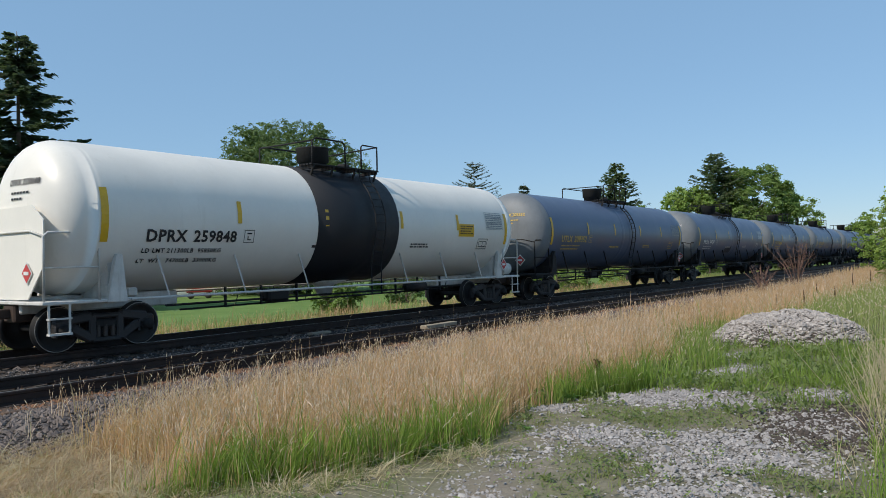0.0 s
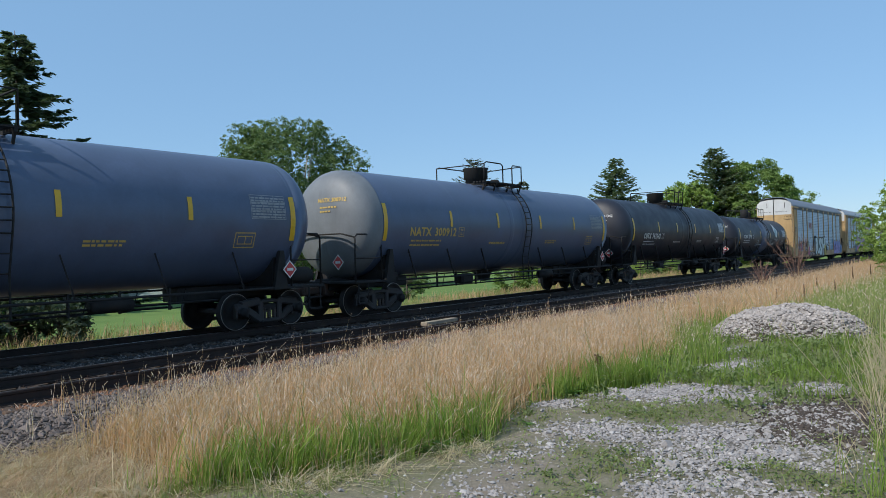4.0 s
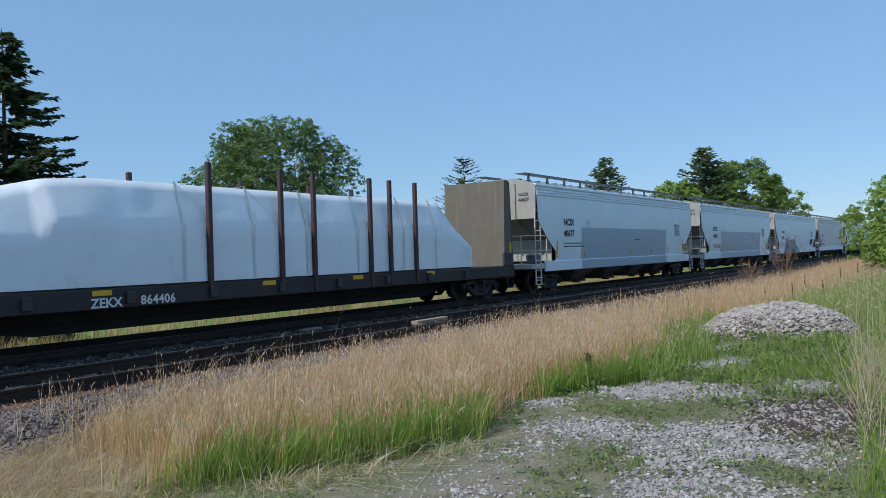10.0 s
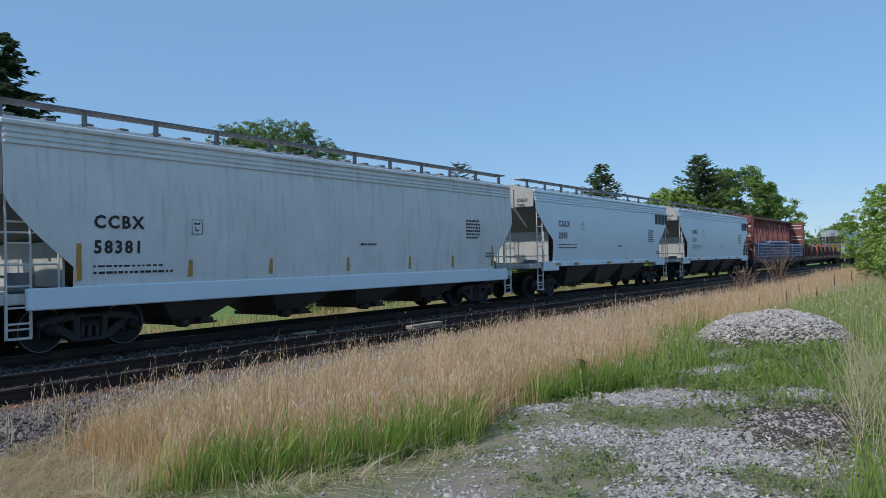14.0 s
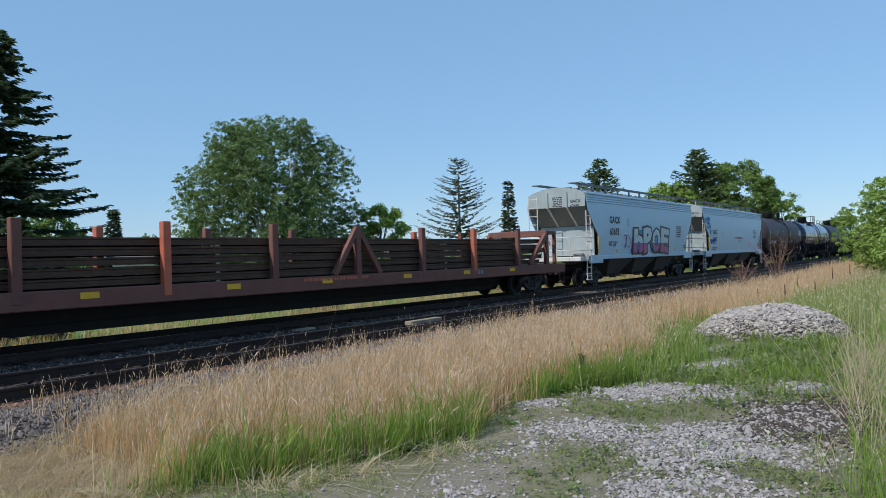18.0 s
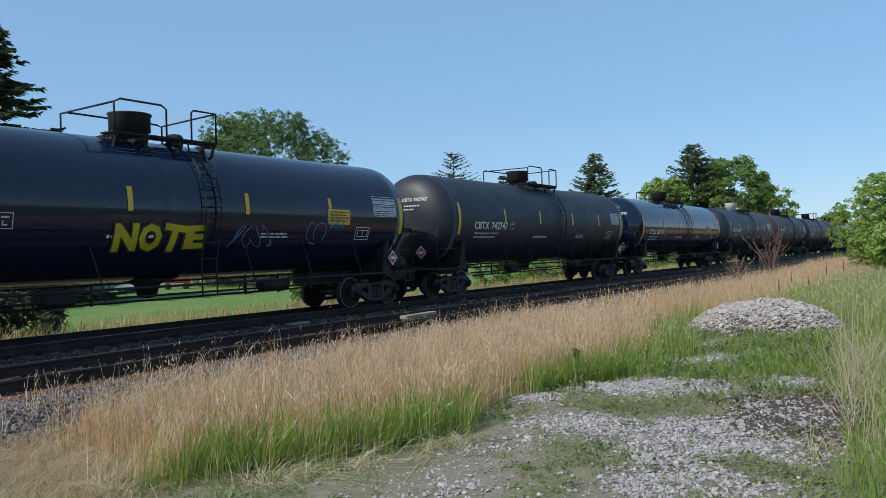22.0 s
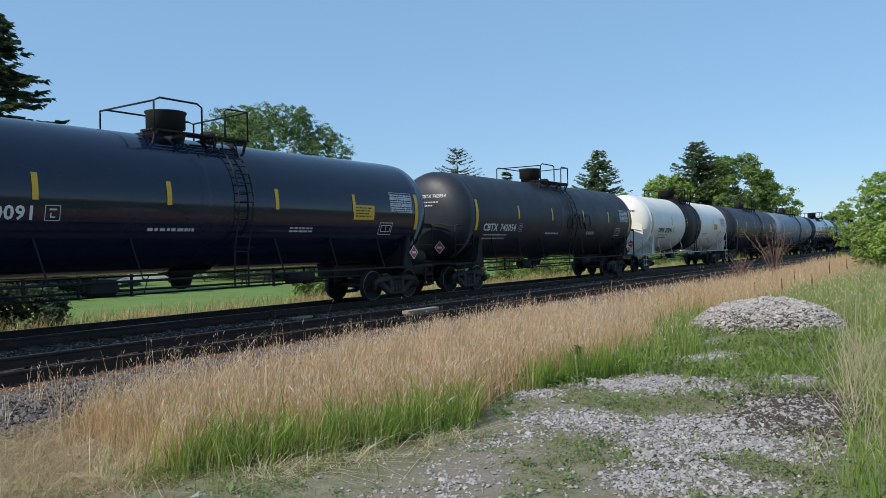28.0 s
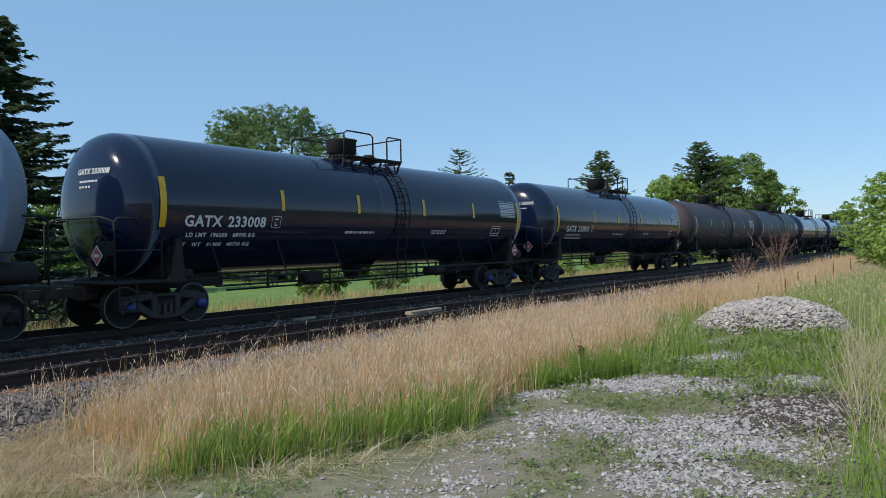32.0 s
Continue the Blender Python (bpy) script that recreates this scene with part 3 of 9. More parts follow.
def leaflets(name, x, y, z, size, material, label, category, seed, flat=0.5):
    """Small broad leaves, folded along the middle."""
    r = np.random.RandomState(seed)
    n = len(x)
    p = np.stack([x, y, ground_zz(x, y) + z * r.uniform(0.1, 1, n)], -1)
    a = r.uniform(0, 6.283, n)
    d = np.stack([np.cos(a), np.sin(a), r.normal(0.15, flat, n)], -1)
    w = np.stack([-np.sin(a), np.cos(a), r.normal(0, flat, n)], -1)
    s = (size * np.exp(r.normal(0, 0.3, n)))[:, None]
    up = np.array([0, 0, 0.25]) * s
    V = np.stack([p - d * s, p + w * s * 0.6 + up, p + d * s, p - w * s * 0.6 + up], 1).reshape(-1, 3)
    F = (np.array([(0, 1, 2), (0, 2, 3)])[None] + (np.arange(n) * 4)[:, None, None]).reshape(-1, 3)
    return tagged(new(name, arrays_mesh(name, V, F, material)), label, category, kind="stuff")


G_TAN = mat("dry_tan_grass", (0.69, 0.45, 0.285), 0.85, 0, 0.35, 1.6, 0, dirt=(0.50, 0.29, 0.155), dirt_amt=0.6, random_tint=0.75, leaf=True, thin=0.3)
G_HEAD = mat("bleached_seed_heads", (0.80, 0.63, 0.50), 0.9, 0, 0.3, 2.0, 0, random_tint=0.6, leaf=True, thin=0.3)
G_GREEN = mat("fresh_green_grass", (0.24, 0.335, 0.07), 0.7, 0, 0.4, 1.6, 0, dirt=(0.27, 0.29, 0.10), dirt_amt=0.4, random_tint=0.85, leaf=True, thin=0.35)
G_PALE = mat("pale_green_grass", (0.36, 0.39, 0.16), 0.75, 0, 0.35, 2.0, 0, random_tint=0.8, leaf=True, thin=0.35)
G_LAWN = mat("short_lawn_grass", (0.27, 0.30, 0.115), 0.8, 0, 0.35, 2.0, 0, dirt=(0.26, 0.22, 0.12), dirt_amt=0.4, random_tint=0.8, leaf=True, thin=0.35)
G_CLOVER = mat("clover_leaves", (0.22, 0.275, 0.105), 0.7, 0, 0.35, 2.0, 0, random_tint=0.8, leaf=True, thin=0.3)
G_DRYCUT = mat("cut_dry_grass", (0.52, 0.38, 0.25), 0.85, 0, 0.35, 2.0, 0, random_tint=0.7, leaf=True, thin=0.3)
G_HAY = mat("bleached_hay", (0.62, 0.52, 0.37), 0.85, 0, 0.3, 2.0, 0, random_tint=0.7, leaf=True, thin=0.3)
G_BROWN = mat("brown_dead_weed", (0.17, 0.105, 0.06), 0.85, 0, 0.3, 2.0, 0, random_tint=0.5, leaf=True, thin=0.2)
GREEN_X = [3.2, 3.8, 4.3, 4.9, 5.4, 5.9, 6.4, 6.8, 7.1, 8.4, 8.7, 9.2, 9.8, 10.4, 11.8, 12.6, 14.5, 18, 26, 40]
GREEN_D = [0.0, 0.30, 0.95, 1.15, 0.75, 1.0, 1.0, 0.5, 0.05, 0.05, 0.45, 0.55, 0.8, 1.0, 1.3, 1.2, 1.2, 1.5, 1.6, 1.5]


def tan_prob(x, y):
    green = np.interp(x, GREEN_X, GREEN_D)
    q = np.clip((y - lot_edge(x) - green * 0.72 + 0.15 + 0.22 * wave(x, y, 2.3, 0.6)) / 0.45, 0.0, 1)
    back = np.interp(x, [3.5, 4.5, 8, 14, 25], [8.3, 8.7, 9.0, 9.15, 9.4]) + 0.22 * wave(x, y, 1.9, 2.0)
    q = q * np.clip((back - y) / 0.45, 0.03 * (y < 9.9), 1)
    left = 4.25 + 0.10 * (y - 7.5) - 0.45 * np.clip(6.8 - y, 0, 1.2)
    return q * np.clip((x - left - 0.18 * wave(x, y, 4.0, 1.0)) / 0.35, 0.0, 1) * np.clip(0.85 + 0.55 * wave(x, y, 2.9, 1.6), 0.25, 1)


def green_prob(x, y):
    e = lot_edge(x) + 0.10 * wave(x, y, 4.3, 0.5)
    green = np.interp(x, GREEN_X, GREEN_D) * (0.85 + 0.3 * wave(x, y, 2.9, 2.5))
    return np.clip((y - e + 0.10) / 0.2, 0, 1) * np.clip((e + green - y) / 0.35, 0, 1)


r = np.random.RandomState(21)
x, y = tufts(r, 25000, 6.5, 0.040, 3.2, 18.0, 3.9, 9.9, tan_prob)
blades("dry_grass", x, y, 0.44, 0.0062, 0.24, G_TAN, "tall dry tan grass with seed heads beside the track", "grass", 22, 0.38, headm=G_HEAD, headw=0.0060, headl=0.09)
x, y = tufts(r, 1500, 3.0, 0.05, 3.8, 18.0, 4.2, 9.0, tan_prob)
blades("bent_dry_stems", x, y, 0.55, 0.0075, 0.75, G_HEAD, "bleached dry stems bent over in the tan grass", "grass", 43, 0.5, headw=0.006)
x, y = keep(r, 30000, 18.0, 60.0, 3.6, 9.5, tan_prob)
blades("dry_grass", x, y, 0.50, 0.014, 0.28, G_TAN, "tall dry tan grass along the far track verge", "grass", 23, 0.3, headm=G_HEAD, headw=0.010, headl=0.12)
x, y = keep(r, 14000, 60.0, 130.0, 3.0, 9.6, lambda x, y: np.ones_like(x))
blades("dry_grass", x, y, 0.6, 0.035, 0.30, G_TAN, "distant dry grass along the railway", "grass", 24)
x, y = tufts(r, 420, 4.0, 0.03, 4.0, 26.0, 8.8, 10.3, lambda x, y: np.clip(0.25 + 0.8 * wave(x, y, 2.2, 0.3), 0, 1) * np.clip((10.5 - y) / 1.2, 0, 1))
blades("ballast_grass", x, y, 0.34, 0.007, 0.35, G_HEAD, "single pale grass tufts growing out of the ballast", "grass", 44, 0.6, headw=0.008)

x, y = keep(r, 4500, 3.6, 8.5, 4.0, 6.6, green_prob)
blades("mixed_grass", x, y, 0.40, 0.0065, 0.4, G_TAN, "dry stems among the green grass", "grass", 20, 0.5, headm=G_HEAD)
x, y = tufts(r, 9500, 6.0, 0.035, 3.3, 10.2, 3.6, 6.8, green_prob)
blades("green_grass", x, y, 0.33, 0.0085, 0.36, G_GREEN, "thick fresh green grass at the edge of the lot", "grass", 25, spread=0.32)
x, y = tufts(r, 9000, 4.0, 0.06, 9.8, 34.0, 1.5, 6.5, lambda x, y: green_prob(x, y) * np.clip(0.6 + 0.6 * wave(x, y, 1.3, 0.5), 0.05, 1))
blades("green_grass", x, y, 0.34, 0.012, 0.36, G_GREEN, "green grass around the gravel heap", "grass", 26, spread=0.35)
x, y = tufts(r, 5000, 4.0, 0.06, 8.6, 30.0, 1.8, 6.8, lambda x, y: green_prob(x, y) * np.clip(0.5 - 0.6 * wave(x, y, 1.3, 0.5), 0.1, 0.9))
blades("pale_grass", x, y, 0.36, 0.009, 0.32, G_PALE, "pale grass mixed into the green around the heap", "grass", 38, 0.4, headm=G_HEAD)
x, y = keep(r, 16000, 17.0, 45.0, -1.5, 4.5, lambda x, y: np.clip(0.75 + 0.5 * wave(x, y, 0.9, 5.0), 0.1, 1) * (((x - PC[0]) / 1.5) ** 2 + ((y - PC[1]) / 1.8) ** 2 > 1))
blades("pale_grass", x, y, 0.55, 0.014, 0.36, G_PALE, "pale green meadow grass behind the gravel heap", "grass", 27, 0.3, headm=G_HEAD, headw=0.014)


def lot_green(x, y):
    base = 0.36 + 0.45 * wave(x, y, 2.1, 0.7) + 0.40 * wave(x, y, 7.0, 0.2) + 0.3 * wave(x, y, 17.0, 0.9)
    base = base + 0.6 * spot(x, y, 8.05, 3.0, 0.35, 0.8) + 0.6 * spot(x, y, 5.75, 2.85, 0.55, 0.6) + 0.5 * spot(x, y, 6.3, 1.4, 0.3, 0.4) + 0.5 * spot(x, y, 12.0, 2.5, 1.8, 0.9) + 0.4 * spot(x, y, 5.6, 0.9, 1.0, 0.5)
    return np.clip(base - 0.95 * gravel_mask(x, y) - 0.75 * dirt_mask(x, y), 0.015, 1) * (y < lot_edge(x) + 0.15)


x, y = tufts(r, 12500, 6.0, 0.028, 3.0, 15.5, 0.0, 5.8, lot_green)
blades("lot_grass", x, y, 0.065, 0.0075, 0.9, G_LAWN, "short trodden grass on the lot", "grass", 28, spread=0.4)
x, y = tufts(r, 9000, 8.0, 0.035, 3.0, 14.5, 0.3, 5.6, lot_green)
leaflets("clover_patch", x, y, 0.06, 0.014, G_CLOVER, "low clover and small weeds on the lot", "weeds", 45)
x, y = tufts(r, 2600, 5.0, 0.04, 9.6, 17.0, 1.2, 4.4, lambda x, y: np.clip(0.45 + 0.7 * wave(x, y, 1.9, 2.2) - gravel_mask(x, y), 0.02, 1) * (y < lot_edge(x) + 0.2))
blades("lot_weeds", x, y, 0.17, 0.011, 0.5, G_GREEN, "green weeds in front of the heap", "weeds", 29, spread=0.4)
x, y = tufts(r, 1500, 9.0, 0.05, 8.6, 16.5, 1.4, 4.9, lambda x, y: np.clip(0.4 + 0.7 * wave(x, y, 2.4, 1.2) - gravel_mask(x, y), 0.0, 1))
leaflets("leafy_weeds", x, y, 0.16, 0.024, G_CLOVER, "low leafy weeds between gravel and heap", "weeds", 46, 0.8)

# mown strip and hay
def mown(x, y):
    return np.clip((4.45 + 0.25 * (y - 7.0) - x) / 0.5, 0, 1) * np.clip((y - 5.7 + 0.5 * (x - 3)) / 0.6, 0.0, 1) * np.clip(0.75 + 0.5 * wave(x, y, 4.0, 2.0), 0.2, 1)


x, y = keep(r, 42000, 1.8, 5.2, 4.9, 9.0, mown)
blades("mown_dry_grass", x, y, 0.11, 0.0065, 2.0, G_DRYCUT, "mown dry grass and straw beside the lot", "grass", 30, spread=0.4)
x, y = keep(r, 20000, 2.2, 5.0, 5.2, 9.0, lambda x, y: mown(x, y) * np.clip(0.4 + 0.8 * wave(x, y, 2.2, 1.0), 0, 1))
blades("mown_dry_grass", x, y, 0.16, 0.006, 2.4, G_HAY, "bleached straw lying on the mown strip", "straw", 47, spread=0.4)
x, y = tufts(r, 2200, 6.0, 0.03, 2.6, 4.9, 4.4, 7.0, lambda x, y: np.clip(1 - np.abs(y - lot_edge(x) + 0.1) / 0.7, 0, 1) * np.clip(0.5 + 0.7 * wave(x, y, 3.0, 1.0), 0, 1))
blades("lot_grass", x, y, 0.10, 0.0075, 0.7, G_LAWN, "short green grass growing through the straw", "grass", 48, spread=0.4)
x, y = keep(r, 13000, 3.4, 6.0, 3.5, 6.0, lambda x, y: np.clip(1 - np.abs(y - lot_edge(x) + 0.25) / 0.34, 0, 1) * np.clip(0.45 + 0.9 * wave(x, y, 2.6, 0.2), 0, 1))
blades("cut_straw", x, y, 0.17, 0.0075, 2.6, G_HAY, "loose cut straw lying along the grass edge", "straw", 31, spread=0.35)

# tangle beside the lot
RIGHT_X, RIGHT_Y = [5, 6, 7, 8, 10, 13, 16, 20], [0.75, 0.98, 0.95, 0.98, 1.25, 1.45, 1.7, 1.9]
x, y = tufts(r, 2300, 5.0, 0.04, 5.2, 18.0, -0.8, 2.2, lambda x, y: np.clip((np.interp(x, RIGHT_X, RIGHT_Y) + 0.10 * wave(x, y, 4.0, 0.0) - y) / 0.3, 0, 1))
blades("tall_weeds", x, y, 0.27, 0.008, 0.42, G_GREEN, "tall green grass and weeds beside the lot", "weeds", 32, spread=0.4)
x, y = tufts(r, 420, 4.0, 0.05, 7.8, 19.0, -0.8, 2.2, lambda x, y: np.clip((np.interp(x, RIGHT_X, RIGHT_Y) - y) / 0.2, 0, 1))
blades("pale_weeds", x, y, 0.40, 0.007, 0.5, G_PALE, "pale tangled weeds beside the lot", "weeds", 49, 0.4, headm=G_HEAD)


def dry_stalks(name, n, x0, x1, h, label, seed):
    """Leaning bare stalks with a few side twigs."""
    q = np.random.RandomState(seed)
    s = Shape()
    x = q.uniform(x0, x1, n)
    y = np.interp(x, RIGHT_X, RIGHT_Y) - np.abs(q.normal(0, 0.35, n))
    for a, b in zip(x, y):
        z = float(ground_zz(np.float64(a), np.float64(b)))
        e = Vector((q.normal(0, 0.30), q.normal(0.05, 0.30), 1)) * h * math.exp(q.normal(-0.15, 0.3))
        p = Vector((a, b, z - 0.02))
        m = p + e * 0.5 + Vector((q.normal(0, 0.04), q.normal(0, 0.04), 0))
        s.tube([p, m, p + e], 0.0042, 4, False, r2=0.0018)
        for _ in range(q.randint(1, 5)):
            f = q.uniform(0.4, 0.95)
            c = p + e * f
            s.tube([c, c + Vector((q.normal(0, 0.1), q.normal(0, 0.1), q.uniform(0.05, 0.2))) * h], 0.0025, 3, False, r2=0.001)
    return thing(name, s, G_HAY, label, "weeds", kind="stuff")


dry_stalks("dry_stalks", 150, 7.6, 12.5, 0.72, "leaning bleached weed stalks beside the lot", 33)
dry_stalks("dry_stalks", 22, 6.2, 7.6, 0.45, "thin bleached stalks in the green weeds", 34)


def dock_plant(x, y, s, label, seed, spike=False):
    """A rosette of long broad leaves, with a brown seed spike where it has one."""
    q = random.Random(seed)
    p = thing("dock_plant", None, None, label, "weed", at=(x, y, float(ground_zz(np.float64(x), np.float64(y))) - 0.01))
    for k in range(11):
        a = 6.283 * k / 11 + q.uniform(-0.25, 0.25)
        L, w, up = s * q.uniform(0.7, 1.2), s * q.uniform(0.13, 0.2), q.uniform(0.5, 1.3)
        v = []
        for t_, wt in ((0, 0.15), (0.35, 0.9), (0.7, 0.8), (1.0, 0.08)):
            c = Vector((math.cos(a) * L * t_ * 0.7, math.sin(a) * L * t_ * 0.7, up * L * (t_ - 0.55 * t_ * t_)))
            e = Vector((-math.sin(a), math.cos(a), 0.25)) * w * wt
            v += [c - Vector((e.x, e.y, -e.z)), c - Vector((0, 0, 0.03 * s)), c + e]
        part("leaf", Shape().add(v, [(3 * i + j, 3 * i + j + 1, 3 * i + j + 4, 3 * i + j + 3) for i in range(3) for j in range(2)], True), G_DOCK, p)
    if spike:
        s2 = Shape().tube([(0, 0, 0), (0.02, 0.01, s * 1.5), (0.03, 0.0, s * 2.6)], 0.006, 5, r2=0.003)
        for k in range(70):
            z = s * q.uniform(1.1, 2.6)
            a = q.uniform(0, 6.283)
            d = q.uniform(0.005, 0.035)
            s2.box(0.02 + math.cos(a) * d - 0.007, 0.02 + math.cos(a) * d + 0.007, math.sin(a) * d - 0.007, math.sin(a) * d + 0.007, z - 0.009, z + 0.009)
        part("seed_spike", s2, G_BROWN, p, "rust-brown seed spike")


G_DOCK = mat("dock_leaves", (0.15, 0.27, 0.07), 0.55, 0, 0.3, 6.0, 0.1, 40, random_tint=0.4, thin=0.3)
for k, (x, y, s, sp) in enumerate(((5.62, 4.44, 0.20, 0), (5.85, 4.36, 0.17, 0), (5.25, 4.58, 0.16, 0), (6.2, 4.3, 0.18, 0), (6.45, 4.35, 0.15, 0), (8.9, 4.55, 0.24, 0), (9.2, 4.5, 0.22, 0), (7.05, 4.12, 0.09, 0),
                                   (9.75, 4.55, 0.17, 1), (9.95, 4.6, 0.15, 1), (10.9, 4.2, 0.26, 0), (11.5, 4.1, 0.28, 0))):
    dock_plant(x, y, s, "broad-leaved dock with rust-brown seed spikes" if sp else "broad-leaved green dock weed at the grass edge", 300 + k, sp)
for k, (x, y, h) in enumerate(((24.5, 4.6, 0.75), (33.5, 4.5, 1.0), (28.0, 4.3, 0.7), (30.0, 5.2, 0.75), (25.5, 5.6, 0.6), (38.0, 4.4, 1.0))):
    z = float(ground_zz(np.float64(x), np.float64(y)))
    thing("seed_stalk", Shape().tube([(0, 0, 0), (0.02, 0.01, h * 0.5), (0.03, 0.02, h)], 0.012, 5, r2=0.008).tube([(0.02, 0.01, h * 0.55), (0.025, 0.015, h * 0.8), (0.03, 0.02, h * 1.02)], 0.028, 6, r2=0.012), G_BROWN, "dark brown dead seed stalk standing in the grass", "weed", "dead seed stalks", at=(x, y, z - 0.02))
x, y = keep(r, 22000, 0.0, 90.0, 18.3, 24.0, lambda x, y: np.where(y < 20.3, 1.0, 0.35))
blades("verge_grass", x, y, 0.36, 0.022, 0.4, G_PALE, "rough grass on the far verge", "grass", 34)
x, y = keep(r, 11000, 2.0, 60.0, 18.5, 21.2, lambda x, y: np.clip(0.6 + 0.8 * wave(x, y, 0.8, 1.0), 0, 1))
blades("verge_grass", x, y, 0.5, 0.016, 0.35, G_TAN, "dry grass on the far verge", "grass", 35)
# single stalks against the ballast
x, y = keep(r, 420, 4.5, 16.0, 9.3, 10.6, lambda x, y: np.clip(wave(x, y, 2.6, 1.0), 0, 1))
blades("ballast_weeds", x, y, 0.30, 0.007, 0.45, G_BROWN, "single brown dead weeds growing in the ballast", "weeds", 36, 1.0)
x, y = keep(r, 500, 3.5, 12.0, 1.0, 5.0, lambda x, y: np.clip(0.4 + 0.5 * wave(x, y, 2.5, 3.0) - 0.6 * gravel_mask(x, y), 0, 1))
M_CLOVER = mat("white_clover_flower", (0.50, 0.50, 0.45), 0.8, 0, 0.15, 9.0, 0, leaf=True, random_tint=0.2)
scatter_stones("clover_flowers", np.stack([x, y, ground_zz(x, y) + 0.05], -1), 0.007, M_CLOVER, "white clover flowers on the lot", "flowers", 37)

# ---- trees ----
M_BARK = mat("grey_brown_bark", (0.16, 0.125, 0.095), 0.9, 0, 0.35, 4.0, 0.6, 20)
M_PALEBARK = mat("pale_bark", (0.36, 0.34, 0.31), 0.85, 0, 0.3, 4.0, 0.5, 20)
L_MID = mat("mid_green_leaves", (0.20, 0.29, 0.085), 0.65, 0, 0.3, 0.5, 0, random_tint=0.6, leaf=True, thin=0.3)
L_GREY = mat("grey_green_leaves", (0.17, 0.24, 0.10), 0.6, 0, 0.3, 0.5, 0, random_tint=0.6, leaf=True, thin=0.3)
L_LIME = mat("lime_green_leaves", (0.28, 0.38, 0.10), 0.65, 0, 0.3, 0.6, 0, random_tint=0.45, leaf=True, thin=0.3)
L_FIR = mat("dark_fir_needles", (0.10, 0.135, 0.09), 0.7, 0, 0.35, 0.5, 0, random_tint=0.6, leaf=True, thin=0.3)
L_SPRUCE = mat("soft_green_spruce_needles", (0.15, 0.20, 0.105), 0.7, 0, 0.35, 0.5, 0, random_tint=0.6, leaf=True, thin=0.3)
L_BLUE = mat("blue_green_needles", (0.14, 0.16, 0.115), 0.7, 0, 0.35, 0.5, 0, random_tint=0.6, leaf=True, thin=0.3)


def leaf_cloud(r, centers, radii, n, size):
    """Leaves in many small sprays, which sit on the outer half of round lobes."""
    per = 22
    m = max(1, n // per)
    k = r.choice(len(centers), m, p=radii ** 2 / (radii ** 2).sum())
    d = r.normal(0, 1, (m, 3)) + np.array([0, 0, 0.25])
    d /= np.linalg.norm(d, axis=1)[:, None]
    c = centers[k] + d * (radii[k] * r.uniform(0.35, 1.0, m) ** 0.6)[:, None] * np.array([1, 1, 0.85])
    g = np.repeat(np.arange(m), per)
    n = len(g)
    sr = (size * r.uniform(1.1, 2.4, m))[g]
    off = r.normal(0, 0.55, (n, 3)) * sr[:, None] * np.array([1, 1, 0.6])
    off[:, 2] -= 0.25 * np.linalg.norm(off[:, :2], axis=1)
    p = c[g] + off
    nrm = d[g] * 0.5 + r.normal(0, 0.5, (n, 3)) + np.array([0, 0, 0.6])
    nrm /= np.linalg.norm(nrm, axis=1)[:, None]
    a = np.cross(nrm, r.normal(0, 1, (n, 3)))
    a /= np.linalg.norm(a, axis=1)[:, None]
    b = np.cross(nrm, a)
    s = (size * r.uniform(0.5, 1.1, n))[:, None]
    v = np.stack([p - a * s, p + b * s * 0.5 + nrm * s * 0.15, p + a * s, p - b * s * 0.5 + nrm * s * 0.15], 1)
    return v.reshape(-1, 3), (np.arange(n)[:, None] * 4 + np.arange(4)[None])


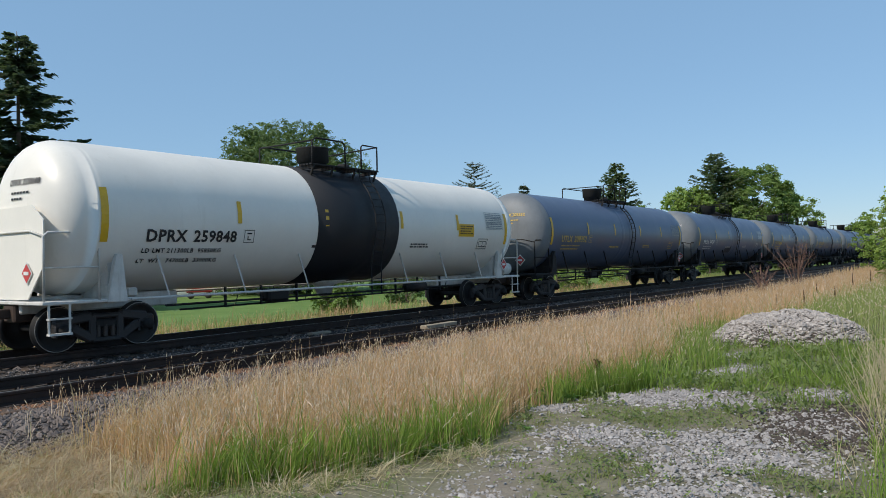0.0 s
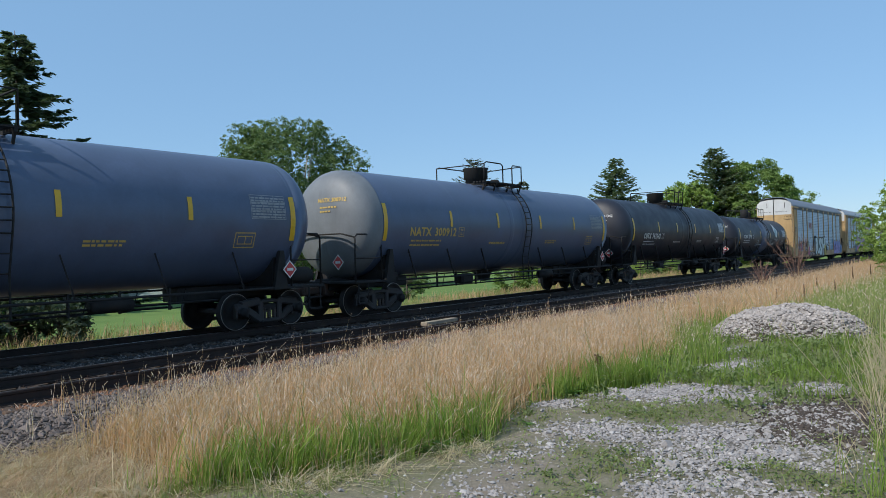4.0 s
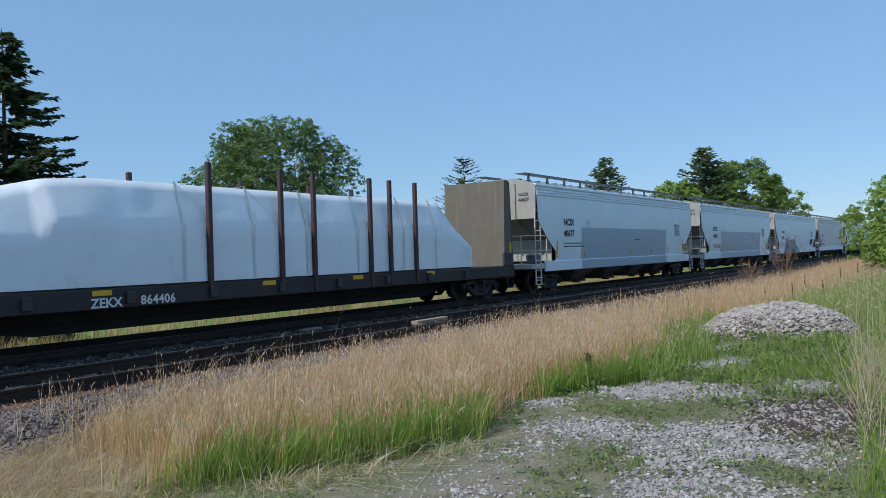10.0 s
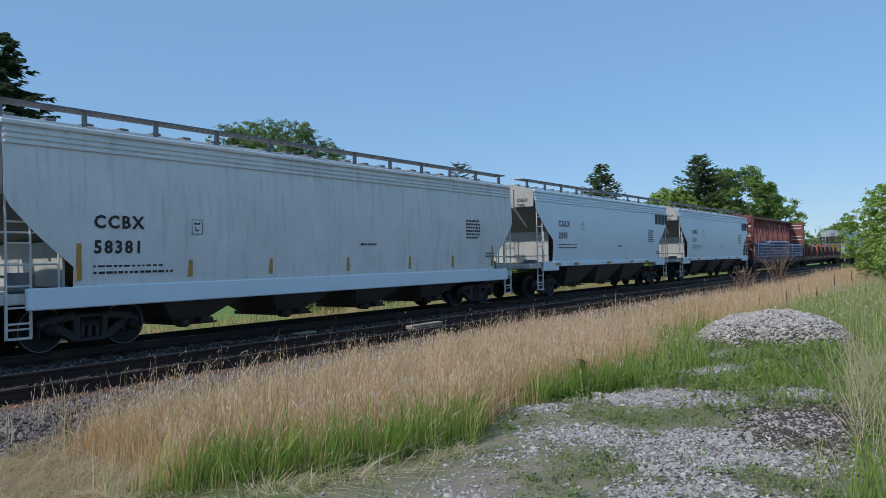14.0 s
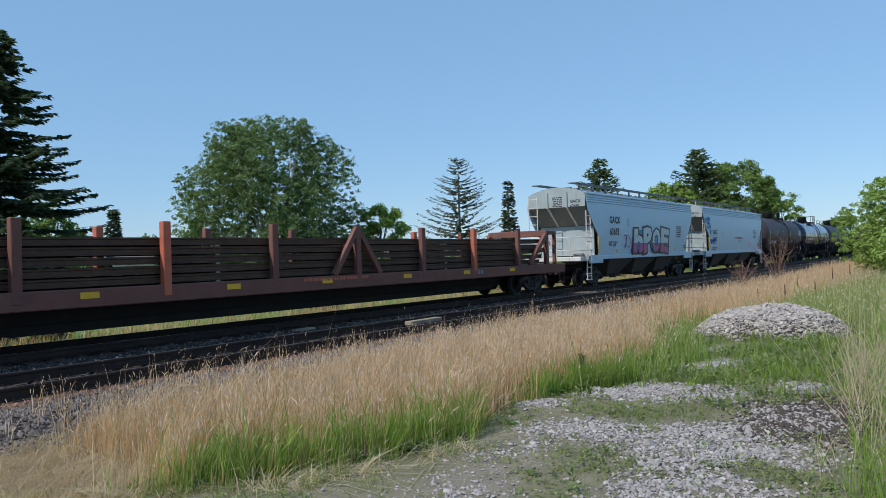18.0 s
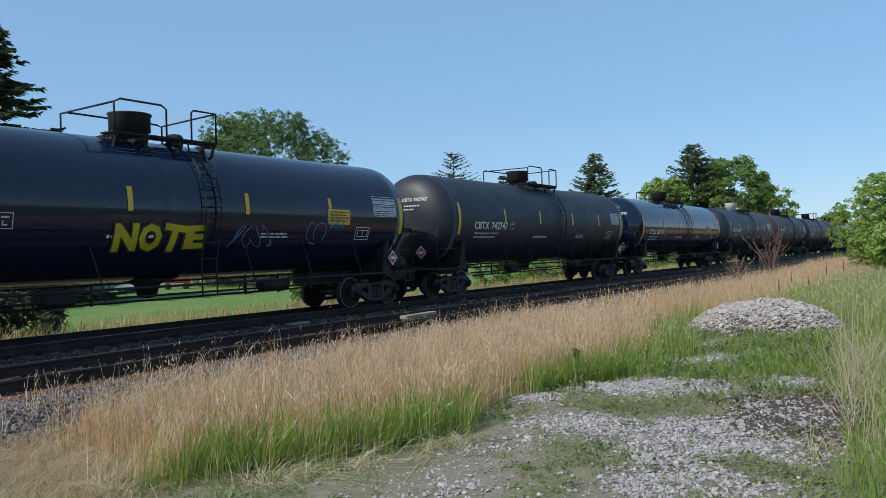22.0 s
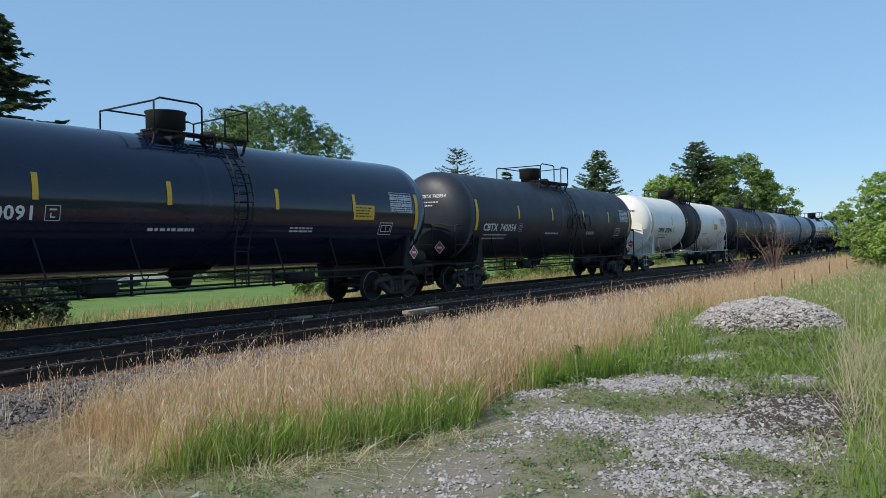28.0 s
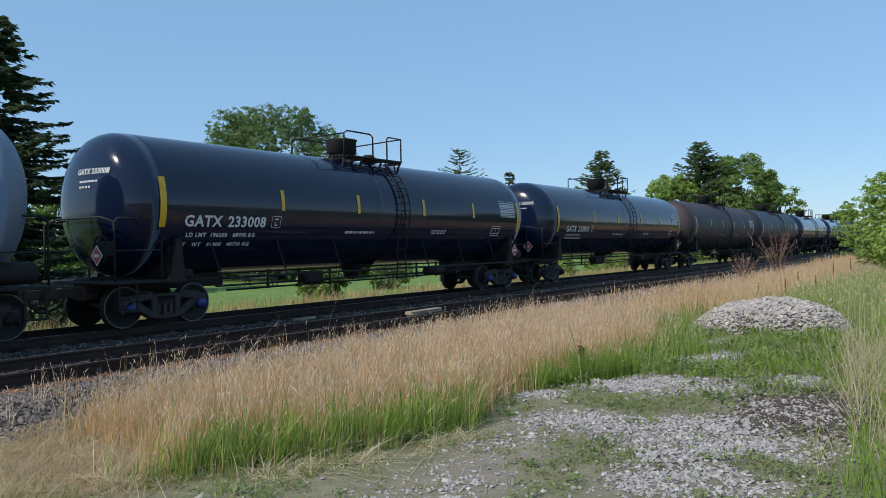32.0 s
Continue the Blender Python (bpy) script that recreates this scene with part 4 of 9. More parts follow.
def broadleaf(name, x, y, h, w, leaves, leafm, label, seed, bark=None, low=0.12, size=0.22, clumps=26, shape=1.0, category="tree", stems=1):
    """Stems that fork into limbs, each limb ending in a lobe of leaf sprays; the lobes leave gaps and an uneven outline."""
    r = np.random.RandomState(seed)
    z0 = float(np.interp(y, GY, GZ)) - 0.15
    tree = thing(name, None, None, label, category, at=(x, y, z0))
    cs, rs = [], []
    for k in range(clumps):
        q = low + (0.96 - low) * (k + r.uniform(0, 1)) / clumps
        wide = math.sqrt(max(0.05, 1 - (max(0.0, q - 0.42) / 0.60) ** 2)) * shape * min(1.0, 0.78 + (q - low) * 1.0)
        a, d = 2.4 * k + r.uniform(-0.5, 0.5), w / 2 * wide * math.sqrt(r.uniform(0.12, 1))
        rad = w * r.uniform(0.075, 0.15) * (0.7 + 0.4 * wide)
        d = max(0.0, min(d, w / 2 * wide - rad * 0.8))
        cs.append((math.cos(a) * d, math.sin(a) * d, h * q))
        rs.append(rad)
    cs, rs = np.array(cs), np.array(rs)
    cs[:, 2] = np.minimum(cs[:, 2], h - rs * 0.85)
    tops = []
    for k in range(stems):
        a = 6.283 * k / stems + r.uniform(-0.4, 0.4)
        q = 0.0 if stems == 1 else r.uniform(0.12, 0.28)
        e = Vector((math.cos(a), math.sin(a), 0)) * w * q
        pts = [(e * 0.05), e * 0.4 + Vector((0.02 * w, 0.01 * w, h * 0.35)), e * 0.75 + Vector((-0.01 * w, 0, h * 0.6)), e + Vector((0, 0.01 * w, h * 0.85))]
        part("trunk", Shape().tube(pts, (0.020 if stems == 1 else 0.013) * h + 0.04, 8, r2=0.03), bark or M_BARK, tree)
        tops.append(pts)
    lm = Shape()
    for c in cs[:60]:
        e = Vector(c)
        pts = min(tops, key=lambda p: (p[2] - e).length)
        s = pts[1].lerp(pts[2], 0.5) if c[2] > 0.5 * h else pts[0].lerp(pts[1], max(0.1, min(1.0, c[2] / h * 1.4)))
        mid = s.lerp(e, 0.5) + Vector((r.normal(0, 0.02), r.normal(0, 0.02), r.uniform(-0.01, 0.05))) * h
        lm.tube([s, mid, e], 0.006 * h + 0.015, 5, r2=0.012)
        for _ in range(4):
            t = mid.lerp(e, r.uniform(0.1, 0.9))
            lm.tube([t, t + Vector(r.normal(0, 0.07, 3)) * w], 0.002 * h + 0.008, 4, False, r2=0.006)
    tagged(part("branchwork", lm, bark or M_BARK, tree), kind="stuff")
    v, f = leaf_cloud(r, cs, rs, leaves, size)
    ob = new("crown", arrays_mesh("crown", v, f, leafm))
    ob.parent = tree
    return tree


def conifer(name, x, y, h, w, leafm, label, seed, sparse=0.0, dense=1.0, droop=0.25, size=0.26, top=0.04, low=0.06, category="tree"):
    """Whorls of drooping branches, each with many short sprays of needles."""
    r = np.random.RandomState(seed)
    z0 = float(np.interp(y, GY, GZ)) - 0.15
    tree = thing(name, None, None, label, category, at=(x, y, z0))
    part("trunk", Shape().tube([(0, 0, 0), (0.03, 0, h * 0.5), (0, 0, h * 0.99)], 0.016 * h + 0.03, 8, r2=0.015), M_BARK, tree)
    br, V, F, n0 = Shape(), [], [], 0
    q = low
    while q < 0.985:
        m = r.randint(4, 7)
        for k in range(m):
            if r.uniform() < sparse * 0.5:
                continue
            a = 6.283 * (k + r.uniform(-0.3, 0.3)) / m + q * 9
            L = w / 2 * (1 - q) ** 0.8 * r.uniform(0.78, 1.15) + top * w
            dx, dy = math.cos(a), math.sin(a)
            n = max(8, int(L / size * 6.5 * dense * (1 - sparse * 0.3)))
            t = np.sort(r.uniform(0.08, 1, n))
            zz = h * q - droop * L * t + 0.16 * L * t ** 3
            p = np.stack([dx * L * t, dy * L * t, zz], -1)
            br.tube([(0, 0, h * q), tuple(np.array([dx * L * 0.55, dy * L * 0.55, h * q - droop * L * 0.55 + 0.03 * L])), tuple(p[-1])], 0.012 + 0.004 * L, 4, False, r2=0.006)
            side = np.where(r.uniform(0, 1, n) < 0.5, 1, -1)
            ang = a + side * r.uniform(0.35, 1.15, n)
            ln = size * 1.5 * r.uniform(0.7, 1.6, n) * (1.25 - 0.65 * t) * (1 + 0.5 * L / w)
            d = np.stack([np.cos(ang), np.sin(ang), r.uniform(-0.55, 0.18, n)], -1)
            wv = np.stack([-np.sin(ang), np.cos(ang), r.uniform(-0.5, 0.5, n)], -1) * (ln * 0.27)[:, None]
            up = np.array([0, 0, 1.0]) * (ln * 0.16)[:, None]
            e = p + d * ln[:, None]
            v = np.stack([p, p + d * ln[:, None] * 0.5 + wv, e, p + d * ln[:, None] * 0.5 - wv, p + d * ln[:, None] * 0.45 + up], 1).reshape(-1, 3)
            f = np.array([(0, 1, 2), (0, 2, 3), (0, 4, 2)])[None] + (np.arange(n) * 5)[:, None, None] + n0
            V.append(v)
            F.append(f.reshape(-1, 3))
            n0 += len(v)
        q += (0.013 + 0.013 * r.uniform()) * (1 + sparse) * (10 / h) ** 0.4
    tagged(part("branchwork", br, M_BARK, tree), kind="stuff")
    ob = new("needles", arrays_mesh("needles", np.concatenate(V), np.concatenate(F), leafm))
    ob.parent = tree
    return tree


conifer("spruce", 17.9, 40.1, 14.9, 12.8, L_FIR, "tall dark spruce with drooping branches behind the railway", 51, 0.35, 1.5, 0.16, 0.24, 0.02)
broadleaf("shrub", 19.4, 41.9, 5.4, 2.9, 5000, L_LIME, "lime green leafy shrub beside the spruce", 52, size=0.14, category="shrub")
broadleaf("small_tree", 23.6, 46.3, 6.6, 3.6, 6000, L_MID, "dark green leafy tree behind the lawn", 53, size=0.17)
conifer("cedar", 33.8, 56.2, 7.1, 1.9, L_FIR, "slim dark green cedar", 54, 0.1, 0.9, 0.0, 0.24, 0.04)
for k, (x, y, h, w) in enumerate(((29.5, 54.0, 5.6, 2.2), (38.5, 58.0, 5.2, 4.0), (43.8, 59.3, 6.6, 3.4), (49.4, 60.0, 6.5, 3.6), (47.0, 62.0, 5.6, 5.0), (56.0, 60.0, 5.5, 5.0))):
    broadleaf("small_tree", x, y, h, w, 2600, (L_MID, L_GREY)[k % 2], "small green tree at the back of the lawn", 60 + k, size=0.2, low=0.05)
broadleaf("cottonwood", 39.6, 44.2, 13.4, 14.6, 130000, L_GREY, "broad grey-green tree with pale stems behind the lawn", 70, M_PALEBARK, 0.05, 0.125, 150, 1.02, stems=4)
broadleaf("shrub", 46.5, 38.9, 6.7, 5.0, 16000, L_LIME, "lime green shrub beside the broad tree", 71, size=0.16, low=0.05, category="shrub")
conifer("larch", 58.1, 39.0, 11.6, 10.5, L_BLUE, "thin open conifer with bare branch ends", 72, 0.55, 0.55, -0.15, 0.14, 0.05)
conifer("cedar", 69.4, 40.2, 10.6, 3.2, L_BLUE, "slim pointed conifer behind the open conifer", 73, 0.3, 0.8, 0.1, 0.26, 0.02)
conifer("spruce", 79.8, 34.2, 13.2, 12.5, L_SPRUCE, "dark pointed spruce beside the far track", 74, 0.35, 0.75, -0.05, 0.28, 0.02)
broadleaf("small_tree", 76.6, 30.0, 8.0, 3.6, 4000, L_LIME, "young lime green tree beside the spruce", 75, size=0.2, low=0.1)
conifer("fir", 96.5, 28.0, 15.3, 15.0, L_SPRUCE, "broad dark fir tree beside the railway", 76, 0.3, 0.75, -0.10, 0.30, 0.03)
broadleaf("maple", 94.0, 30.6, 11.0, 9.0, 20000, L_LIME, "bright green maple beside the fir", 77, low=0.08, size=0.22, clumps=50)
broadleaf("maple", 99.5, 24.3, 13.6, 11.5, 42000, L_MID, "green leafy tree beside the fir", 78, low=0.06, size=0.22, clumps=80)
broadleaf("maple", 104.0, 20.0, 9.8, 6.5, 9000, L_LIME, "pale loose leafy tree near the far track", 79, low=0.06, size=0.22, clumps=26)
broadleaf("maple", 92.0, 25.2, 6.0, 7.0, 14000, L_MID, "low green thicket beneath the trees", 80, low=0.03, size=0.26, clumps=26)
broadleaf("bush", 46.5, 1.7, 5.7, 8.6, 64000, L_LIME, "big bright green bush beside the near track", 81, low=0.01, size=0.10, clumps=110, shape=1.05, category="bush", stems=5)
broadleaf("bush", 40.5, 1.2, 3.2, 5.0, 24000, L_LIME, "low green bush at the end of the lot", 82, low=0.02, size=0.14, clumps=34, category="bush")
broadleaf("far_tree", 168.9, 21.2, 8.4, 7.5, 5000, L_MID, "distant green tree along the railway", 83, low=0.05, size=0.4)
broadleaf("far_tree", 190.0, 8.0, 11.0, 16.0, 5000, L_MID, "distant green tree along the railway", 84, low=0.05, size=0.45)
rr = random.Random(90)
for k in range(16):
    x, y = 8 + k * 4.6 + rr.uniform(-1.5, 1.5), 22.5 + rr.uniform(-1.2, 3.5)
    if k in (1, 2, 4):
        continue
    broadleaf("bush", x, y, rr.uniform(1.2, 2.3), rr.uniform(2.2, 4.0), 2600, (L_MID, L_LIME, L_GREY)[k % 3], "low leafy bush on the verge beyond the tracks", 91 + k, low=0.02, size=0.12, clumps=16, category="bush")
for k in range(10):
    x, y = 84 + k * 9, 36 + rr.uniform(-8, 20)
    broadleaf("far_tree", x + 30, y, rr.uniform(7, 10), rr.uniform(7, 11), 2600, (L_MID, L_GREY)[k % 2], "distant tree beyond the railway", 120 + k, low=0.03, size=0.4)
for x, y, h_, w_, sd in ((10.5, 21.3, 1.5, 2.0, 141), (9.3, 21.6, 1.7, 2.2, 142), (8.0, 21.4, 1.6, 2.4, 143)):
    broadleaf("bush", x, y, h_, w_, 4200, L_FIR, "dark leafy bush just beyond the far track", sd, low=0.02, size=0.10, clumps=18, category="bush")
broadleaf("bush", 9.5, 27.0, 2.0, 4.5, 3500, L_MID, "dark leafy bush on the verge beyond the tracks", 140, low=0.02, size=0.12, clumps=18, category="bush")


def dead_shrub(x, y, h, label, seed):
    r = random.Random(seed)
    s = thing("dead_shrub", None, None, label, "shrub", at=(x, y, float(np.interp(y, GY, GZ)) - 0.05))
    for k in range(13):
        a = 6.283 * k / 13 + r.uniform(-0.2, 0.2)
        d = h * r.uniform(0.15, 0.62)
        e = Vector((math.cos(a) * d, math.sin(a) * d, h * r.uniform(0.65, 1.0)))
        b = Shape().tube([(0, 0, 0), e * 0.4 + Vector((0, 0, 0.12 * h)), e], 0.028, 5, r2=0.006)
        for j in range(7):
            q = r.uniform(0.35, 0.95)
            p = e * q
            t = p + Vector((r.uniform(-1, 1), r.uniform(-1, 1), r.uniform(0.2, 1.1))) * h * 0.16
            b.tube([p, t], 0.010, 4, r2=0.004)
        part("stem", b, M_DEADWOOD, s)
    return s


M_DEADWOOD = mat("bare_reddish_twigs", (0.21, 0.125, 0.095), 0.85, 0, 0.3, 4.0, 0.3, 30)
dead_shrub(44.0, 8.6, 2.9, "leafless reddish shrub beside the near track", 1)
dead_shrub(38.5, 9.1, 1.5, "small leafless shrub beside the near track", 2)

# ---- yard beyond the railway ----
M_SIDING = mat("white_siding", (0.72, 0.72, 0.70), 0.6, 0, 0.08, 2.0, 0.1, 30)
M_SHINGLE = mat("grey_shingles", (0.16, 0.155, 0.15), 0.85, 0, 0.3, 4.0, 0.4, 30)
M_BLUESHED = mat("pale_blue_siding", (0.42, 0.52, 0.60), 0.6, 0, 0.1, 2.0, 0.1, 30)
M_PANE = mat("dark_window_glass", (0.03, 0.035, 0.04), 0.1, 0, 0.1, 2.0, 0)
M_REDCAR = mat("red_paint", (0.40, 0.04, 0.03), 0.35, 0, 0.15, 3.0, 0.02)
M_SILVER = mat("weathered_aluminium", (0.48, 0.49, 0.48), 0.5, 0.3, 0.2, 3.0, 0.05)
M_TEALP = mat("teal_plastic", (0.03, 0.30, 0.30), 0.5, 0, 0.15, 3.0, 0.02)


def house(x, y, rz, L, W, h, wallm, label, windows):
    z0 = float(np.interp(y, GY, GZ)) - 0.05
    hs = thing("house", None, None, label, "house", at=Matrix.Translation((x, y, z0)) @ Matrix.Rotation(radians(rz), 4, "Z"))
    part("wall", Shape().box(-L / 2, L / 2, -W / 2, W / 2, 0, h, 0.01), wallm, hs)
    for k in range(int(h / 0.22)):
        part("siding_board", Shape().box(-L / 2, L / 2, -W / 2 - 0.02, -W / 2, 0.1 + 0.22 * k, 0.1 + 0.22 * k + 0.19), wallm, hs)
    e = 0.35
    part("roof", Shape().add([(-L / 2 - e, -W / 2 - e, h), (L / 2 + e, -W / 2 - e, h), (L / 2 + e, W / 2 + e, h), (-L / 2 - e, W / 2 + e, h), (-L / 2 - e, 0, h + W * 0.2), (L / 2 + e, 0, h + W * 0.2)],
                             [(0, 1, 5, 4), (2, 3, 4, 5), (0, 4, 3), (1, 2, 5), (3, 2, 1, 0)]), M_SHINGLE, hs)
    for k in range(windows):
        c = -L / 2 + L * (k + 0.5) / windows
        w = part("window", Shape().box(c - 0.55, c + 0.55, -W / 2 - 0.06, -W / 2 - 0.021, 1.0, 2.1, 0.01), M_WFRAME, hs)
        part("pane", Shape().box(c - 0.47, c + 0.47, -W / 2 - 0.07, -W / 2 - 0.061, 1.08, 2.02), M_PANE, w)
    return hs


M_WFRAME = mat("white_window_frame", (0.75, 0.75, 0.73), 0.5, 0, 0.05, 3.0, 0.02)
house(36.5, 52.0, -34, 9.0, 5.0, 2.5, M_SIDING, "low white house with grey roof behind the lawn", 4)
house(45.5, 47.5, -30, 5.0, 4.0, 2.3, M_BLUESHED, "pale blue shed behind the lawn", 1)


def picnic_table(x, y):
    t = thing("picnic_table", None, None, "dark wooden picnic table standing on the lawn", "table", at=Matrix.Translation((x, y, float(np.interp(y, GY, GZ)))) @ Matrix.Rotation(radians(-25), 4, "Z"))
    for k in range(5):
        part("top_board", Shape().box(-0.95, 0.95, -0.36 + 0.145 * k, -0.23 + 0.145 * k, 0.71, 0.75, 0.005), M_DARKWOOD, t)
    for sy in (-1, 1):
        part("bench_board", Shape().box(-0.95, 0.95, *sorted((sy * 0.62, sy * 0.88)), 0.42, 0.46, 0.005), M_DARKWOOD, t)
    for x_ in (-0.7, 0.7):
        for sy in (-1, 1):
            part("leg", Shape().bar((x_, sy * 0.70, 0), (x_, sy * 0.15, 0.71), 0.05, 0.10), M_DARKWOOD, t)
        part("crossbar", Shape().box(x_ - 0.03, x_ + 0.03, -0.85, 0.85, 0.36, 0.42), M_DARKWOOD, t)


M_DARKWOOD = mat("dark_stained_wood", (0.06, 0.045, 0.035), 0.8, 0, 0.3, 5.0, 0.3, 30)
picnic_table(31.5, 36.5)
bt = thing("boat_trailer", None, None, "weathered aluminium boat on a small trailer on the lawn", "boat", at=Matrix.Translation((21.5, 40.0, -0.68)) @ Matrix.Rotation(radians(-35), 4, "Z"))
part("hull", Shape().add([(-2.2, -0.8, 0.5), (2.0, -0.8, 0.5), (2.9, 0, 0.9), (2.0, 0.8, 0.5), (-2.2, 0.8, 0.5), (-2.2, -0.95, 1.15), (2.0, -0.95, 1.15), (3.1, 0, 1.3), (2.0, 0.95, 1.15), (-2.2, 0.95, 1.15)],
                         [(0, 1, 6, 5), (1, 2, 7, 6), (2, 3, 8, 7), (3, 4, 9, 8), (4, 0, 5, 9), (4, 3, 2, 1, 0), (5, 6, 7, 8, 9)]), M_SILVER, bt)
for sy in (-1, 1):
    part("wheel", Shape().lathe([(-0.09, 0.1), (-0.09, 0.28), (0.09, 0.28), (0.09, 0.1)], "y", 14, (-0.4, sy * 0.85, 0.28)), M_BARK, bt)
part("trailer_frame", Shape().box(-2.0, 3.4, -0.05, 0.05, 0.36, 0.46).box(-0.5, -0.3, -0.85, 0.85, 0.25, 0.40), M_DARKWOOD, bt)
wg = thing("yard_cart", None, None, "small red cart parked by the white house", "cart", at=Matrix.Translation((33.0, 46.3, -0.70)) @ Matrix.Rotation(radians(-34), 4, "Z"))
part("tub", Shape().box(-0.9, 0.9, -0.45, 0.45, 0.45, 0.95, 0.06), M_REDCAR, wg)
for sx in (-1, 1):
    part("wheel", Shape().lathe([(-0.06, 0.08), (-0.06, 0.24), (0.06, 0.24), (0.06, 0.08)], "y", 12, (sx * 0.6, -0.48, 0.24)), M_DARKWOOD, wg)
thing("storage_bin", Shape().box(-0.6, 0.6, -0.4, 0.4, 0, 0.75, 0.06), M_TEALP, "teal plastic storage bin on the lawn", "bin", at=(20.0, 41.0, -0.68))
thing("fence_post", Shape().box(-0.07, 0.07, -0.07, 0.07, 0, 1.3, 0.01), M_OLDTIE, "bleached wooden post on the far verge", "post", at=(38.5, 23.0, -0.62))


# ---- the train: shared materials ----
M_STEEL = mat("black_running_gear", (0.012, 0.011, 0.011), 0.8, 0.0, 0.4, 4.0, 0.3, 40, (0.045, 0.034, 0.027), 0.35)
M_WHEEL = mat("wheel_steel", (0.014, 0.012, 0.0115), 0.7, 0.0, 0.4, 5.0, 0.2, 40, (0.05, 0.035, 0.025), 0.4)
M_FRAME = mat("cast_side_frame", (0.030, 0.027, 0.027), 0.62, 0.0, 0.4, 4.0, 0.3, 40, (0.075, 0.055, 0.042), 0.35)
M_SPRING = mat("spring_steel", (0.06, 0.05, 0.045), 0.6, 0.2, 0.4, 6.0, 0.2, 40)
M_RIM = mat("polished_wheel_rim", (0.30, 0.28, 0.26), 0.45, 0.7, 0.25, 8.0, 0.1, 60)
M_BLUE = mat("blue_bearing_cap", (0.03, 0.06, 0.22), 0.45, 0.1, 0.3)
M_GREY = mat("grey_running_gear", (0.16, 0.165, 0.17), 0.6, 0.1, 0.35, 4.0, 0.2, 40, (0.12, 0.08, 0.05), 0.4)
M_WSTEEL = mat("white_ironwork", (0.62, 0.60, 0.56), 0.55, 0.0, 0.2, 3.0, 0.15, 40, (0.22, 0.17, 0.12), 0.45, True)
M_YELLOW = mat("yellow_reflector", (0.72, 0.42, 0.02), 0.35, 0.0, 0.12, 6.0, 0.05)
M_WHITE = mat("white_lettering", (0.72, 0.72, 0.70), 0.6, 0.0, 0.12, 6.0, 0.0)
M_PRINT = mat("fine_white_print", (0.58, 0.58, 0.58), 0.6, 0.0, 0.15, 6.0, 0.0)
M_DIM = mat("faded_white_lettering", (0.34, 0.35, 0.36), 0.7, 0.0, 0.3, 6.0, 0.0)
M_GOLD = mat("gold_lettering", (0.62, 0.42, 0.10), 0.6, 0.0, 0.2, 6.0, 0.0)
M_INK = mat("black_lettering", (0.02, 0.02, 0.022), 0.6, 0.0, 0.2, 6.0, 0.0)
M_RED = mat("red_placard", (0.55, 0.05, 0.05), 0.5, 0.0, 0.15, 6.0, 0.0)
M_COUPLER = mat("rusty_coupler", (0.07, 0.045, 0.035), 0.75, 0.3, 0.4, 6.0, 0.4, 50)


def flat_letters(text, size, x, y, z, spacing=1.0, slant=0.0):
    v, f = letters(text, size, spacing)
    return Shape().add([(x + a + slant * b, y, z + b) for a, b, _ in v], f)


def bent_letters(text, size, x, z, R, zc, spacing=1.0):
    """Letters that lie on the near flank of a tank."""
    v, f = letters(text, size, spacing)
    bm = bmesh.new()
    vs = [bm.verts.new(p) for p in v]
    for q in f:
        try:
            bm.faces.new([vs[i] for i in q])
        except ValueError:
            pass
    for k in range(1, 4):
        bmesh.ops.bisect_plane(bm, geom=bm.verts[:] + bm.edges[:] + bm.faces[:], plane_co=(0, size * 0.72 * k / 4, 0), plane_no=(0, 1, 0))
    bm.verts.index_update()
    s = Shape()
    t0 = math.asin(max(-0.98, min(0.98, (z - zc) / R)))
    r = R + 0.009
    s.add([(x + p.co.x, -r * math.cos(t0 + p.co.y / R), zc + r * math.sin(t0 + p.co.y / R)) for p in bm.verts], [[w.index for w in q.verts] for q in bm.faces])
    bm.free()
    return s


def bent_patch(s, x0, x1, z0, z1, R, zc, lift=0.007, n=4):
    """A thin sheet on the near flank of a tank, from height z0 to z1."""
    a0, a1 = (math.asin(max(-0.98, min(0.98, (z - zc) / R))) for z in (z0, z1))
    v, f = [], []
    for k in range(n + 1):
        a = a0 + (a1 - a0) * k / n
        for x in (x0, x1):
            v.append((x, -(R + lift) * math.cos(a), zc + (R + lift) * math.sin(a)))
    f = [(2 * k, 2 * k + 1, 2 * k + 3, 2 * k + 2) for k in range(n)]
    return s.add(v, f)


def bent_bars(s, x, z, w, h, rows, R, zc, seed=1, fill=0.55):
    """Small print that cannot be read, as rows of broken bars."""
    rnd = random.Random(seed)
    for k in range(rows):
        za = z + h - h * (k + fill) / rows
        zb = z + h - h * k / rows
        a = x
        while a < x + w * rnd.uniform(0.8, 1.0):
            b = min(x + w, a + rnd.uniform(0.05, 0.16))
            bent_patch(s, a, b, za, zb, R, zc, 0.008, 1)
            a = b + rnd.uniform(0.02, 0.05)
    return s


def flat_bars(s, x, y, z, w, h, rows, seed=1, fill=0.55):
    rnd = random.Random(seed)
    for k in range(rows):
        z0, z1 = z + h - h * (k + fill) / rows, z + h - h * k / rows
        a = x
        while a < x + w * rnd.uniform(0.8, 1.0):
            b = min(x + w, a + rnd.uniform(0.05, 0.16))
            s.add([(a, y, z0), (b, y, z0), (b, y, z1), (a, y, z1)], [(0, 1, 2, 3)])
            a = b + rnd.uniform(0.02, 0.05)
    return s


def diamond(s, x, y, z, r):
    return s.add([(x - r, y, z), (x, y, z - r), (x + r, y, z), (x, y, z + r)], [(0, 1, 2, 3)])


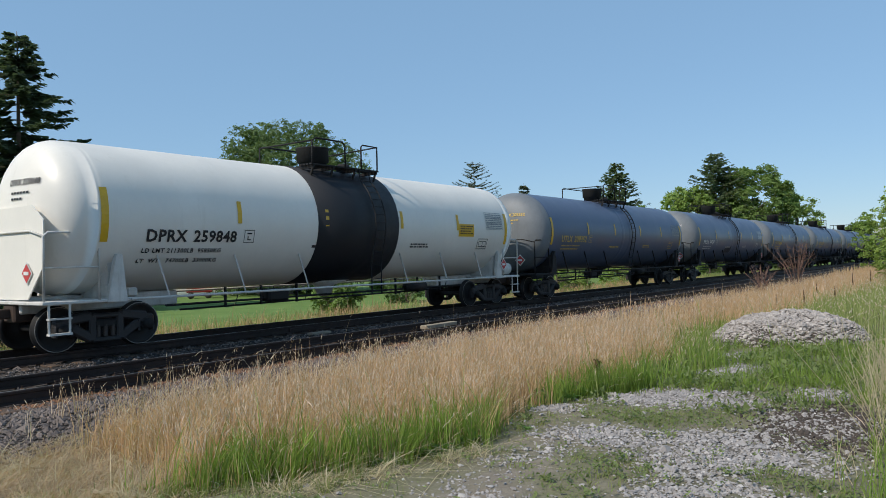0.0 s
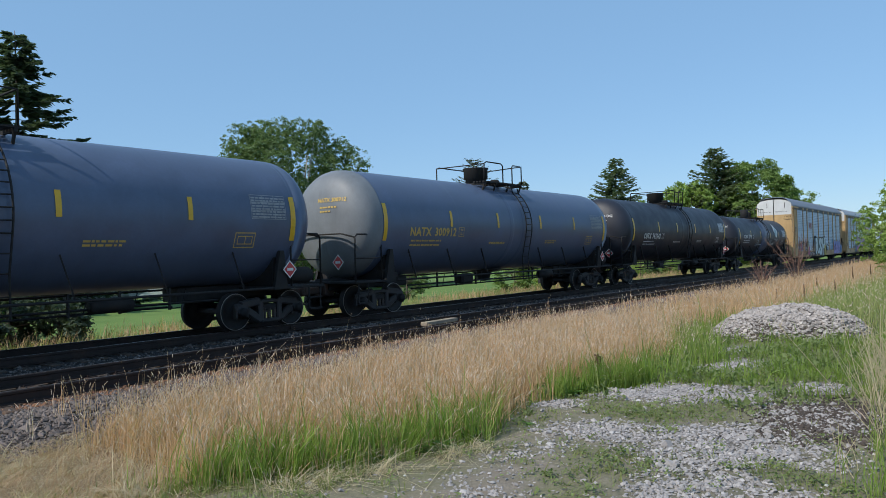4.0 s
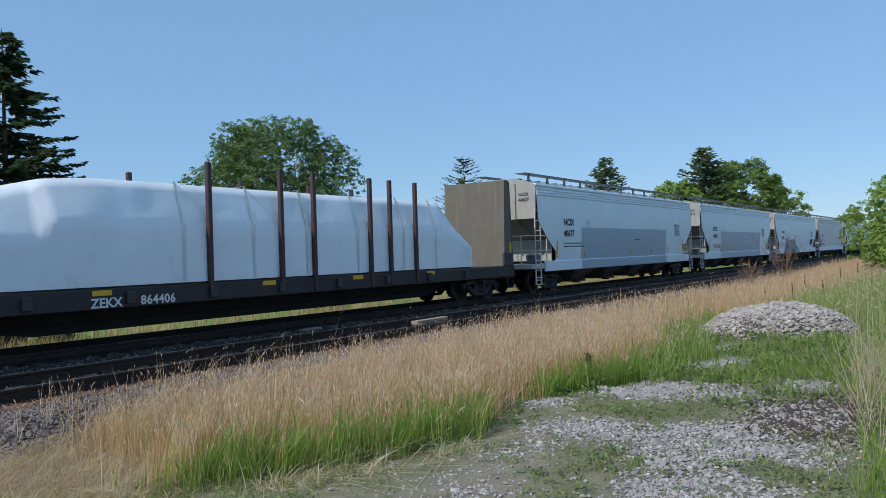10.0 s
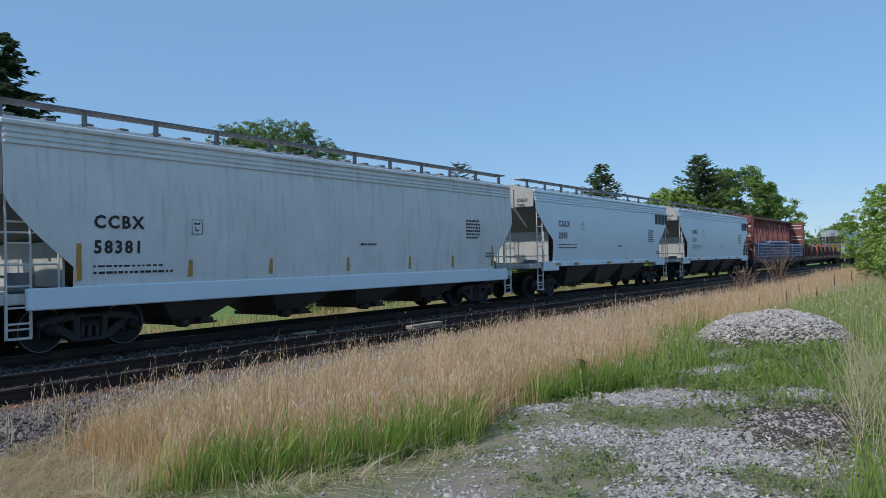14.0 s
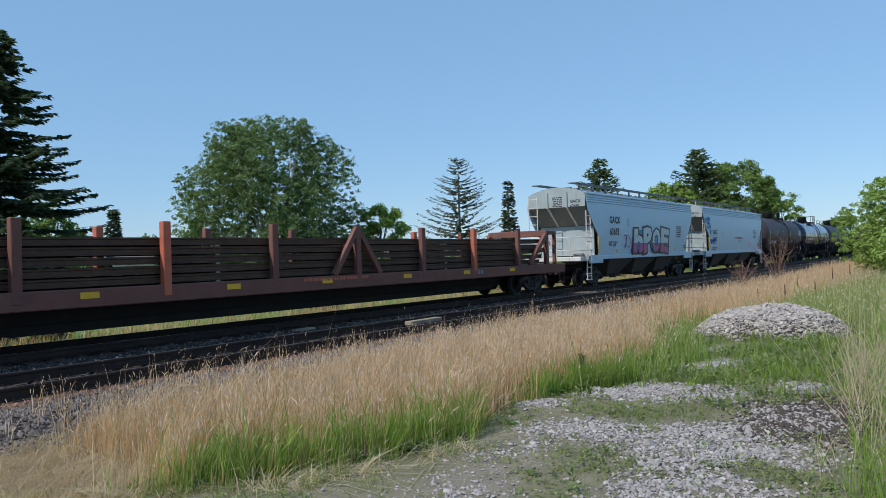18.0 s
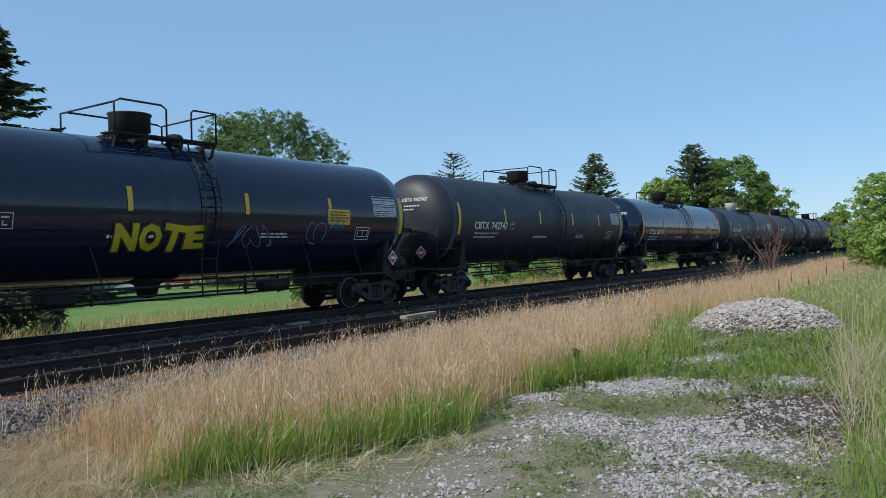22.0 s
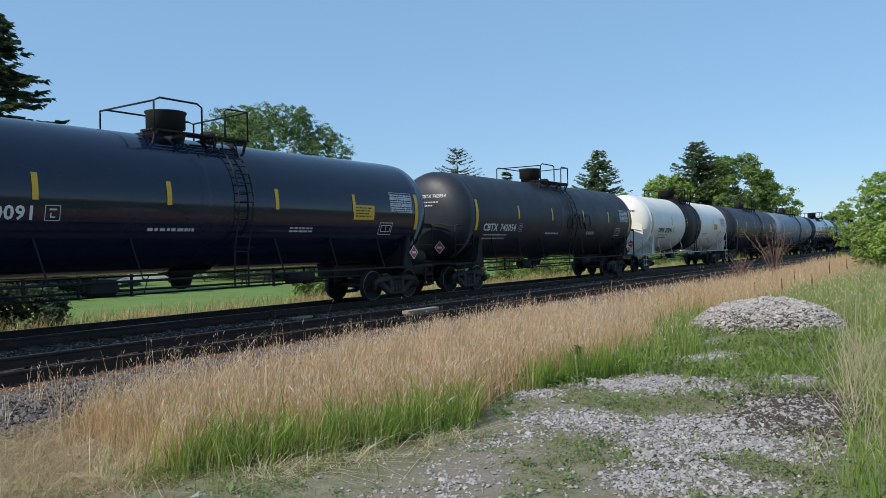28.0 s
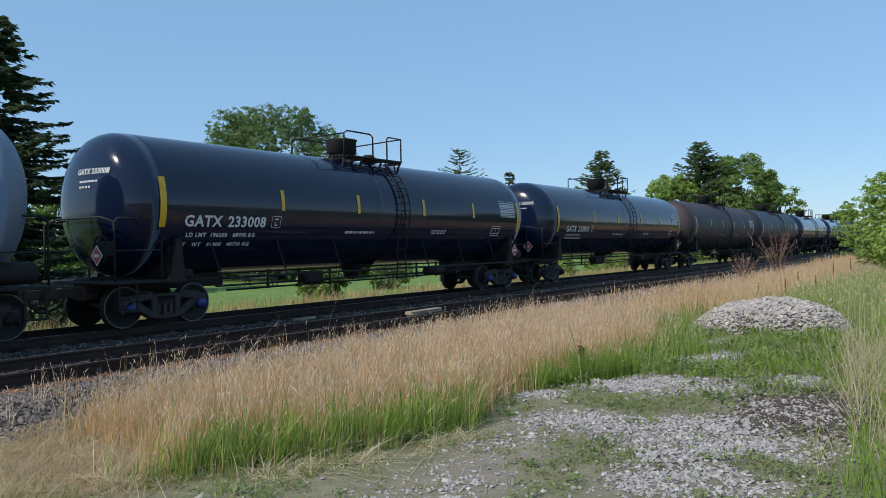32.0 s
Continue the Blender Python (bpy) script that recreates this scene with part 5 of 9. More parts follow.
def end_bars(s, x, y, z, w, h, rows, seed=1):
    """Small print on a face that looks along -x."""
    rnd = random.Random(seed)
    for k in range(rows):
        z0, z1 = z + h - h * (k + 0.5) / rows, z + h - h * k / rows
        a = y
        while a < y + w * rnd.uniform(0.8, 1.0):
            b = min(y + w, a + rnd.uniform(0.06, 0.2))
            s.add([(x, b, z0), (x, a, z0), (x, a, z1), (x, b, z1)], [(0, 1, 2, 3)])
            a = b + 0.04
    return s


# ---- trucks and couplers, shared by all cars ----
WR = 0.457


def wheel_mesh():
    p = [(-0.07, 0.08), (-0.07, 0.12), (-0.03, 0.16), (-0.02, 0.36), (-0.065, 0.385), (-0.065, WR - 0.005), (0.055, WR), (0.06, WR + 0.025), (0.085, WR + 0.025), (0.09, 0.39), (0.03, 0.36), (0.02, 0.16), (0.07, 0.12), (0.07, 0.08)]
    return Shape().lathe(p, "y", 28).mesh("wheel", M_WHEEL)


def rim_mesh():
    return Shape().lathe([(-0.0655, 0.438), (-0.0685, 0.441), (-0.0685, 0.452), (-0.0655, 0.456), (-0.0655, 0.438)], "y", 28, caps=False).mesh("rim", M_RIM)


def side_frame_mesh():
    s = Shape()
    w = 0.085
    for sx in (-1, 1):
        s.box(sx * 0.889 - 0.20, sx * 0.889 + 0.20, -w, w, 0.46, 0.67, 0.05)                 # pedestal roof
        s.box(sx * 0.889 - 0.19, sx * 0.889 - 0.13, -w, w, 0.30, 0.55, 0.02)
        s.box(sx * 0.889 + 0.13, sx * 0.889 + 0.19, -w, w, 0.30, 0.55, 0.02)
        s.bar((sx * 0.92, 0, 0.62), (sx * 0.30, 0, 0.70), 2 * w, 0.20, c=0.04)               # top chord
        s.bar((sx * 0.74, 0, 0.50), (sx * 0.30, 0, 0.22), 2 * w, 0.20, c=0.04)               # diagonal
        s.box(sx * 0.30 - 0.08, sx * 0.30 + 0.08, -w, w, 0.18, 0.72, 0.03)                 # column
        s.lathe([(-0.13, 0.0), (-0.13, 0.10), (-0.10, 0.125), (0.05, 0.125)], "y", 12, (sx * 0.889, 0, WR))
    s.box(-0.32, 0.32, -w * 1.1, w * 1.1, 0.15, 0.25, 0.03)
    s.box(-0.32, 0.32, -w * 0.9, w * 0.9, 0.64, 0.74, 0.03)
    return s.mesh("side_frame", M_FRAME)


def spring_mesh():
    s = Shape()
    prof = []
    for k in range(13):
        prof.append((0.25 + 0.022 * k, 0.062 if k % 2 else 0.045))
    return s.lathe(prof, "z", 8).mesh("spring", M_SPRING)


def cap_mesh(m):
    return Shape().lathe([(-0.23, 0.0), (-0.23, 0.055), (-0.21, 0.07), (-0.205, 0.105), (-0.12, 0.115), (0.0, 0.12)], "y", 14).mesh("bearing_cap", m)


ME_WHEEL, ME_RIM, ME_FRAME, ME_SPRING, ME_CAP, ME_CAPB = wheel_mesh(), rim_mesh(), side_frame_mesh(), spring_mesh(), cap_mesh(M_STEEL), cap_mesh(M_BLUE)
ME_AXLE = Shape().lathe([(-0.75, 0.08), (-0.2, 0.075), (0.2, 0.075), (0.75, 0.08)], "y", 10).mesh("axle", M_WHEEL)
ME_BOLSTER = Shape().box(-0.24, 0.24, -1.05, 1.05, 0.44, 0.62, 0.04).box(-0.35, 0.35, -0.35, 0.35, 0.60, 0.72, 0.03).mesh("truck", M_STEEL)
s_ = Shape().box(-0.16, 0.62, -0.075, 0.075, 0.70, 0.90, 0.02).box(0.55, 0.80, -0.14, 0.16, 0.66, 0.94, 0.05).box(-0.30, 0.06, -0.24, 0.24, 0.62, 0.98, 0.03)
ME_COUPLER = s_.mesh("coupler", M_COUPLER)
HOSE = Shape().tube([(0, 0, 0), (0.08, 0, -0.18), (0.22, 0, -0.30), (0.40, 0, -0.32), (0.55, 0, -0.22)], 0.022, 6).mesh("air_hose", M_STEEL)


def truck(car, x, blue=False):
    t = part("truck", ME_BOLSTER, None, car, at=(x, 0, 0))
    for sy in (-1, 1):
        turn = Matrix() if sy < 0 else Matrix.Rotation(math.pi, 4, "Z")
        part("side_frame", ME_FRAME, None, t, at=Matrix.Translation((0, sy * 1.0, 0)) @ turn)
        for x_ in ((-0.16, 0.0, 0.16) if sy < 0 else ()):
            part("spring", ME_SPRING, None, t, at=(x_, sy * 1.0, 0))
        for sx in (-1, 1):
            m = Matrix.Translation((sx * 0.889, sy * 0.75, WR)) @ turn
            part("wheel", ME_WHEEL, None, t, at=m)
            if sy < 0:
                part("wheel_rim", ME_RIM, None, t, "bright worn steel rim", at=m)
                part("bearing_cap", ME_CAPB if blue else ME_CAP, None, t, "blue bearing cap" if blue else "", at=Matrix.Translation((sx * 0.889, sy * 1.0, WR)))
    for sx in (-1, 1):
        part("axle", ME_AXLE, None, t, at=(sx * 0.889, 0, WR))
    return t


def couplers(car, L):
    for sx in (-1, 1):
        turn = Matrix() if sx > 0 else Matrix.Rotation(math.pi, 4, "Z")
        part("coupler", ME_COUPLER, None, car, "rusty knuckle coupler", at=Matrix.Translation((sx * (L / 2 - 0.72), 0, 0)) @ turn)
        part("air_hose", HOSE, None, car, at=Matrix.Translation((sx * (L / 2 - 0.55), -0.3 * sx, 0.75)) @ turn)


def brake_wheel(car, x, y, z, material):
    s = Shape()
    n = 18
    ring = [(x, y + 0.28 * math.cos(2 * math.pi * k / n), z + 0.28 * math.sin(2 * math.pi * k / n)) for k in range(n + 1)]
    s.tube(ring, 0.018, 5)
    for k in range(5):
        a = 2 * math.pi * k / 5
        s.bar((x, y, z), (x, y + 0.28 * math.cos(a), z + 0.28 * math.sin(a)), 0.03, 0.02)
    s.box(x, x + 0.22, y - 0.14, y + 0.14, z - 0.16, z + 0.16, 0.03)
    part("brake_wheel", s, material, car)


# ---- tank cars ----
def tank_car(label, L=18.9, R=1.60, zc=2.62, paint=None, head=None, iron=None, mark="", number="", ink=None, at_mark=(-5.4, 2.45), dome="flat",
             size=0.37, band=None, strips=True, blue=False, notice=False, small=0, seed=1, shield=False, brake_front=False, strip_mat=None, limits=()):
    iron, ink = iron or M_STEEL, ink or M_WHITE
    rnd = random.Random(seed)
    car = thing("tank_car", None, None, label, "railroad car", "freight cars of the train")
    xh = L / 2 - 0.75                                     # tank head
    xc = xh - R * 0.56                                    # end of the straight shell
    prof = [(-xh, 0.0)]
    for k in range(1, 11):
        a = math.pi / 2 * k / 10
        prof.append((-(xc + (xh - xc) * math.cos(a) ** 0.75), R * math.sin(a) ** 0.8))
    body = [p for p in prof if p[0] < -xc]
    shell = [(-xc, R), (-xc + 0.04, R), (-xc + 0.10, R), (-xc + 0.11, R + 0.003), (-xc + 0.15, R + 0.003), (-xc / 2 - 0.06, R + 0.003), (-xc / 2 - 0.02, R + 0.003), (-xc / 2, R + 0.0015), (-xc / 2 + 0.04, R + 0.0015), (-0.60, R + 0.0015), (-0.55, R + 0.0015), (-0.54, R + 0.0045), (-0.50, R + 0.0045), (-0.38, R + 0.0045), (-0.34, R + 0.0045), (-0.33, R + 0.0015), (-0.28, R + 0.0015)]
    half = body + shell
    full = half + [(-a, r) for a, r in reversed(half)]
    part("tank", Shape().lathe(full, "x", 48, (0, 0, zc)), paint, car)
    # a separate colour over the leading head only
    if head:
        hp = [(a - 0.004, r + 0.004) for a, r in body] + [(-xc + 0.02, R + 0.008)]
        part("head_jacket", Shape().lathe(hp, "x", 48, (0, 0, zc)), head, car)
    if shield:                                            # half-height shield on the leading head
        out = [(-0.72, 1.08), (-1.38, 1.75), (-1.38, 2.62), (-0.95, 2.92), (0.95, 2.92), (1.38, 2.62), (1.38, 1.75), (0.72, 1.08)]
        part("head_shield", Shape().sweep(out[::-1], -xh - 0.045, -xh - 0.02), paint, car, "flat steel head shield")
    if band:
        part("band", Shape().lathe([(band[0], R + 0.008), (band[0], R + 0.016), (band[1], R + 0.016), (band[1], R + 0.008)], "x", 48, (0, 0, zc)), band[2], car, "matt black painted band")
    # underframe: stub sills, saddles, walkway pipe along the flank
    for sx in (-1, 1):
        a, b = sorted((sx * (L / 2 - 0.75), sx * (L / 2 - 4.3)))
        part("stub_sill", Shape().box(a, b, -0.32, 0.32, 0.78, 1.12, 0.03), iron, car)
        if sx > 0:
            part("air_reservoir", Shape().lathe([(L / 2 - 1.75, 0.0), (L / 2 - 1.72, 0.16), (L / 2 - 1.62, 0.22), (L / 2 - 0.85, 0.22), (L / 2 - 0.75, 0.16), (L / 2 - 0.72, 0.0)], "x", 16, (0, -1.05, 1.30)), iron, car)
        xs = sx * (L / 2 - 2.12)
        sad = Shape()
        out = [(-1.25, 0.95), (1.25, 0.95)]
        for k in range(13):
            t = -0.12 - (math.pi - 0.24) * k / 12
            out.append((R * 0.98 * math.cos(t), zc + (R + 0.01) * math.sin(t)))
        out = [(-1.25, 0.95)] + [(p, q) for p, q in reversed(out[2:]) if q < zc - 0.75] + [(1.25, 0.95)]
        sad.sweep(out, xs - 0.10, xs + 0.10)
        part("saddle", sad, iron, car)
        for sy in (-1, 1):                                # upright tapered bracket at the flank
            brk = Shape()
            brk.add([(xs - 0.22, sy * 1.50, 0.98), (xs + 0.22, sy * 1.50, 0.98), (xs + 0.10, sy * R * 0.93, 1.95), (xs - 0.02, sy * R * 0.93, 1.95),
                     (xs - 0.22, sy * 1.42, 0.98), (xs + 0.22, sy * 1.42, 0.98), (xs + 0.10, sy * R * 0.85, 1.95), (xs - 0.02, sy * R * 0.85, 1.95)],
                    [(0, 1, 2, 3), (7, 6, 5, 4), (0, 4, 5, 1), (1, 5, 6, 2), (2, 6, 7, 3), (3, 7, 4, 0)])
            part("bolster_bracket", brk, iron, car)
        a, b = sorted((sx * (L / 2 - 0.62), sx * (L / 2 - 2.5)))
        part("end_platform", Shape().box(a, b, -1.48, 1.48, 0.98, 1.05, 0.015), iron, car)
        rail = Shape()
        xa, xb = sx * (L / 2 - 0.68), sx * (L / 2 - 1.75)
        for sy in (-1, 1):
            rail.tube([(xa, sy * 1.42, 1.04), (xa, sy * 1.42, 2.30), (xa + (xb - xa) * 0.08, sy * 1.42, 2.38), (xb, sy * 1.46, 2.40), (xb, sy * 1.46, 1.04)], 0.026, 6)
            rail.tube([(xa, sy * 1.42, 1.70), (xb, sy * 1.46, 1.70)], 0.018, 5)
        rail.tube([(xa, -1.42, 2.30), (xa, -0.9, 2.42), (xa, 0.9, 2.42), (xa, 1.42, 2.30)], 0.024, 6)
        part("end_rail", rail, iron, car)
        step = Shape()
        xq = sx * (L / 2 - 0.95)
        for dx in (-0.2, 0.2):
            step.bar((xq + dx, -1.46, 1.0), (xq + dx, -1.46, 0.42), 0.04, 0.02)
        step.box(xq - 0.22, xq + 0.22, -1.52, -1.40, 0.40, 0.44).box(xq - 0.22, xq + 0.22, -1.52, -1.40, 0.70, 0.73)
        part("sill_step", step, iron, car)
    for sy in (-1, 1):
        part("side_handrail", Shape().tube([(-L / 2 + 2.4, sy * 1.53, 1.02), (L / 2 - 2.4, sy * 1.53, 1.02)], 0.032, 6), iron, car)
    for x in [(-0.5 + k / 6) * (L - 6.6) for k in range(7)]:
        if abs(x) < 0.9:
            continue
        part("handrail_strut", Shape().bar((x, -1.53, 1.02), (x - 0.22, -R * 0.86, zc - R * 0.5), 0.05, 0.03, c=0.0), iron, car)
    # top fittings
    z = zc + R
    top_iron = M_STEEL if band and iron is M_WSTEEL else iron
    fit = top_iron if dome != "white" else M_WHITE
    if dome == "low":
        part("manway_housing", Shape().lathe([(z - 0.1, 0.30), (z + 0.62, 0.30), (z + 0.66, 0.27), (z + 0.66, 0.0)], "z", 20, (-0.25, 0, 0)), fit, car)
        part("valve_cover", Shape().lathe([(z - 0.1, 0.16), (z + 0.42, 0.16), (z + 0.50, 0.20), (z + 0.56, 0.0)], "z", 14, (1.15, 0, 0)), fit, car)
    else:
        part("manway_housing", Shape().lathe([(z - 0.1, 0.40), (z + 0.20, 0.40), (z + 0.22, 0.46), (z + 0.56, 0.46), (z + 0.60, 0.49), (z + 0.63, 0.49), (z + 0.66, 0.0)], "z", 24, (-0.35, 0, 0)), fit, car)
        part("valve_cover", Shape().lathe([(z - 0.08, 0.20), (z + 0.20, 0.20), (z + 0.26, 0.14), (z + 0.26, 0.0)], "z", 14, (0.75, -0.15, 0)), fit, car)
    for y in (-1.05, -0.92, -0.79, -0.66):
        part("platform_slat", Shape().box(-1.45, 1.30, y - 0.045, y + 0.045, z - 0.02, z + 0.02), top_iron, car)
    for x in (-1.35, -0.6, 0.3, 1.2):
        part("platform_bracket", Shape().box(x - 0.03, x + 0.03, -1.10, 1.10, z - 0.10, z - 0.022).bar((x, -1.05, z - 0.06), (x, -0.95, zc + R * 0.80), 0.05, 0.05), top_iron, car)
    rl = Shape()
    rl.tube([(-1.40, -1.08, z), (-1.40, -1.08, z + 0.64), (-1.25, -1.08, z + 0.72), (-0.25, -1.08, z + 0.72), (-0.12, -1.08, z + 0.64), (-0.12, -1.08, z)], 0.024, 6)
    rl.tube([(0.55, -1.08, z), (0.55, -1.08, z + 0.66), (0.62, -1.08, z + 0.72), (1.25, -1.08, z + 0.72), (1.25, -1.08, z)], 0.024, 6)
    rl.tube([(-1.40, 1.08, z - 0.1), (-1.40, 1.08, z + 0.64), (-1.25, 1.08, z + 0.69), (1.10, 1.08, z + 0.69), (1.25, 1.08, z + 0.64), (1.25, 1.08, z - 0.1)], 0.024, 6)
    rl.tube([(1.25, -1.08, z + 0.72), (1.25, 1.08, z + 0.66)], 0.022, 6).tube([(-1.40, -1.08, z + 0.64), (-1.40, 1.08, z + 0.64)], 0.022, 6)
    part("top_railing", rl, top_iron, car)
    lad = Shape()
    pts = [(1.08 * R / 1.6, z - 0.05)]
    for k in range(9):
        a = math.radians(48 - 62 * k / 8)
        pts.append(((R + 0.10) * math.cos(a), zc + (R + 0.10) * math.sin(a)))
    pts += [(1.52, 1.6), (1.52, 0.75)]
    for x in (0.42, 0.84):
        lad.tube([(x, -a, b) for a, b in pts], 0.022, 5)
    tot = []
    for (a, b), (c, d) in zip(pts, pts[1:]):
        n = max(1, round(math.hypot(a - c, b - d) / 0.34))
        tot += [(a + (c - a) * k / n, b + (d - b) * k / n) for k in range(n)]
    for a, b in tot + [pts[-1]]:
        lad.tube([(0.42, -a, b), (0.84, -a, b)], 0.016, 5)
    part("ladder", lad, top_iron, car)
    # bottom outlet, skid and brake rigging
    part("bottom_outlet", Shape().lathe([(zc - R - 0.42, 0.10), (zc - R - 0.36, 0.22), (zc - R - 0.10, 0.30), (zc - R + 0.05, 0.75)], "z", 14), iron, car)
    rig = Shape()
    rig.tube([(-L / 2 + 3.6, -0.9, 0.80), (L / 2 - 3.6, -0.9, 0.80)], 0.028, 5)
    for x in (-4.2, -3.1, -1.9, 2.2, 3.3, 4.5):
        rig.box(x - 0.02, x + 0.02, -0.93, -0.87, 0.66, 1.15).tube([(x, -0.9, 0.68), (x + 0.30, -0.9, 0.70), (x + 0.42, -0.9, 1.1)], 0.014, 4)
    rig.tube([(-L / 2 + 4.2, -0.55, 0.66), (L / 2 - 4.6, -0.55, 0.70)], 0.024, 5).box(-3.0, -2.3, -1.1, -0.7, 0.72, 1.05, 0.06).tube([(2.6, -1.0, 0.86), (3.5, -1.0, 0.86)], 0.15, 12)
    part("brake_rod", rig, M_STEEL, car)
    if small & 1:
        part("brake_cylinder", Shape().lathe([(L / 2 - 2.1, 0.0), (L / 2 - 2.1, 0.18), (L / 2 - 1.2, 0.18), (L / 2 - 1.2, 0.0)], "x", 14, (0, -1.0, 1.28)), iron if not small & 2 else paint, car)
    part("brake_valve", Shape().box(-L / 2 + 2.0, -L / 2 + 2.35, -1.35, -1.0, 1.05, 1.35, 0.05).box(-L / 2 + 2.45, -L / 2 + 2.7, -1.3, -1.05, 1.05, 1.25, 0.04), iron, car)
    if brake_front:
        brake_wheel(car, -L / 2 + 0.72, -0.85, 1.75, iron)
    # reflective strips and lettering on the flank
    sm = strip_mat or M_YELLOW
    if strips:
        zs = zc + 0.16
        for x in (-4.30, -1.42, 1.70, 4.60):
            part("reflector_strip", bent_patch(Shape(), x - 0.06, x + 0.06, zs - 0.26, zs + 0.26, R + 0.007, zc), sm, car, "yellow reflective strip")
        xl = 7.75 if brake_front else L / 2 - 1.8
        for x in (-xl, xl):
            part("reflector_strip", bent_patch(Shape(), x - 0.08, x + 0.08, zc - 0.55, zc + 0.55, R + 0.007, zc, n=6), sm, car, "yellow reflective strip")
    if mark:
        v, _ = letters(mark, size, 1.08)
        wid = max(p[0] for p in v)
        part("lettering", bent_letters(mark, size, at_mark[0], at_mark[1], R + 0.006, zc, 1.08), ink, car, "stencilled reporting mark")
        part("lettering", bent_letters(number, size, at_mark[0] + wid + size * 0.45, at_mark[1], R + 0.006, zc, 1.08), ink, car, "stencilled car number")
        if limits:
            for row, line in enumerate(limits):
                part("lettering", bent_letters(line, 0.145, at_mark[0] - 0.1 + 0.05 * (1 - row), at_mark[1] - 0.24 - 0.21 * row, R + 0.005, zc, 1.15), ink, car, "stencilled load limit line")
        else:
            pr = Shape()
            bent_bars(pr, at_mark[0] + 0.1, at_mark[1] - 0.40, size * 4.6, 0.27, 2, R + 0.005, zc, seed, 0.36)
            tagged(part("small_print", pr, M_PRINT if ink is M_WHITE else ink, car), kind="stuff")
        box = Shape()
        x0, z0 = at_mark[0] + max(2.55, size * 7.0), at_mark[1] - 0.02
        for a, b, c, d in ((0, 0.30, 0, 0.014), (0, 0.30, 0.286, 0.30), (0, 0.014, 0, 0.30), (0.286, 0.30, 0, 0.30), (0.10, 0.20, 0.06, 0.085), (0.10, 0.125, 0.06, 0.15), (0.08, 0.22, 0.20, 0.235)):
            bent_patch(box, x0 + a, x0 + b, z0 + c, z0 + d, R + 0.005, zc, n=1)
        part("plate_stencil", box, M_PRINT if ink is M_WHITE else ink, car)
    dp = Shape()
    xd = (7.75 if brake_front else L / 2 - 1.8) - 1.28
    for k in range(8):
        a = xd
        while a < xd + 1.0:
            b = min(xd + 1.02, a + rnd.uniform(0.06, 0.20))
            bent_patch(dp, a, b, zc + 0.0 + k * 0.066, zc + 0.0 + k * 0.066 + 0.040, R + 0.006, zc, n=1)
            a = b + 0.022
    for q in (-0.035, 0.175, 0.37, 0.545):
        bent_patch(dp, xd - 0.03, xd + 1.05, zc + q, zc + q + 0.014, R + 0.006, zc, n=1)
    for q in (-0.03, 0.34, 0.70, 1.036):
        bent_patch(dp, xd + q, xd + q + 0.014, zc - 0.035, zc + 0.555, R + 0.006, zc, n=3)
    tagged(part("data_panel", dp, M_PRINT if ink not in (M_INK, M_GOLD) else M_DIM, car), "stencilled pale data panel", kind="stuff")
    sq = Shape()
    for a, b, c, d in ((0, 0.6, 0, 0.022), (0, 0.6, 0.338, 0.36), (0, 0.022, 0, 0.36), (0.578, 0.6, 0, 0.36), (0.08, 0.52, 0.08, 0.10), (0.08, 0.10, 0.08, 0.28), (0.30, 0.32, 0.08, 0.28), (0.08, 0.52, 0.26, 0.28), (0.50, 0.52, 0.08, 0.28)):
        bent_patch(sq, xc - 1.9 + a, xc - 1.9 + b, zc - 0.72 + c, zc - 0.72 + d, R + 0.006, zc, n=1)
    bent_bars(sq, 2.2, zc - 0.70, 0.9, 0.16, 2, R + 0.005, zc, seed + 3)
    bent_bars(sq, -1.9, zc - 0.72, 1.3, 0.12, 1, R + 0.005, zc, seed + 5)
    tagged(part("stencil", sq, M_PRINT if ink is M_WHITE else ink, car), kind="stuff")
    if notice:
        part("notice_panel", bent_patch(Shape(), xc - 3.1, xc - 2.2, zc - 0.30, zc + 0.12, R + 0.007, zc), M_YELLOW, car, "yellow notice panel")
        nb = Shape()
        bent_bars(nb, xc - 3.02, zc - 0.26, 0.75, 0.32, 4, R + 0.014, zc, seed + 8, 0.45)
        part("notice_print", nb, M_INK, car)
    # placards on both ends
    for x, y, z in ((L / 2 - 1.88, -1.56, 1.47), (-L / 2 + 0.70, -0.75, 1.60)):
        def rhomb(r, d):
            if y < -1:
                return diamond(Shape(), x, y - d, z, r)
            return Shape().add([(x - 0.02 - d, y, z - r), (x - 0.02 - d, y - r, z), (x - 0.02 - d, y, z + r), (x - 0.02 - d, y + r, z)], [(0, 1, 2, 3)])
        pl = part("placard_holder", rhomb(0.23, 0.0), M_WHITE, car, "white diamond placard border")
        part("placard", rhomb(0.19, 0.006), M_RED, pl, "red diamond warning placard")
        part("placard_print", Shape().box(*((x - 0.10, x + 0.10, y - 0.014, y - 0.012) if y < -1 else (x - 0.034, x - 0.032, y - 0.10, y + 0.10)), z - 0.035, z + 0.035), M_WHITE, pl)
    hd = Shape()
    v, f = letters((mark + " " + number).strip() or "  ", 0.26)
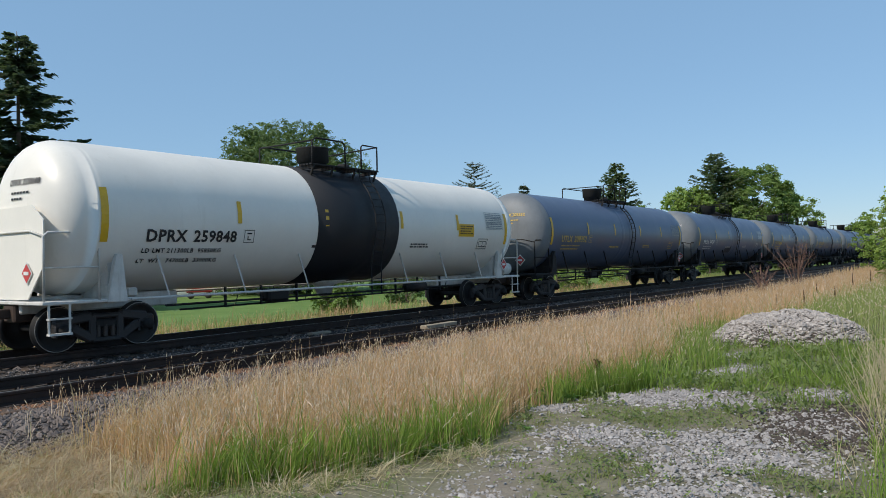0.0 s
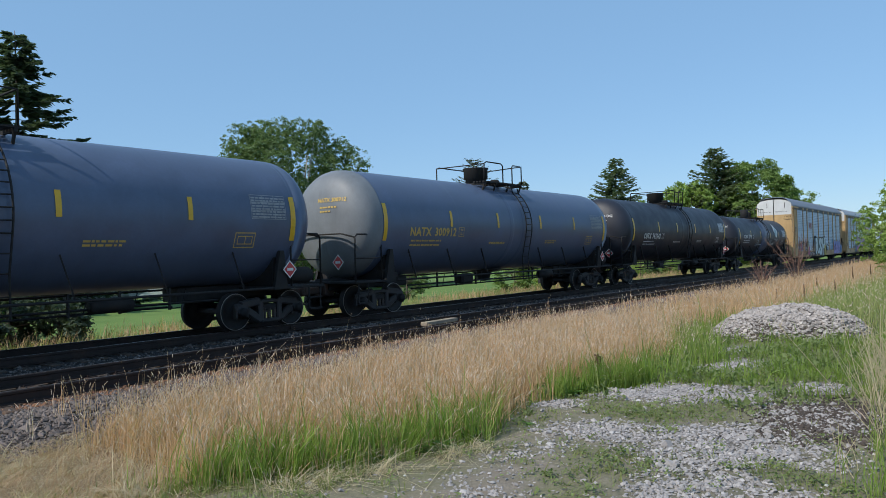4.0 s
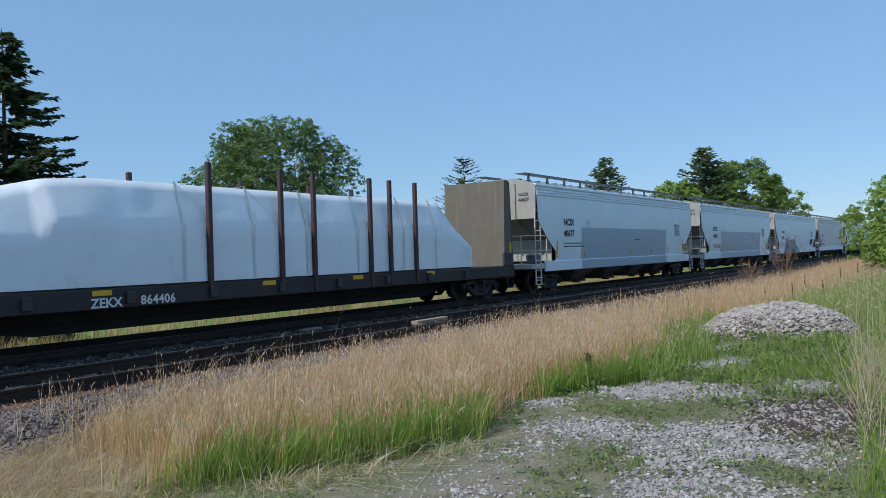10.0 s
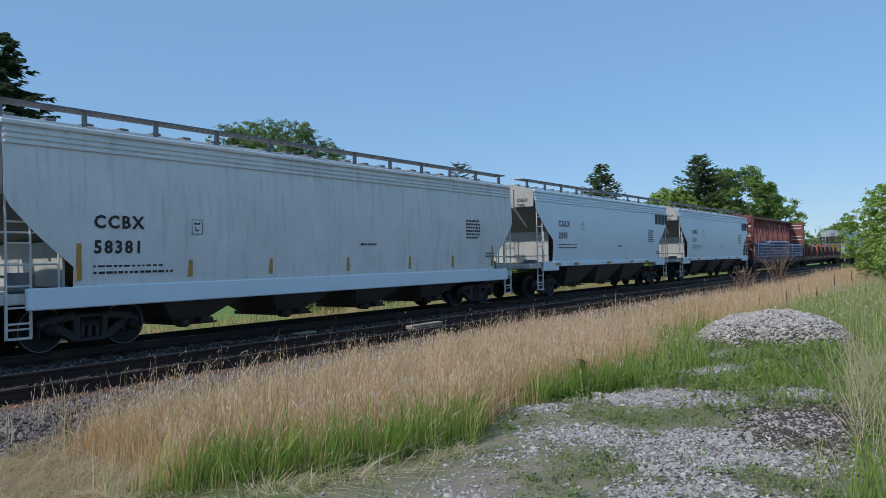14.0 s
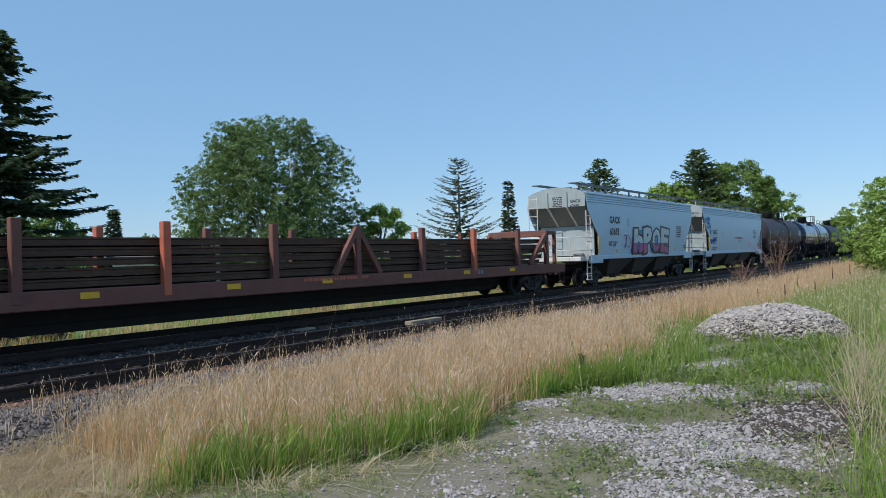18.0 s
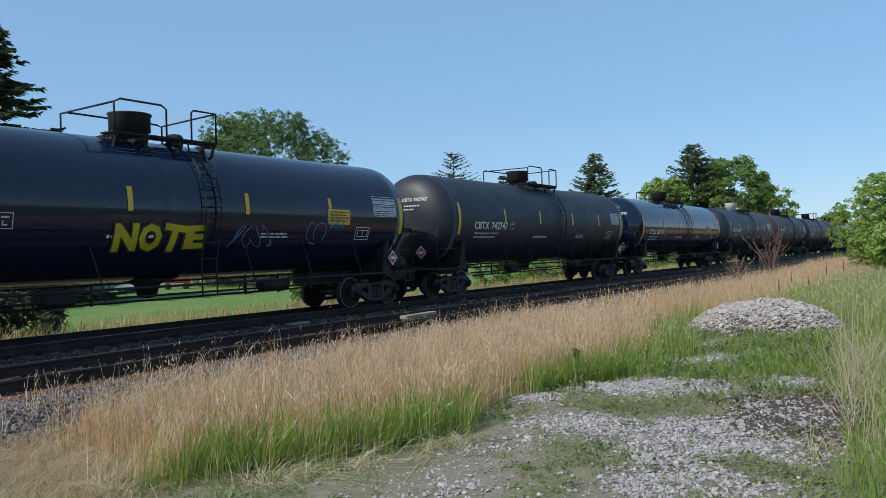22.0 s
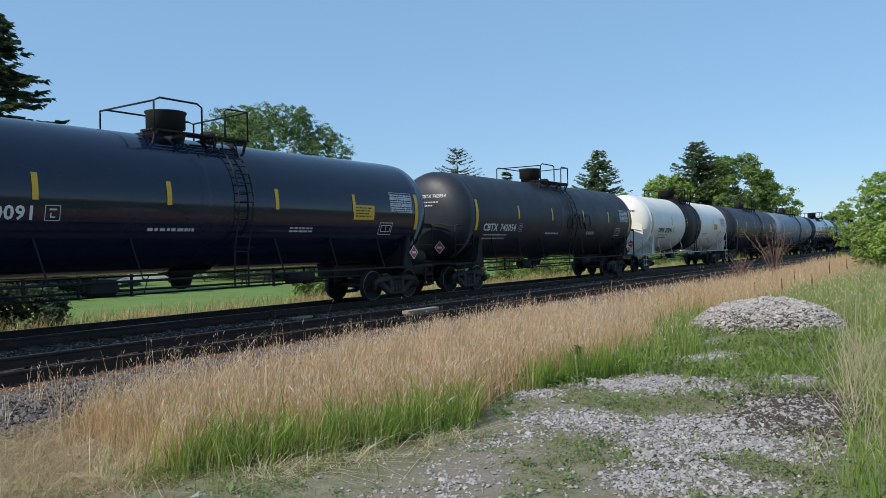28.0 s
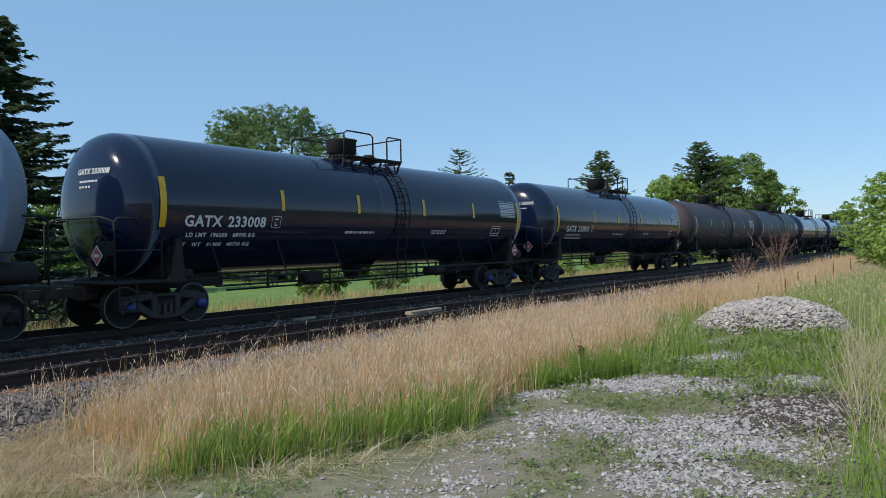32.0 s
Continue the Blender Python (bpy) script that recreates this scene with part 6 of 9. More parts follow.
    if mark and v:
        w = max(p[0] for p in v)

        def on_head(a, b):                                # a point on the near half of the leading head
            r = min(0.995, math.hypot(a, b - zc) / R)
            q = math.asin(r ** 1.25)
            return (-(xc + (xh - xc) * math.cos(q) ** 0.75) - 0.016, a, b)
        hd.add([on_head(0.10 - p[0] * 0.66, zc + 0.62 + p[1] * 0.66) for p in v], f)
        for row, (n_, hgt) in enumerate(((6, 0.045), (4, 0.045))):
            for k in range(n_):
                y0, z0 = 0.0 - 0.11 * k, zc + 0.44 - 0.12 * row
                hd.add([on_head(y0, z0), on_head(y0 - 0.08, z0), on_head(y0 - 0.08, z0 + hgt), on_head(y0, z0 + hgt)], [(0, 1, 2, 3)])
        tagged(part("head_lettering", hd, ink if ink is not M_WHITE else M_PRINT, car), "stencilled marks on the tank head", kind="stuff")
    for sx in (-1, 1):
        truck(car, sx * (L / 2 - 2.12), blue)
    couplers(car, L)
    return car


# ---- spray paint, on flat or bent flanks ----
GLYPHS = (
    ((0.15, 0.0, 0.18, 1.0), (0.22, 0.45, 0.85, 1.0), (0.30, 0.55, 0.92, 0.0)),
    ((0.18, 0.0, 0.15, 1.0), (0.12, 0.90, 0.95, 0.96), (0.2, 0.50, 0.78, 0.52), (0.15, 0.08, 0.98, 0.06)),
    ((0.14, 0.25, 0.14, 0.75), (0.14, 0.70, 0.40, 0.95), (0.35, 0.92, 0.68, 0.92), (0.62, 0.95, 0.90, 0.70), (0.88, 0.78, 0.88, 0.25), (0.90, 0.30, 0.65, 0.05), (0.70, 0.08, 0.32, 0.08), (0.40, 0.05, 0.14, 0.30)),
    ((0.12, 0.0, 0.15, 0.95), (0.12, 0.95, 0.82, 0.08), (0.85, 0.0, 0.88, 1.0)),
    ((0.92, 0.88, 0.30, 0.94), (0.25, 0.95, 0.12, 0.62), (0.15, 0.60, 0.82, 0.42), (0.85, 0.45, 0.85, 0.15), (0.88, 0.12, 0.05, 0.06)),
    ((0.06, 0.0, 0.45, 1.0), (0.48, 1.0, 0.95, 0.0), (0.28, 0.34, 0.78, 0.34)),
    ((0.1, 1.0, 0.28, 0.0), (0.28, 0.05, 0.5, 0.72), (0.5, 0.72, 0.72, 0.05), (0.72, 0.0, 0.94, 1.0)),
)


def clip_low(poly, z, keep_low):
    """The part of a convex outline below or above height z."""
    out = []
    for (ax, az), (bx, bz) in zip(poly, poly[1:] + poly[:1]):
        ia, ib = (az <= z) == keep_low, (bz <= z) == keep_low
        if ia:
            out.append((ax, az))
        if ia != ib:
            q = (z - az) / (bz - az)
            out.append((ax + (bx - ax) * q, z))
    return out


def spray(car, x0, x1, z0, z1, y, n, fill, edge, glow=None, seed=1, bend=None, tilt=0.0, low=None, env=None, word=None):
    """Wild-style spray lettering: thick crossed strokes with dark outlines; nobody can read it."""
    rnd = random.Random(seed)
    w, h = (x1 - x0) / n, z1 - z0

    def put(sh, poly, lift):
        if len(poly) < 3:
            return
        if bend:
            R, zc = bend
            v = []
            for a, b in poly:
                t = math.asin(max(-0.97, min(0.97, (b - zc) / R)))
                v.append((a, -(R + lift) * math.cos(t), zc + (R + lift) * math.sin(t)))
        else:
            v = [(a, y - lift, b) for a, b in poly]
        sh.add(v, [tuple(range(len(v)))])

    if glow:
        g = Shape()
        for k in range(n * 3):
            cx, cz, rx, rz, ph = x0 + (x1 - x0) * rnd.random(), z0 + h * rnd.uniform(0.3, 0.8), w * rnd.uniform(0.25, 0.5), h * rnd.uniform(0.12, 0.3), rnd.random() * 6
            if env:
                cz = z0 + (cz - z0) * env[min(n - 1, max(0, int((cx - x0) / w)))]
            put(g, [(cx + rx * math.cos(t * 0.393) * (1 + 0.12 * math.sin(3 * t * 0.393 + ph)), cz + rz * math.sin(t * 0.393)) for t in range(16)], 0.008 + 0.0004 * k)
        tagged(part("spray_cloud", g, glow, car), "soft patches of spray paint", kind="stuff")
    for k in range(n):
        gl = GLYPHS[word[k]] if word else rnd.choice(GLYPHS)
        if not word:                                       # unreadable, tangled strokes
            mix = random.Random(seed * 31 + k)
            flip = mix.random() < 0.5
            gl = [(min(1, max(0, a + mix.uniform(-0.24, 0.24))), (1 - b if flip else b), min(1, max(0, c + mix.uniform(-0.24, 0.24))), min(1, max(0, (1 - d if flip else d) + mix.uniform(-0.2, 0.2)))) for a, b, c, d in gl]
            gl.append((mix.uniform(0, 0.3), mix.uniform(0.1, 0.5), mix.uniform(0.7, 1.1), mix.uniform(0.3, 0.9)))
        hh = h * (env[k] if env else rnd.uniform(0.88, 1.0))
        lean, wk = tilt + rnd.uniform(-0.08, 0.08), w * 1.06
        th = 0.5 * min(0.30 * wk, 0.26 * h) * rnd.uniform(0.9, 1.1)
        e = 0.04 if h > 0.9 else 0.028
        bx, bz = x0 + w * k - 0.03 * w, z0 + rnd.uniform(0, 0.05) * h
        zm = bz + hh * rnd.uniform(0.40, 0.52)
        o, f, lo = Shape(), Shape(), Shape()
        for i, (a, b, c, d) in enumerate(gl):
            pa = (bx + a * wk + lean * b * hh, bz + b * hh)
            pb = (bx + c * wk + lean * d * hh, bz + d * hh)
            L = math.hypot(pb[0] - pa[0], pb[1] - pa[1]) or 1
            ux, uz = (pb[0] - pa[0]) / L, (pb[1] - pa[1]) / L
            t0, t1 = th * rnd.uniform(0.8, 1.3), th * rnd.uniform(0.7, 1.2)
            ex = th * 0.7

            def stroke(m):
                q0, q1 = t0 + m, t1 + m
                return [(pa[0] - ux * (ex + m) - uz * q0, pa[1] - uz * (ex + m) + ux * q0), (pa[0] - ux * (ex * 1.5 + m), pa[1] - uz * (ex * 1.5 + m)), (pa[0] - ux * (ex + m) + uz * q0, pa[1] - uz * (ex + m) - ux * q0),
                        (pb[0] + ux * (ex * 0.6 + m) + uz * q1, pb[1] + uz * (ex * 0.6 + m) - ux * q1), (pb[0] + ux * (ex * 1.4 + m), pb[1] + uz * (ex * 1.4 + m)), (pb[0] + ux * (ex * 0.6 + m) - uz * q1, pb[1] + uz * (ex * 0.6 + m) + ux * q1)]
            put(o, stroke(e), 0.022 + 0.0006 * i)
            body = stroke(0.0)
            if low:
                put(f, clip_low(body, zm, False), 0.029 + 0.0006 * i)
                put(lo, clip_low(body, zm, True), 0.029 + 0.0006 * i)
            else:
                put(f, body, 0.029 + 0.0006 * i)
        part("spray_outline", o, edge, car, "dark spray-painted outline")
        part("spray_fill", f, fill, car, "spray-painted lettering fill")
        if low:
            part("spray_fill", lo, low, car, "spray-painted lower fill")


def word_piece(car, text, x0, x1, z0, z1, y, fill, edge, bend=None, low=None, seed=1, lean=0.0, glow=None):
    """Fat spray-painted letters, jostled, each with a dark outline behind it."""
    rnd = random.Random(seed)
    w = (x1 - x0) / len(text)
    if glow:
        g = Shape()
        for k in range(len(text) * 3):
            cx, cz, rx, rz = rnd.uniform(x0, x1), z0 + (z1 - z0) * rnd.uniform(0.3, 0.85), w * rnd.uniform(0.3, 0.55), (z1 - z0) * rnd.uniform(0.15, 0.32)
            g.add([(cx + rx * math.cos(t * 0.393), y - 0.008 - 0.0004 * k, cz + rz * math.sin(t * 0.393)) for t in range(16)], [tuple(range(16))])
        tagged(part("spray_cloud", g, glow, car), "soft patches of spray paint", kind="stuff")
    for k, ch in enumerate(text):
        ref = letters(ch, 1.0, 1.0, 0.05)[0]
        xa, xb = min(p[0] for p in ref), max(p[0] for p in ref)
        za, zb = min(p[1] for p in ref), max(p[1] for p in ref)
        turn, dz, hk = rnd.uniform(-0.12, 0.12), rnd.uniform(-0.03, 0.06) * (z1 - z0), rnd.uniform(0.9, 1.05)
        for name, fat, lift, m, label in (("spray_outline", 0.115, 0.014, edge, "dark spray-painted outline"), ("spray_fill", 0.055, 0.020, fill, "spray-painted letter fill")):
            v, f = letters(ch, 1.0, 1.0, fat)
            bm = bmesh.new()
            vs = []
            for a, b, _ in v:
                u, q = ((a - xa) / (xb - xa) - 0.5) * w * 0.94, ((b - za) / (zb - za) - 0.5) * (z1 - z0) * hk
                u, q = u - turn * q + lean * q, q + turn * u
                vs.append(bm.verts.new((x0 + w * (k + 0.5) + u, (z0 + z1) / 2 + dz + q, 0)))
            for q in f:
                if len(set(q)) > 2:
                    try:
                        bm.faces.new([vs[i] for i in q])
                    except ValueError:
                        pass
            zm = z0 + (z1 - z0) * 0.42
            for c in [z0 + (z1 - z0) * i / 6 for i in range(7)] + [zm]:
                bmesh.ops.bisect_plane(bm, geom=bm.verts[:] + bm.edges[:] + bm.faces[:], plane_co=(0, c, 0), plane_no=(0, 1, 0))
            bm.verts.index_update()
            pts = []
            for p in bm.verts:
                if bend:
                    R, zc = bend
                    t = math.asin(max(-0.97, min(0.97, (p.co.y - zc) / R)))
                    pts.append((p.co.x, -(R + lift) * math.cos(t), zc + (R + lift) * math.sin(t)))
                else:
                    pts.append((p.co.x, y - lift, p.co.y))
            up, dn = [], []
            for q in bm.faces:
                (dn if low and name == "spray_fill" and q.calc_center_median().y < zm else up).append([i.index for i in q.verts])
            bm.free()
            part(name, Shape().add(pts, up), m, car, label)
            if dn:
                part(name, Shape().add(pts, dn), low, car, "spray-painted lower fill")


def bubble_piece(car, x0, x1, z0, z1, n, y, fill, edge, seed=1, shade=None):
    """Swollen round-topped letters that overlap; nobody can read them."""
    rnd = random.Random(seed)
    w = (x1 - x0) / n
    for k in range(n):
        cx, hw, zt, zb = x0 + w * (k + 0.5), w * rnd.uniform(0.52, 0.60), z1 - rnd.uniform(0, 0.10) * (z1 - z0), z0 + rnd.uniform(0, 0.05) * (z1 - z0)
        ph = rnd.uniform(0, 6)

        def ring(m):
            out = []
            for i in range(28):
                a = 6.2832 * i / 28
                c, q = math.cos(a), math.sin(a)
                e = 0.62 if q > 0 else 0.38
                out.append((cx + (hw + m) * math.copysign(abs(c) ** e, c) * (1 + 0.05 * math.sin(3 * a + ph)), (zt + zb) / 2 + ((zt - zb) / 2 + m) * math.copysign(abs(q) ** 0.7, q)))
            return out
        d = 0.010 + 0.003 * k
        part("spray_outline", Shape().add([(a, y - d, b) for a, b in ring(0.045)], [tuple(range(28))]), edge, car, "black spray-painted outline")
        body = ring(0.0)
        mid = zb + (zt - zb) * 0.66
        lo, hi = clip_low(body, mid, True), clip_low(body, mid, False)
        part("spray_fill", Shape().add([(a, y - d - 0.0015, b) for a, b in lo], [tuple(range(len(lo)))]), fill, car, "violet spray-painted bubble letter")
        part("spray_fill", Shape().add([(a, y - d - 0.0015, b) for a, b in hi], [tuple(range(len(hi)))]), shade or fill, car, "blue-violet top of a bubble letter")
        s = Shape()
        for j in range(rnd.randint(1, 2)):
            xa, za = cx + hw * rnd.uniform(-0.4, 0.4), zb + (zt - zb) * rnd.uniform(0.1, 0.35)
            s.tube([(xa, y - d - 0.004, za), (xa + hw * rnd.uniform(-0.2, 0.2), y - d - 0.004, za + (zt - zb) * 0.25), (xa + hw * rnd.uniform(-0.3, 0.3), y - d - 0.004, za + (zt - zb) * rnd.uniform(0.35, 0.5))], 0.022, 4)
        part("scrawl", s, edge, car, "thin black inner lines")


def teardrop(car, x, z, r, y, fill, edge):
    for m, d, mm in ((0.035, 0.010, edge), (0.0, 0.013, fill)):
        v = []
        for i in range(24):
            a = 6.2832 * i / 24
            k = r * (1 + 0.9 * max(0.0, math.cos(a - 0.7)) ** 8) + m
            v.append((x + k * math.cos(a) * 0.8, y - d, z + k * math.sin(a)))
        part("spray_outline" if mm is edge else "spray_fill", Shape().add(v, [tuple(range(24))]), mm, car, "" if mm is edge else "blue spray-painted drop")


def scrawl(car, x0, z0, w, h, y, m, seed=1, bend=None, r=0.02, label="thin spray-painted scrawl"):
    """Thin loops of spray paint."""
    rnd = random.Random(seed)
    s = Shape()
    for k in range(max(2, round(w / (h * 0.55)))):
        pts = []
        cx = x0 + h * 0.55 * k
        p1, p2 = rnd.random() * 6, rnd.random() * 6
        for i in range(14):
            a = i / 13 * rnd.uniform(4.5, 6.5)
            px, pz = cx + h * 0.32 * math.sin(a + p1) + h * 0.02 * i, z0 + h * 0.5 + h * 0.48 * math.sin(a * 0.8 + p2)
            if bend:
                R, zc = bend
                t = math.asin(max(-0.97, min(0.97, (pz - zc) / R)))
                pts.append((px, -(R + 0.004) * math.cos(t), zc + (R + 0.004) * math.sin(t)))
            else:
                pts.append((px, y - 0.004, pz))
        s.tube(pts, r, 4)
    part("scrawl", s, m, car, label)


def ladder(car, x0, x1, y, z0, z1, m, step=0.40, r=0.02, name="ladder"):
    s = Shape()
    for x in (x0, x1):
        s.tube([(x, y, z0), (x, y, z1)], r * 1.2, 5)
    n = int((z1 - z0) / step)
    for k in range(n + 1):
        s.tube([(x0, y, z0 + 0.15 + k * step), (x1, y, z0 + 0.15 + k * step)], r, 5)
    part(name, s, m, car)


def end_ladder(car, x, y0, y1, z0, z1, m, step=0.40):
    s = Shape()
    for y in (y0, y1):
        s.tube([(x, y, z0), (x, y, z1)], 0.024, 5)
    for k in range(int((z1 - z0) / step) + 1):
        s.tube([(x, y0, z0 + 0.1 + k * step), (x, y1, z0 + 0.1 + k * step)], 0.018, 5)
    part("end_ladder", s, m, car)


# ---- covered hopper cars ----
def hopper_car(label, L, paint, endp, sillm, bays, top=4.40, xt=9.6, xlow=8.15, knee=(2.95, 1.75), z_sill=(0.88, 1.30), mark="", number="", ink=None, at_mark=None, size=0.355,
               patch=None, frame=None, seed=1, roof=None, limits=(), thin=False, sill_marks=False):
    frame, ink, roof = frame or M_WSTEEL, ink or M_INK, roof or paint
    car = thing("hopper_car", None, None, label, "railroad car", "freight cars of the train")

    def x_end(z):
        if z >= knee[0]:
            return xt
        if z <= knee[1]:
            return xlow
        q = (z - knee[1]) / (knee[0] - knee[1])
        return xlow + (xt - xlow) * q ** 0.8

    def y_at(z):
        q = (z - z_sill[1]) / (top - z_sill[1])
        return 1.50 + 0.075 * math.sin(math.pi * min(1, max(0, q))) - 0.04 * max(0, q - 0.85) / 0.15

    lv = [z_sill[1] + (top - z_sill[1]) * k / 16 for k in range(17)]
    side = Shape()
    for sy in (-1, 1):
        v, f, nx = [], [], 3
        for z in lv:
            e = x_end(z)
            for k in range(nx):
                v.append((-e + 2 * e * k / (nx - 1), sy * y_at(z), z))
        for i in range(len(lv) - 1):
            for k in range(nx - 1):
                q = (i * nx + k, i * nx + k + 1, (i + 1) * nx + k + 1, (i + 1) * nx + k)
                f.append(q if sy < 0 else q[::-1])
        side.add(v, f, True)
        part("side_sheet", side, paint, car)
        side = Shape()
    for k in range(3):                                    # rolled ribs below the eave
        z = top - 0.16 - 0.11 * k
        part("side_rib", Shape().box(-xt + 0.02, xt - 0.02, -y_at(z) - 0.042, -y_at(z) + 0.02, z - 0.028, z + 0.028, 0.012), paint, car)
    part("eave", Shape().box(-xt - 0.02, xt + 0.02, -1.54, -1.42, top - 0.05, top + 0.05, 0.02), paint, car)
    # roof
    arc = [(-1.50 + 3.0 * k / 12, top + 0.34 * math.cos(math.pi / 2 * (-1 + 2 * k / 12)) ** 0.8) for k in range(13)]
    part("roof", Shape().sweep(arc + [(1.5, top - 0.03), (-1.5, top - 0.03)], -xt, xt), roof, car)
    # ends: upright sheet, sloping sheet, posts
    for sx in (-1, 1):
        up = Shape()
        sec = [(y, z) for y, z in arc] + [(1.46, knee[0] + 0.1), (-1.46, knee[0] + 0.1)]
        a, b = sorted((sx * (xt - 0.03), sx * (xt + 0.02)))
        up.sweep(sec, a, b)
        part("end_sheet", up, endp, car)
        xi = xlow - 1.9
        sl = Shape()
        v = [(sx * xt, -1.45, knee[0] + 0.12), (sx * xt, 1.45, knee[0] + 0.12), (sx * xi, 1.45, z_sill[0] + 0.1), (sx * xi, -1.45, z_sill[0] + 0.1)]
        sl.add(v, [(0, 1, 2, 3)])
        # the dark slope colour carries the shade beneath the overhanging end
        part("slope_sheet", sl, H_SLOPE, car, "dusty brown sloping end sheet, shade painted into its colour")
        for y in (-0.55, 0.45):
            part("end_post", Shape().bar((sx * (xt + 0.05), y, top + 0.1), (sx * (xt + 0.05), y, knee[0] + 0.1), 0.06, 0.06), endp, car)
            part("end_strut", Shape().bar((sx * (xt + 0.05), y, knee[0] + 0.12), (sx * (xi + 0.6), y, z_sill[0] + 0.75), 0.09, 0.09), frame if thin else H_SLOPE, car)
        part("end_plate", Shape().box(*sorted((sx * (xlow + 0.10), sx * (xlow + 0.16))), -1.40, 1.40, z_sill[1], knee[1] + 0.45, 0.01), endp, car)
        a, b = sorted((sx * (xlow - 0.3), sx * (L / 2 - 0.72)))
        part("end_platform", Shape().box(a, b, -1.45, 1.45, z_sill[0] + 0.12, z_sill[0] + 0.32, 0.02), frame, car)
        part("center_sill", Shape().box(*sorted((sx * (xlow - 2.2), sx * (L / 2 - 0.7))), -0.3, 0.3, 0.68, 1.05, 0.02), M_STEEL, car)
        xe = sx * (L / 2 - 0.78)
        ladder(car, *(sorted((xe - sx * 0.50, xe - sx * 0.96)) if thin else sorted((xe - sx * 0.12, xe - sx * 0.56))), -1.50, 0.40, knee[0] - 0.1 if thin else knee[0] + 0.55, frame)
        end_ladder(car, xe, 0.75, 1.2, 0.5, top - 0.1, frame)
        for z in (1.75, 2.35):
            part("platform_railing", Shape().tube([(xe, 1.2, z), (xe, -1.40, z), (xe - sx * 0.08, -1.48, z), (sx * (xlow + 0.3), -1.48, z)], 0.020, 5), frame, car)
        for y in (-0.9, -0.2, 0.5):
            part("railing_post", Shape().tube([(xe, y, z_sill[0] + 0.2), (xe, y, 2.35)], 0.022, 5), frame, car)
        part("railing_post", Shape().tube([(xe - sx * 1.1, -1.48, z_sill[0] + 0.2), (xe - sx * 1.1, -1.48, 2.75)], 0.022, 5), frame, car)
        step = Shape()
        x0, x1 = sorted((xe - sx * 0.5, xe - sx * 0.96)) if thin else sorted((xe - sx * 0.12, xe - sx * 0.56))
        for x in (x0, x1):
            step.bar((x, -1.48, 1.0), (x, -1.48, 0.38), 0.05, 0.02)
        step.box(x0, x1, -1.54, -1.42, 0.36, 0.40).box(x0, x1, -1.54, -1.42, 0.64, 0.67)
        part("sill_step", step, frame, car)
        vb = Shape().box(*sorted((sx * (xlow + 0.5), sx * (xlow + 0.9))), -1.1, -0.6, 1.2, 1.6, 0.06)
        vb.tube([(sx * (xlow + 0.7), -0.8, 1.5), (sx * (xlow + 1.2), -0.8, 1.55), (sx * (xlow + 1.3), -0.9, 1.2)], 0.03, 6)
        part("brake_gear", vb, M_GREY, car)
    brake_wheel(car, -L / 2 + 0.80, 0.35, 2.1, frame)
    # side sill
    for sy in (-1, 1):
        y0, y1 = sorted((sy * 1.44, sy * 1.56))
        part("side_sill", Shape().box(-xlow - 0.9, xlow + 0.9, y0, y1, z_sill[1] - 0.19 if thin else z_sill[0], z_sill[1], 0.02), sillm, car)
        for sx in (-1, 1) if thin else ():
            part("end_sill", Shape().box(*sorted((sx * (xlow - 0.5), sx * (xlow + 0.9))), y0 - 0.004, y1 + 0.004, z_sill[0], z_sill[1] + 0.03, 0.02), sillm, car)
    # discharge bays
    sp = 2 * (xlow - 1.6) / bays
    for k in range(bays):
        c = -xlow + 1.6 + sp * (k + 0.5)
        b = Shape()
        hw, zb, lo, zo = (sp * 0.49, z_sill[1] - 0.16, 0.72, 0.46) if thin else (sp * 0.37, z_sill[0] + 0.05, 0.44, 0.38)
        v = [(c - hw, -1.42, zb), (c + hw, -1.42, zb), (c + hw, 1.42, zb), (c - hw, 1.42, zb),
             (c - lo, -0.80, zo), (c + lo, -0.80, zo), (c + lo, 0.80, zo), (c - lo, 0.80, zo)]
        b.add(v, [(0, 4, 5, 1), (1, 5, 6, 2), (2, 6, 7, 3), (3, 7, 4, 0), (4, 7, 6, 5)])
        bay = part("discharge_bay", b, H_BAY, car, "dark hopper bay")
        gt = Shape().box(c - lo - 0.08, c + lo + 0.08, -0.86, 0.86, zo - 0.08, zo + 0.01, 0.02).tube([(c - 0.35, -0.80, zo - 0.04), (c - 0.35, -1.15, zo - 0.04)], 0.09, 8).box(c + 0.1, c + 0.45, -1.1, -0.8, zo - 0.06, zo + 0.06, 0.02).tube([(c - lo - 0.12, -1.05, zo - 0.06), (c + lo + 0.12, -1.05, zo - 0.06)], 0.025, 5)
        part("outlet_gate", gt, M_COUPLER, bay, "rusty outlet gate")
    # running board along the roof
    zr = top + 0.47
    for sy in (-1, 1):
        for dy in (-0.18, -0.06, 0.06, 0.18):
            part("walkway_slat", Shape().box(-xt - 0.25, xt + 0.25, sy * 0.95 + dy - 0.045, sy * 0.95 + dy + 0.045, zr, zr + 0.035), M_GREY, car, "galvanised roof walkway slat")
    n = int(2 * xt / 1.55)
    for k in range(n + 1):
        x = -xt + 0.15 + (2 * xt - 0.3) * k / n
        part("running_board_bracket", Shape().box(x - 0.04, x + 0.04, -1.15, -1.07, top + 0.08, zr), M_GREY, car)
    hatch = Shape().box(-0.12, 0.12, -0.5, 0.5, top + 0.28, top + 0.37, 0.02).mesh("roof_hatch", M_GREY)
    for k in range(n * 2):
        x = -xt + 0.6 + (2 * xt - 1.2) * k / (n * 2 - 1)
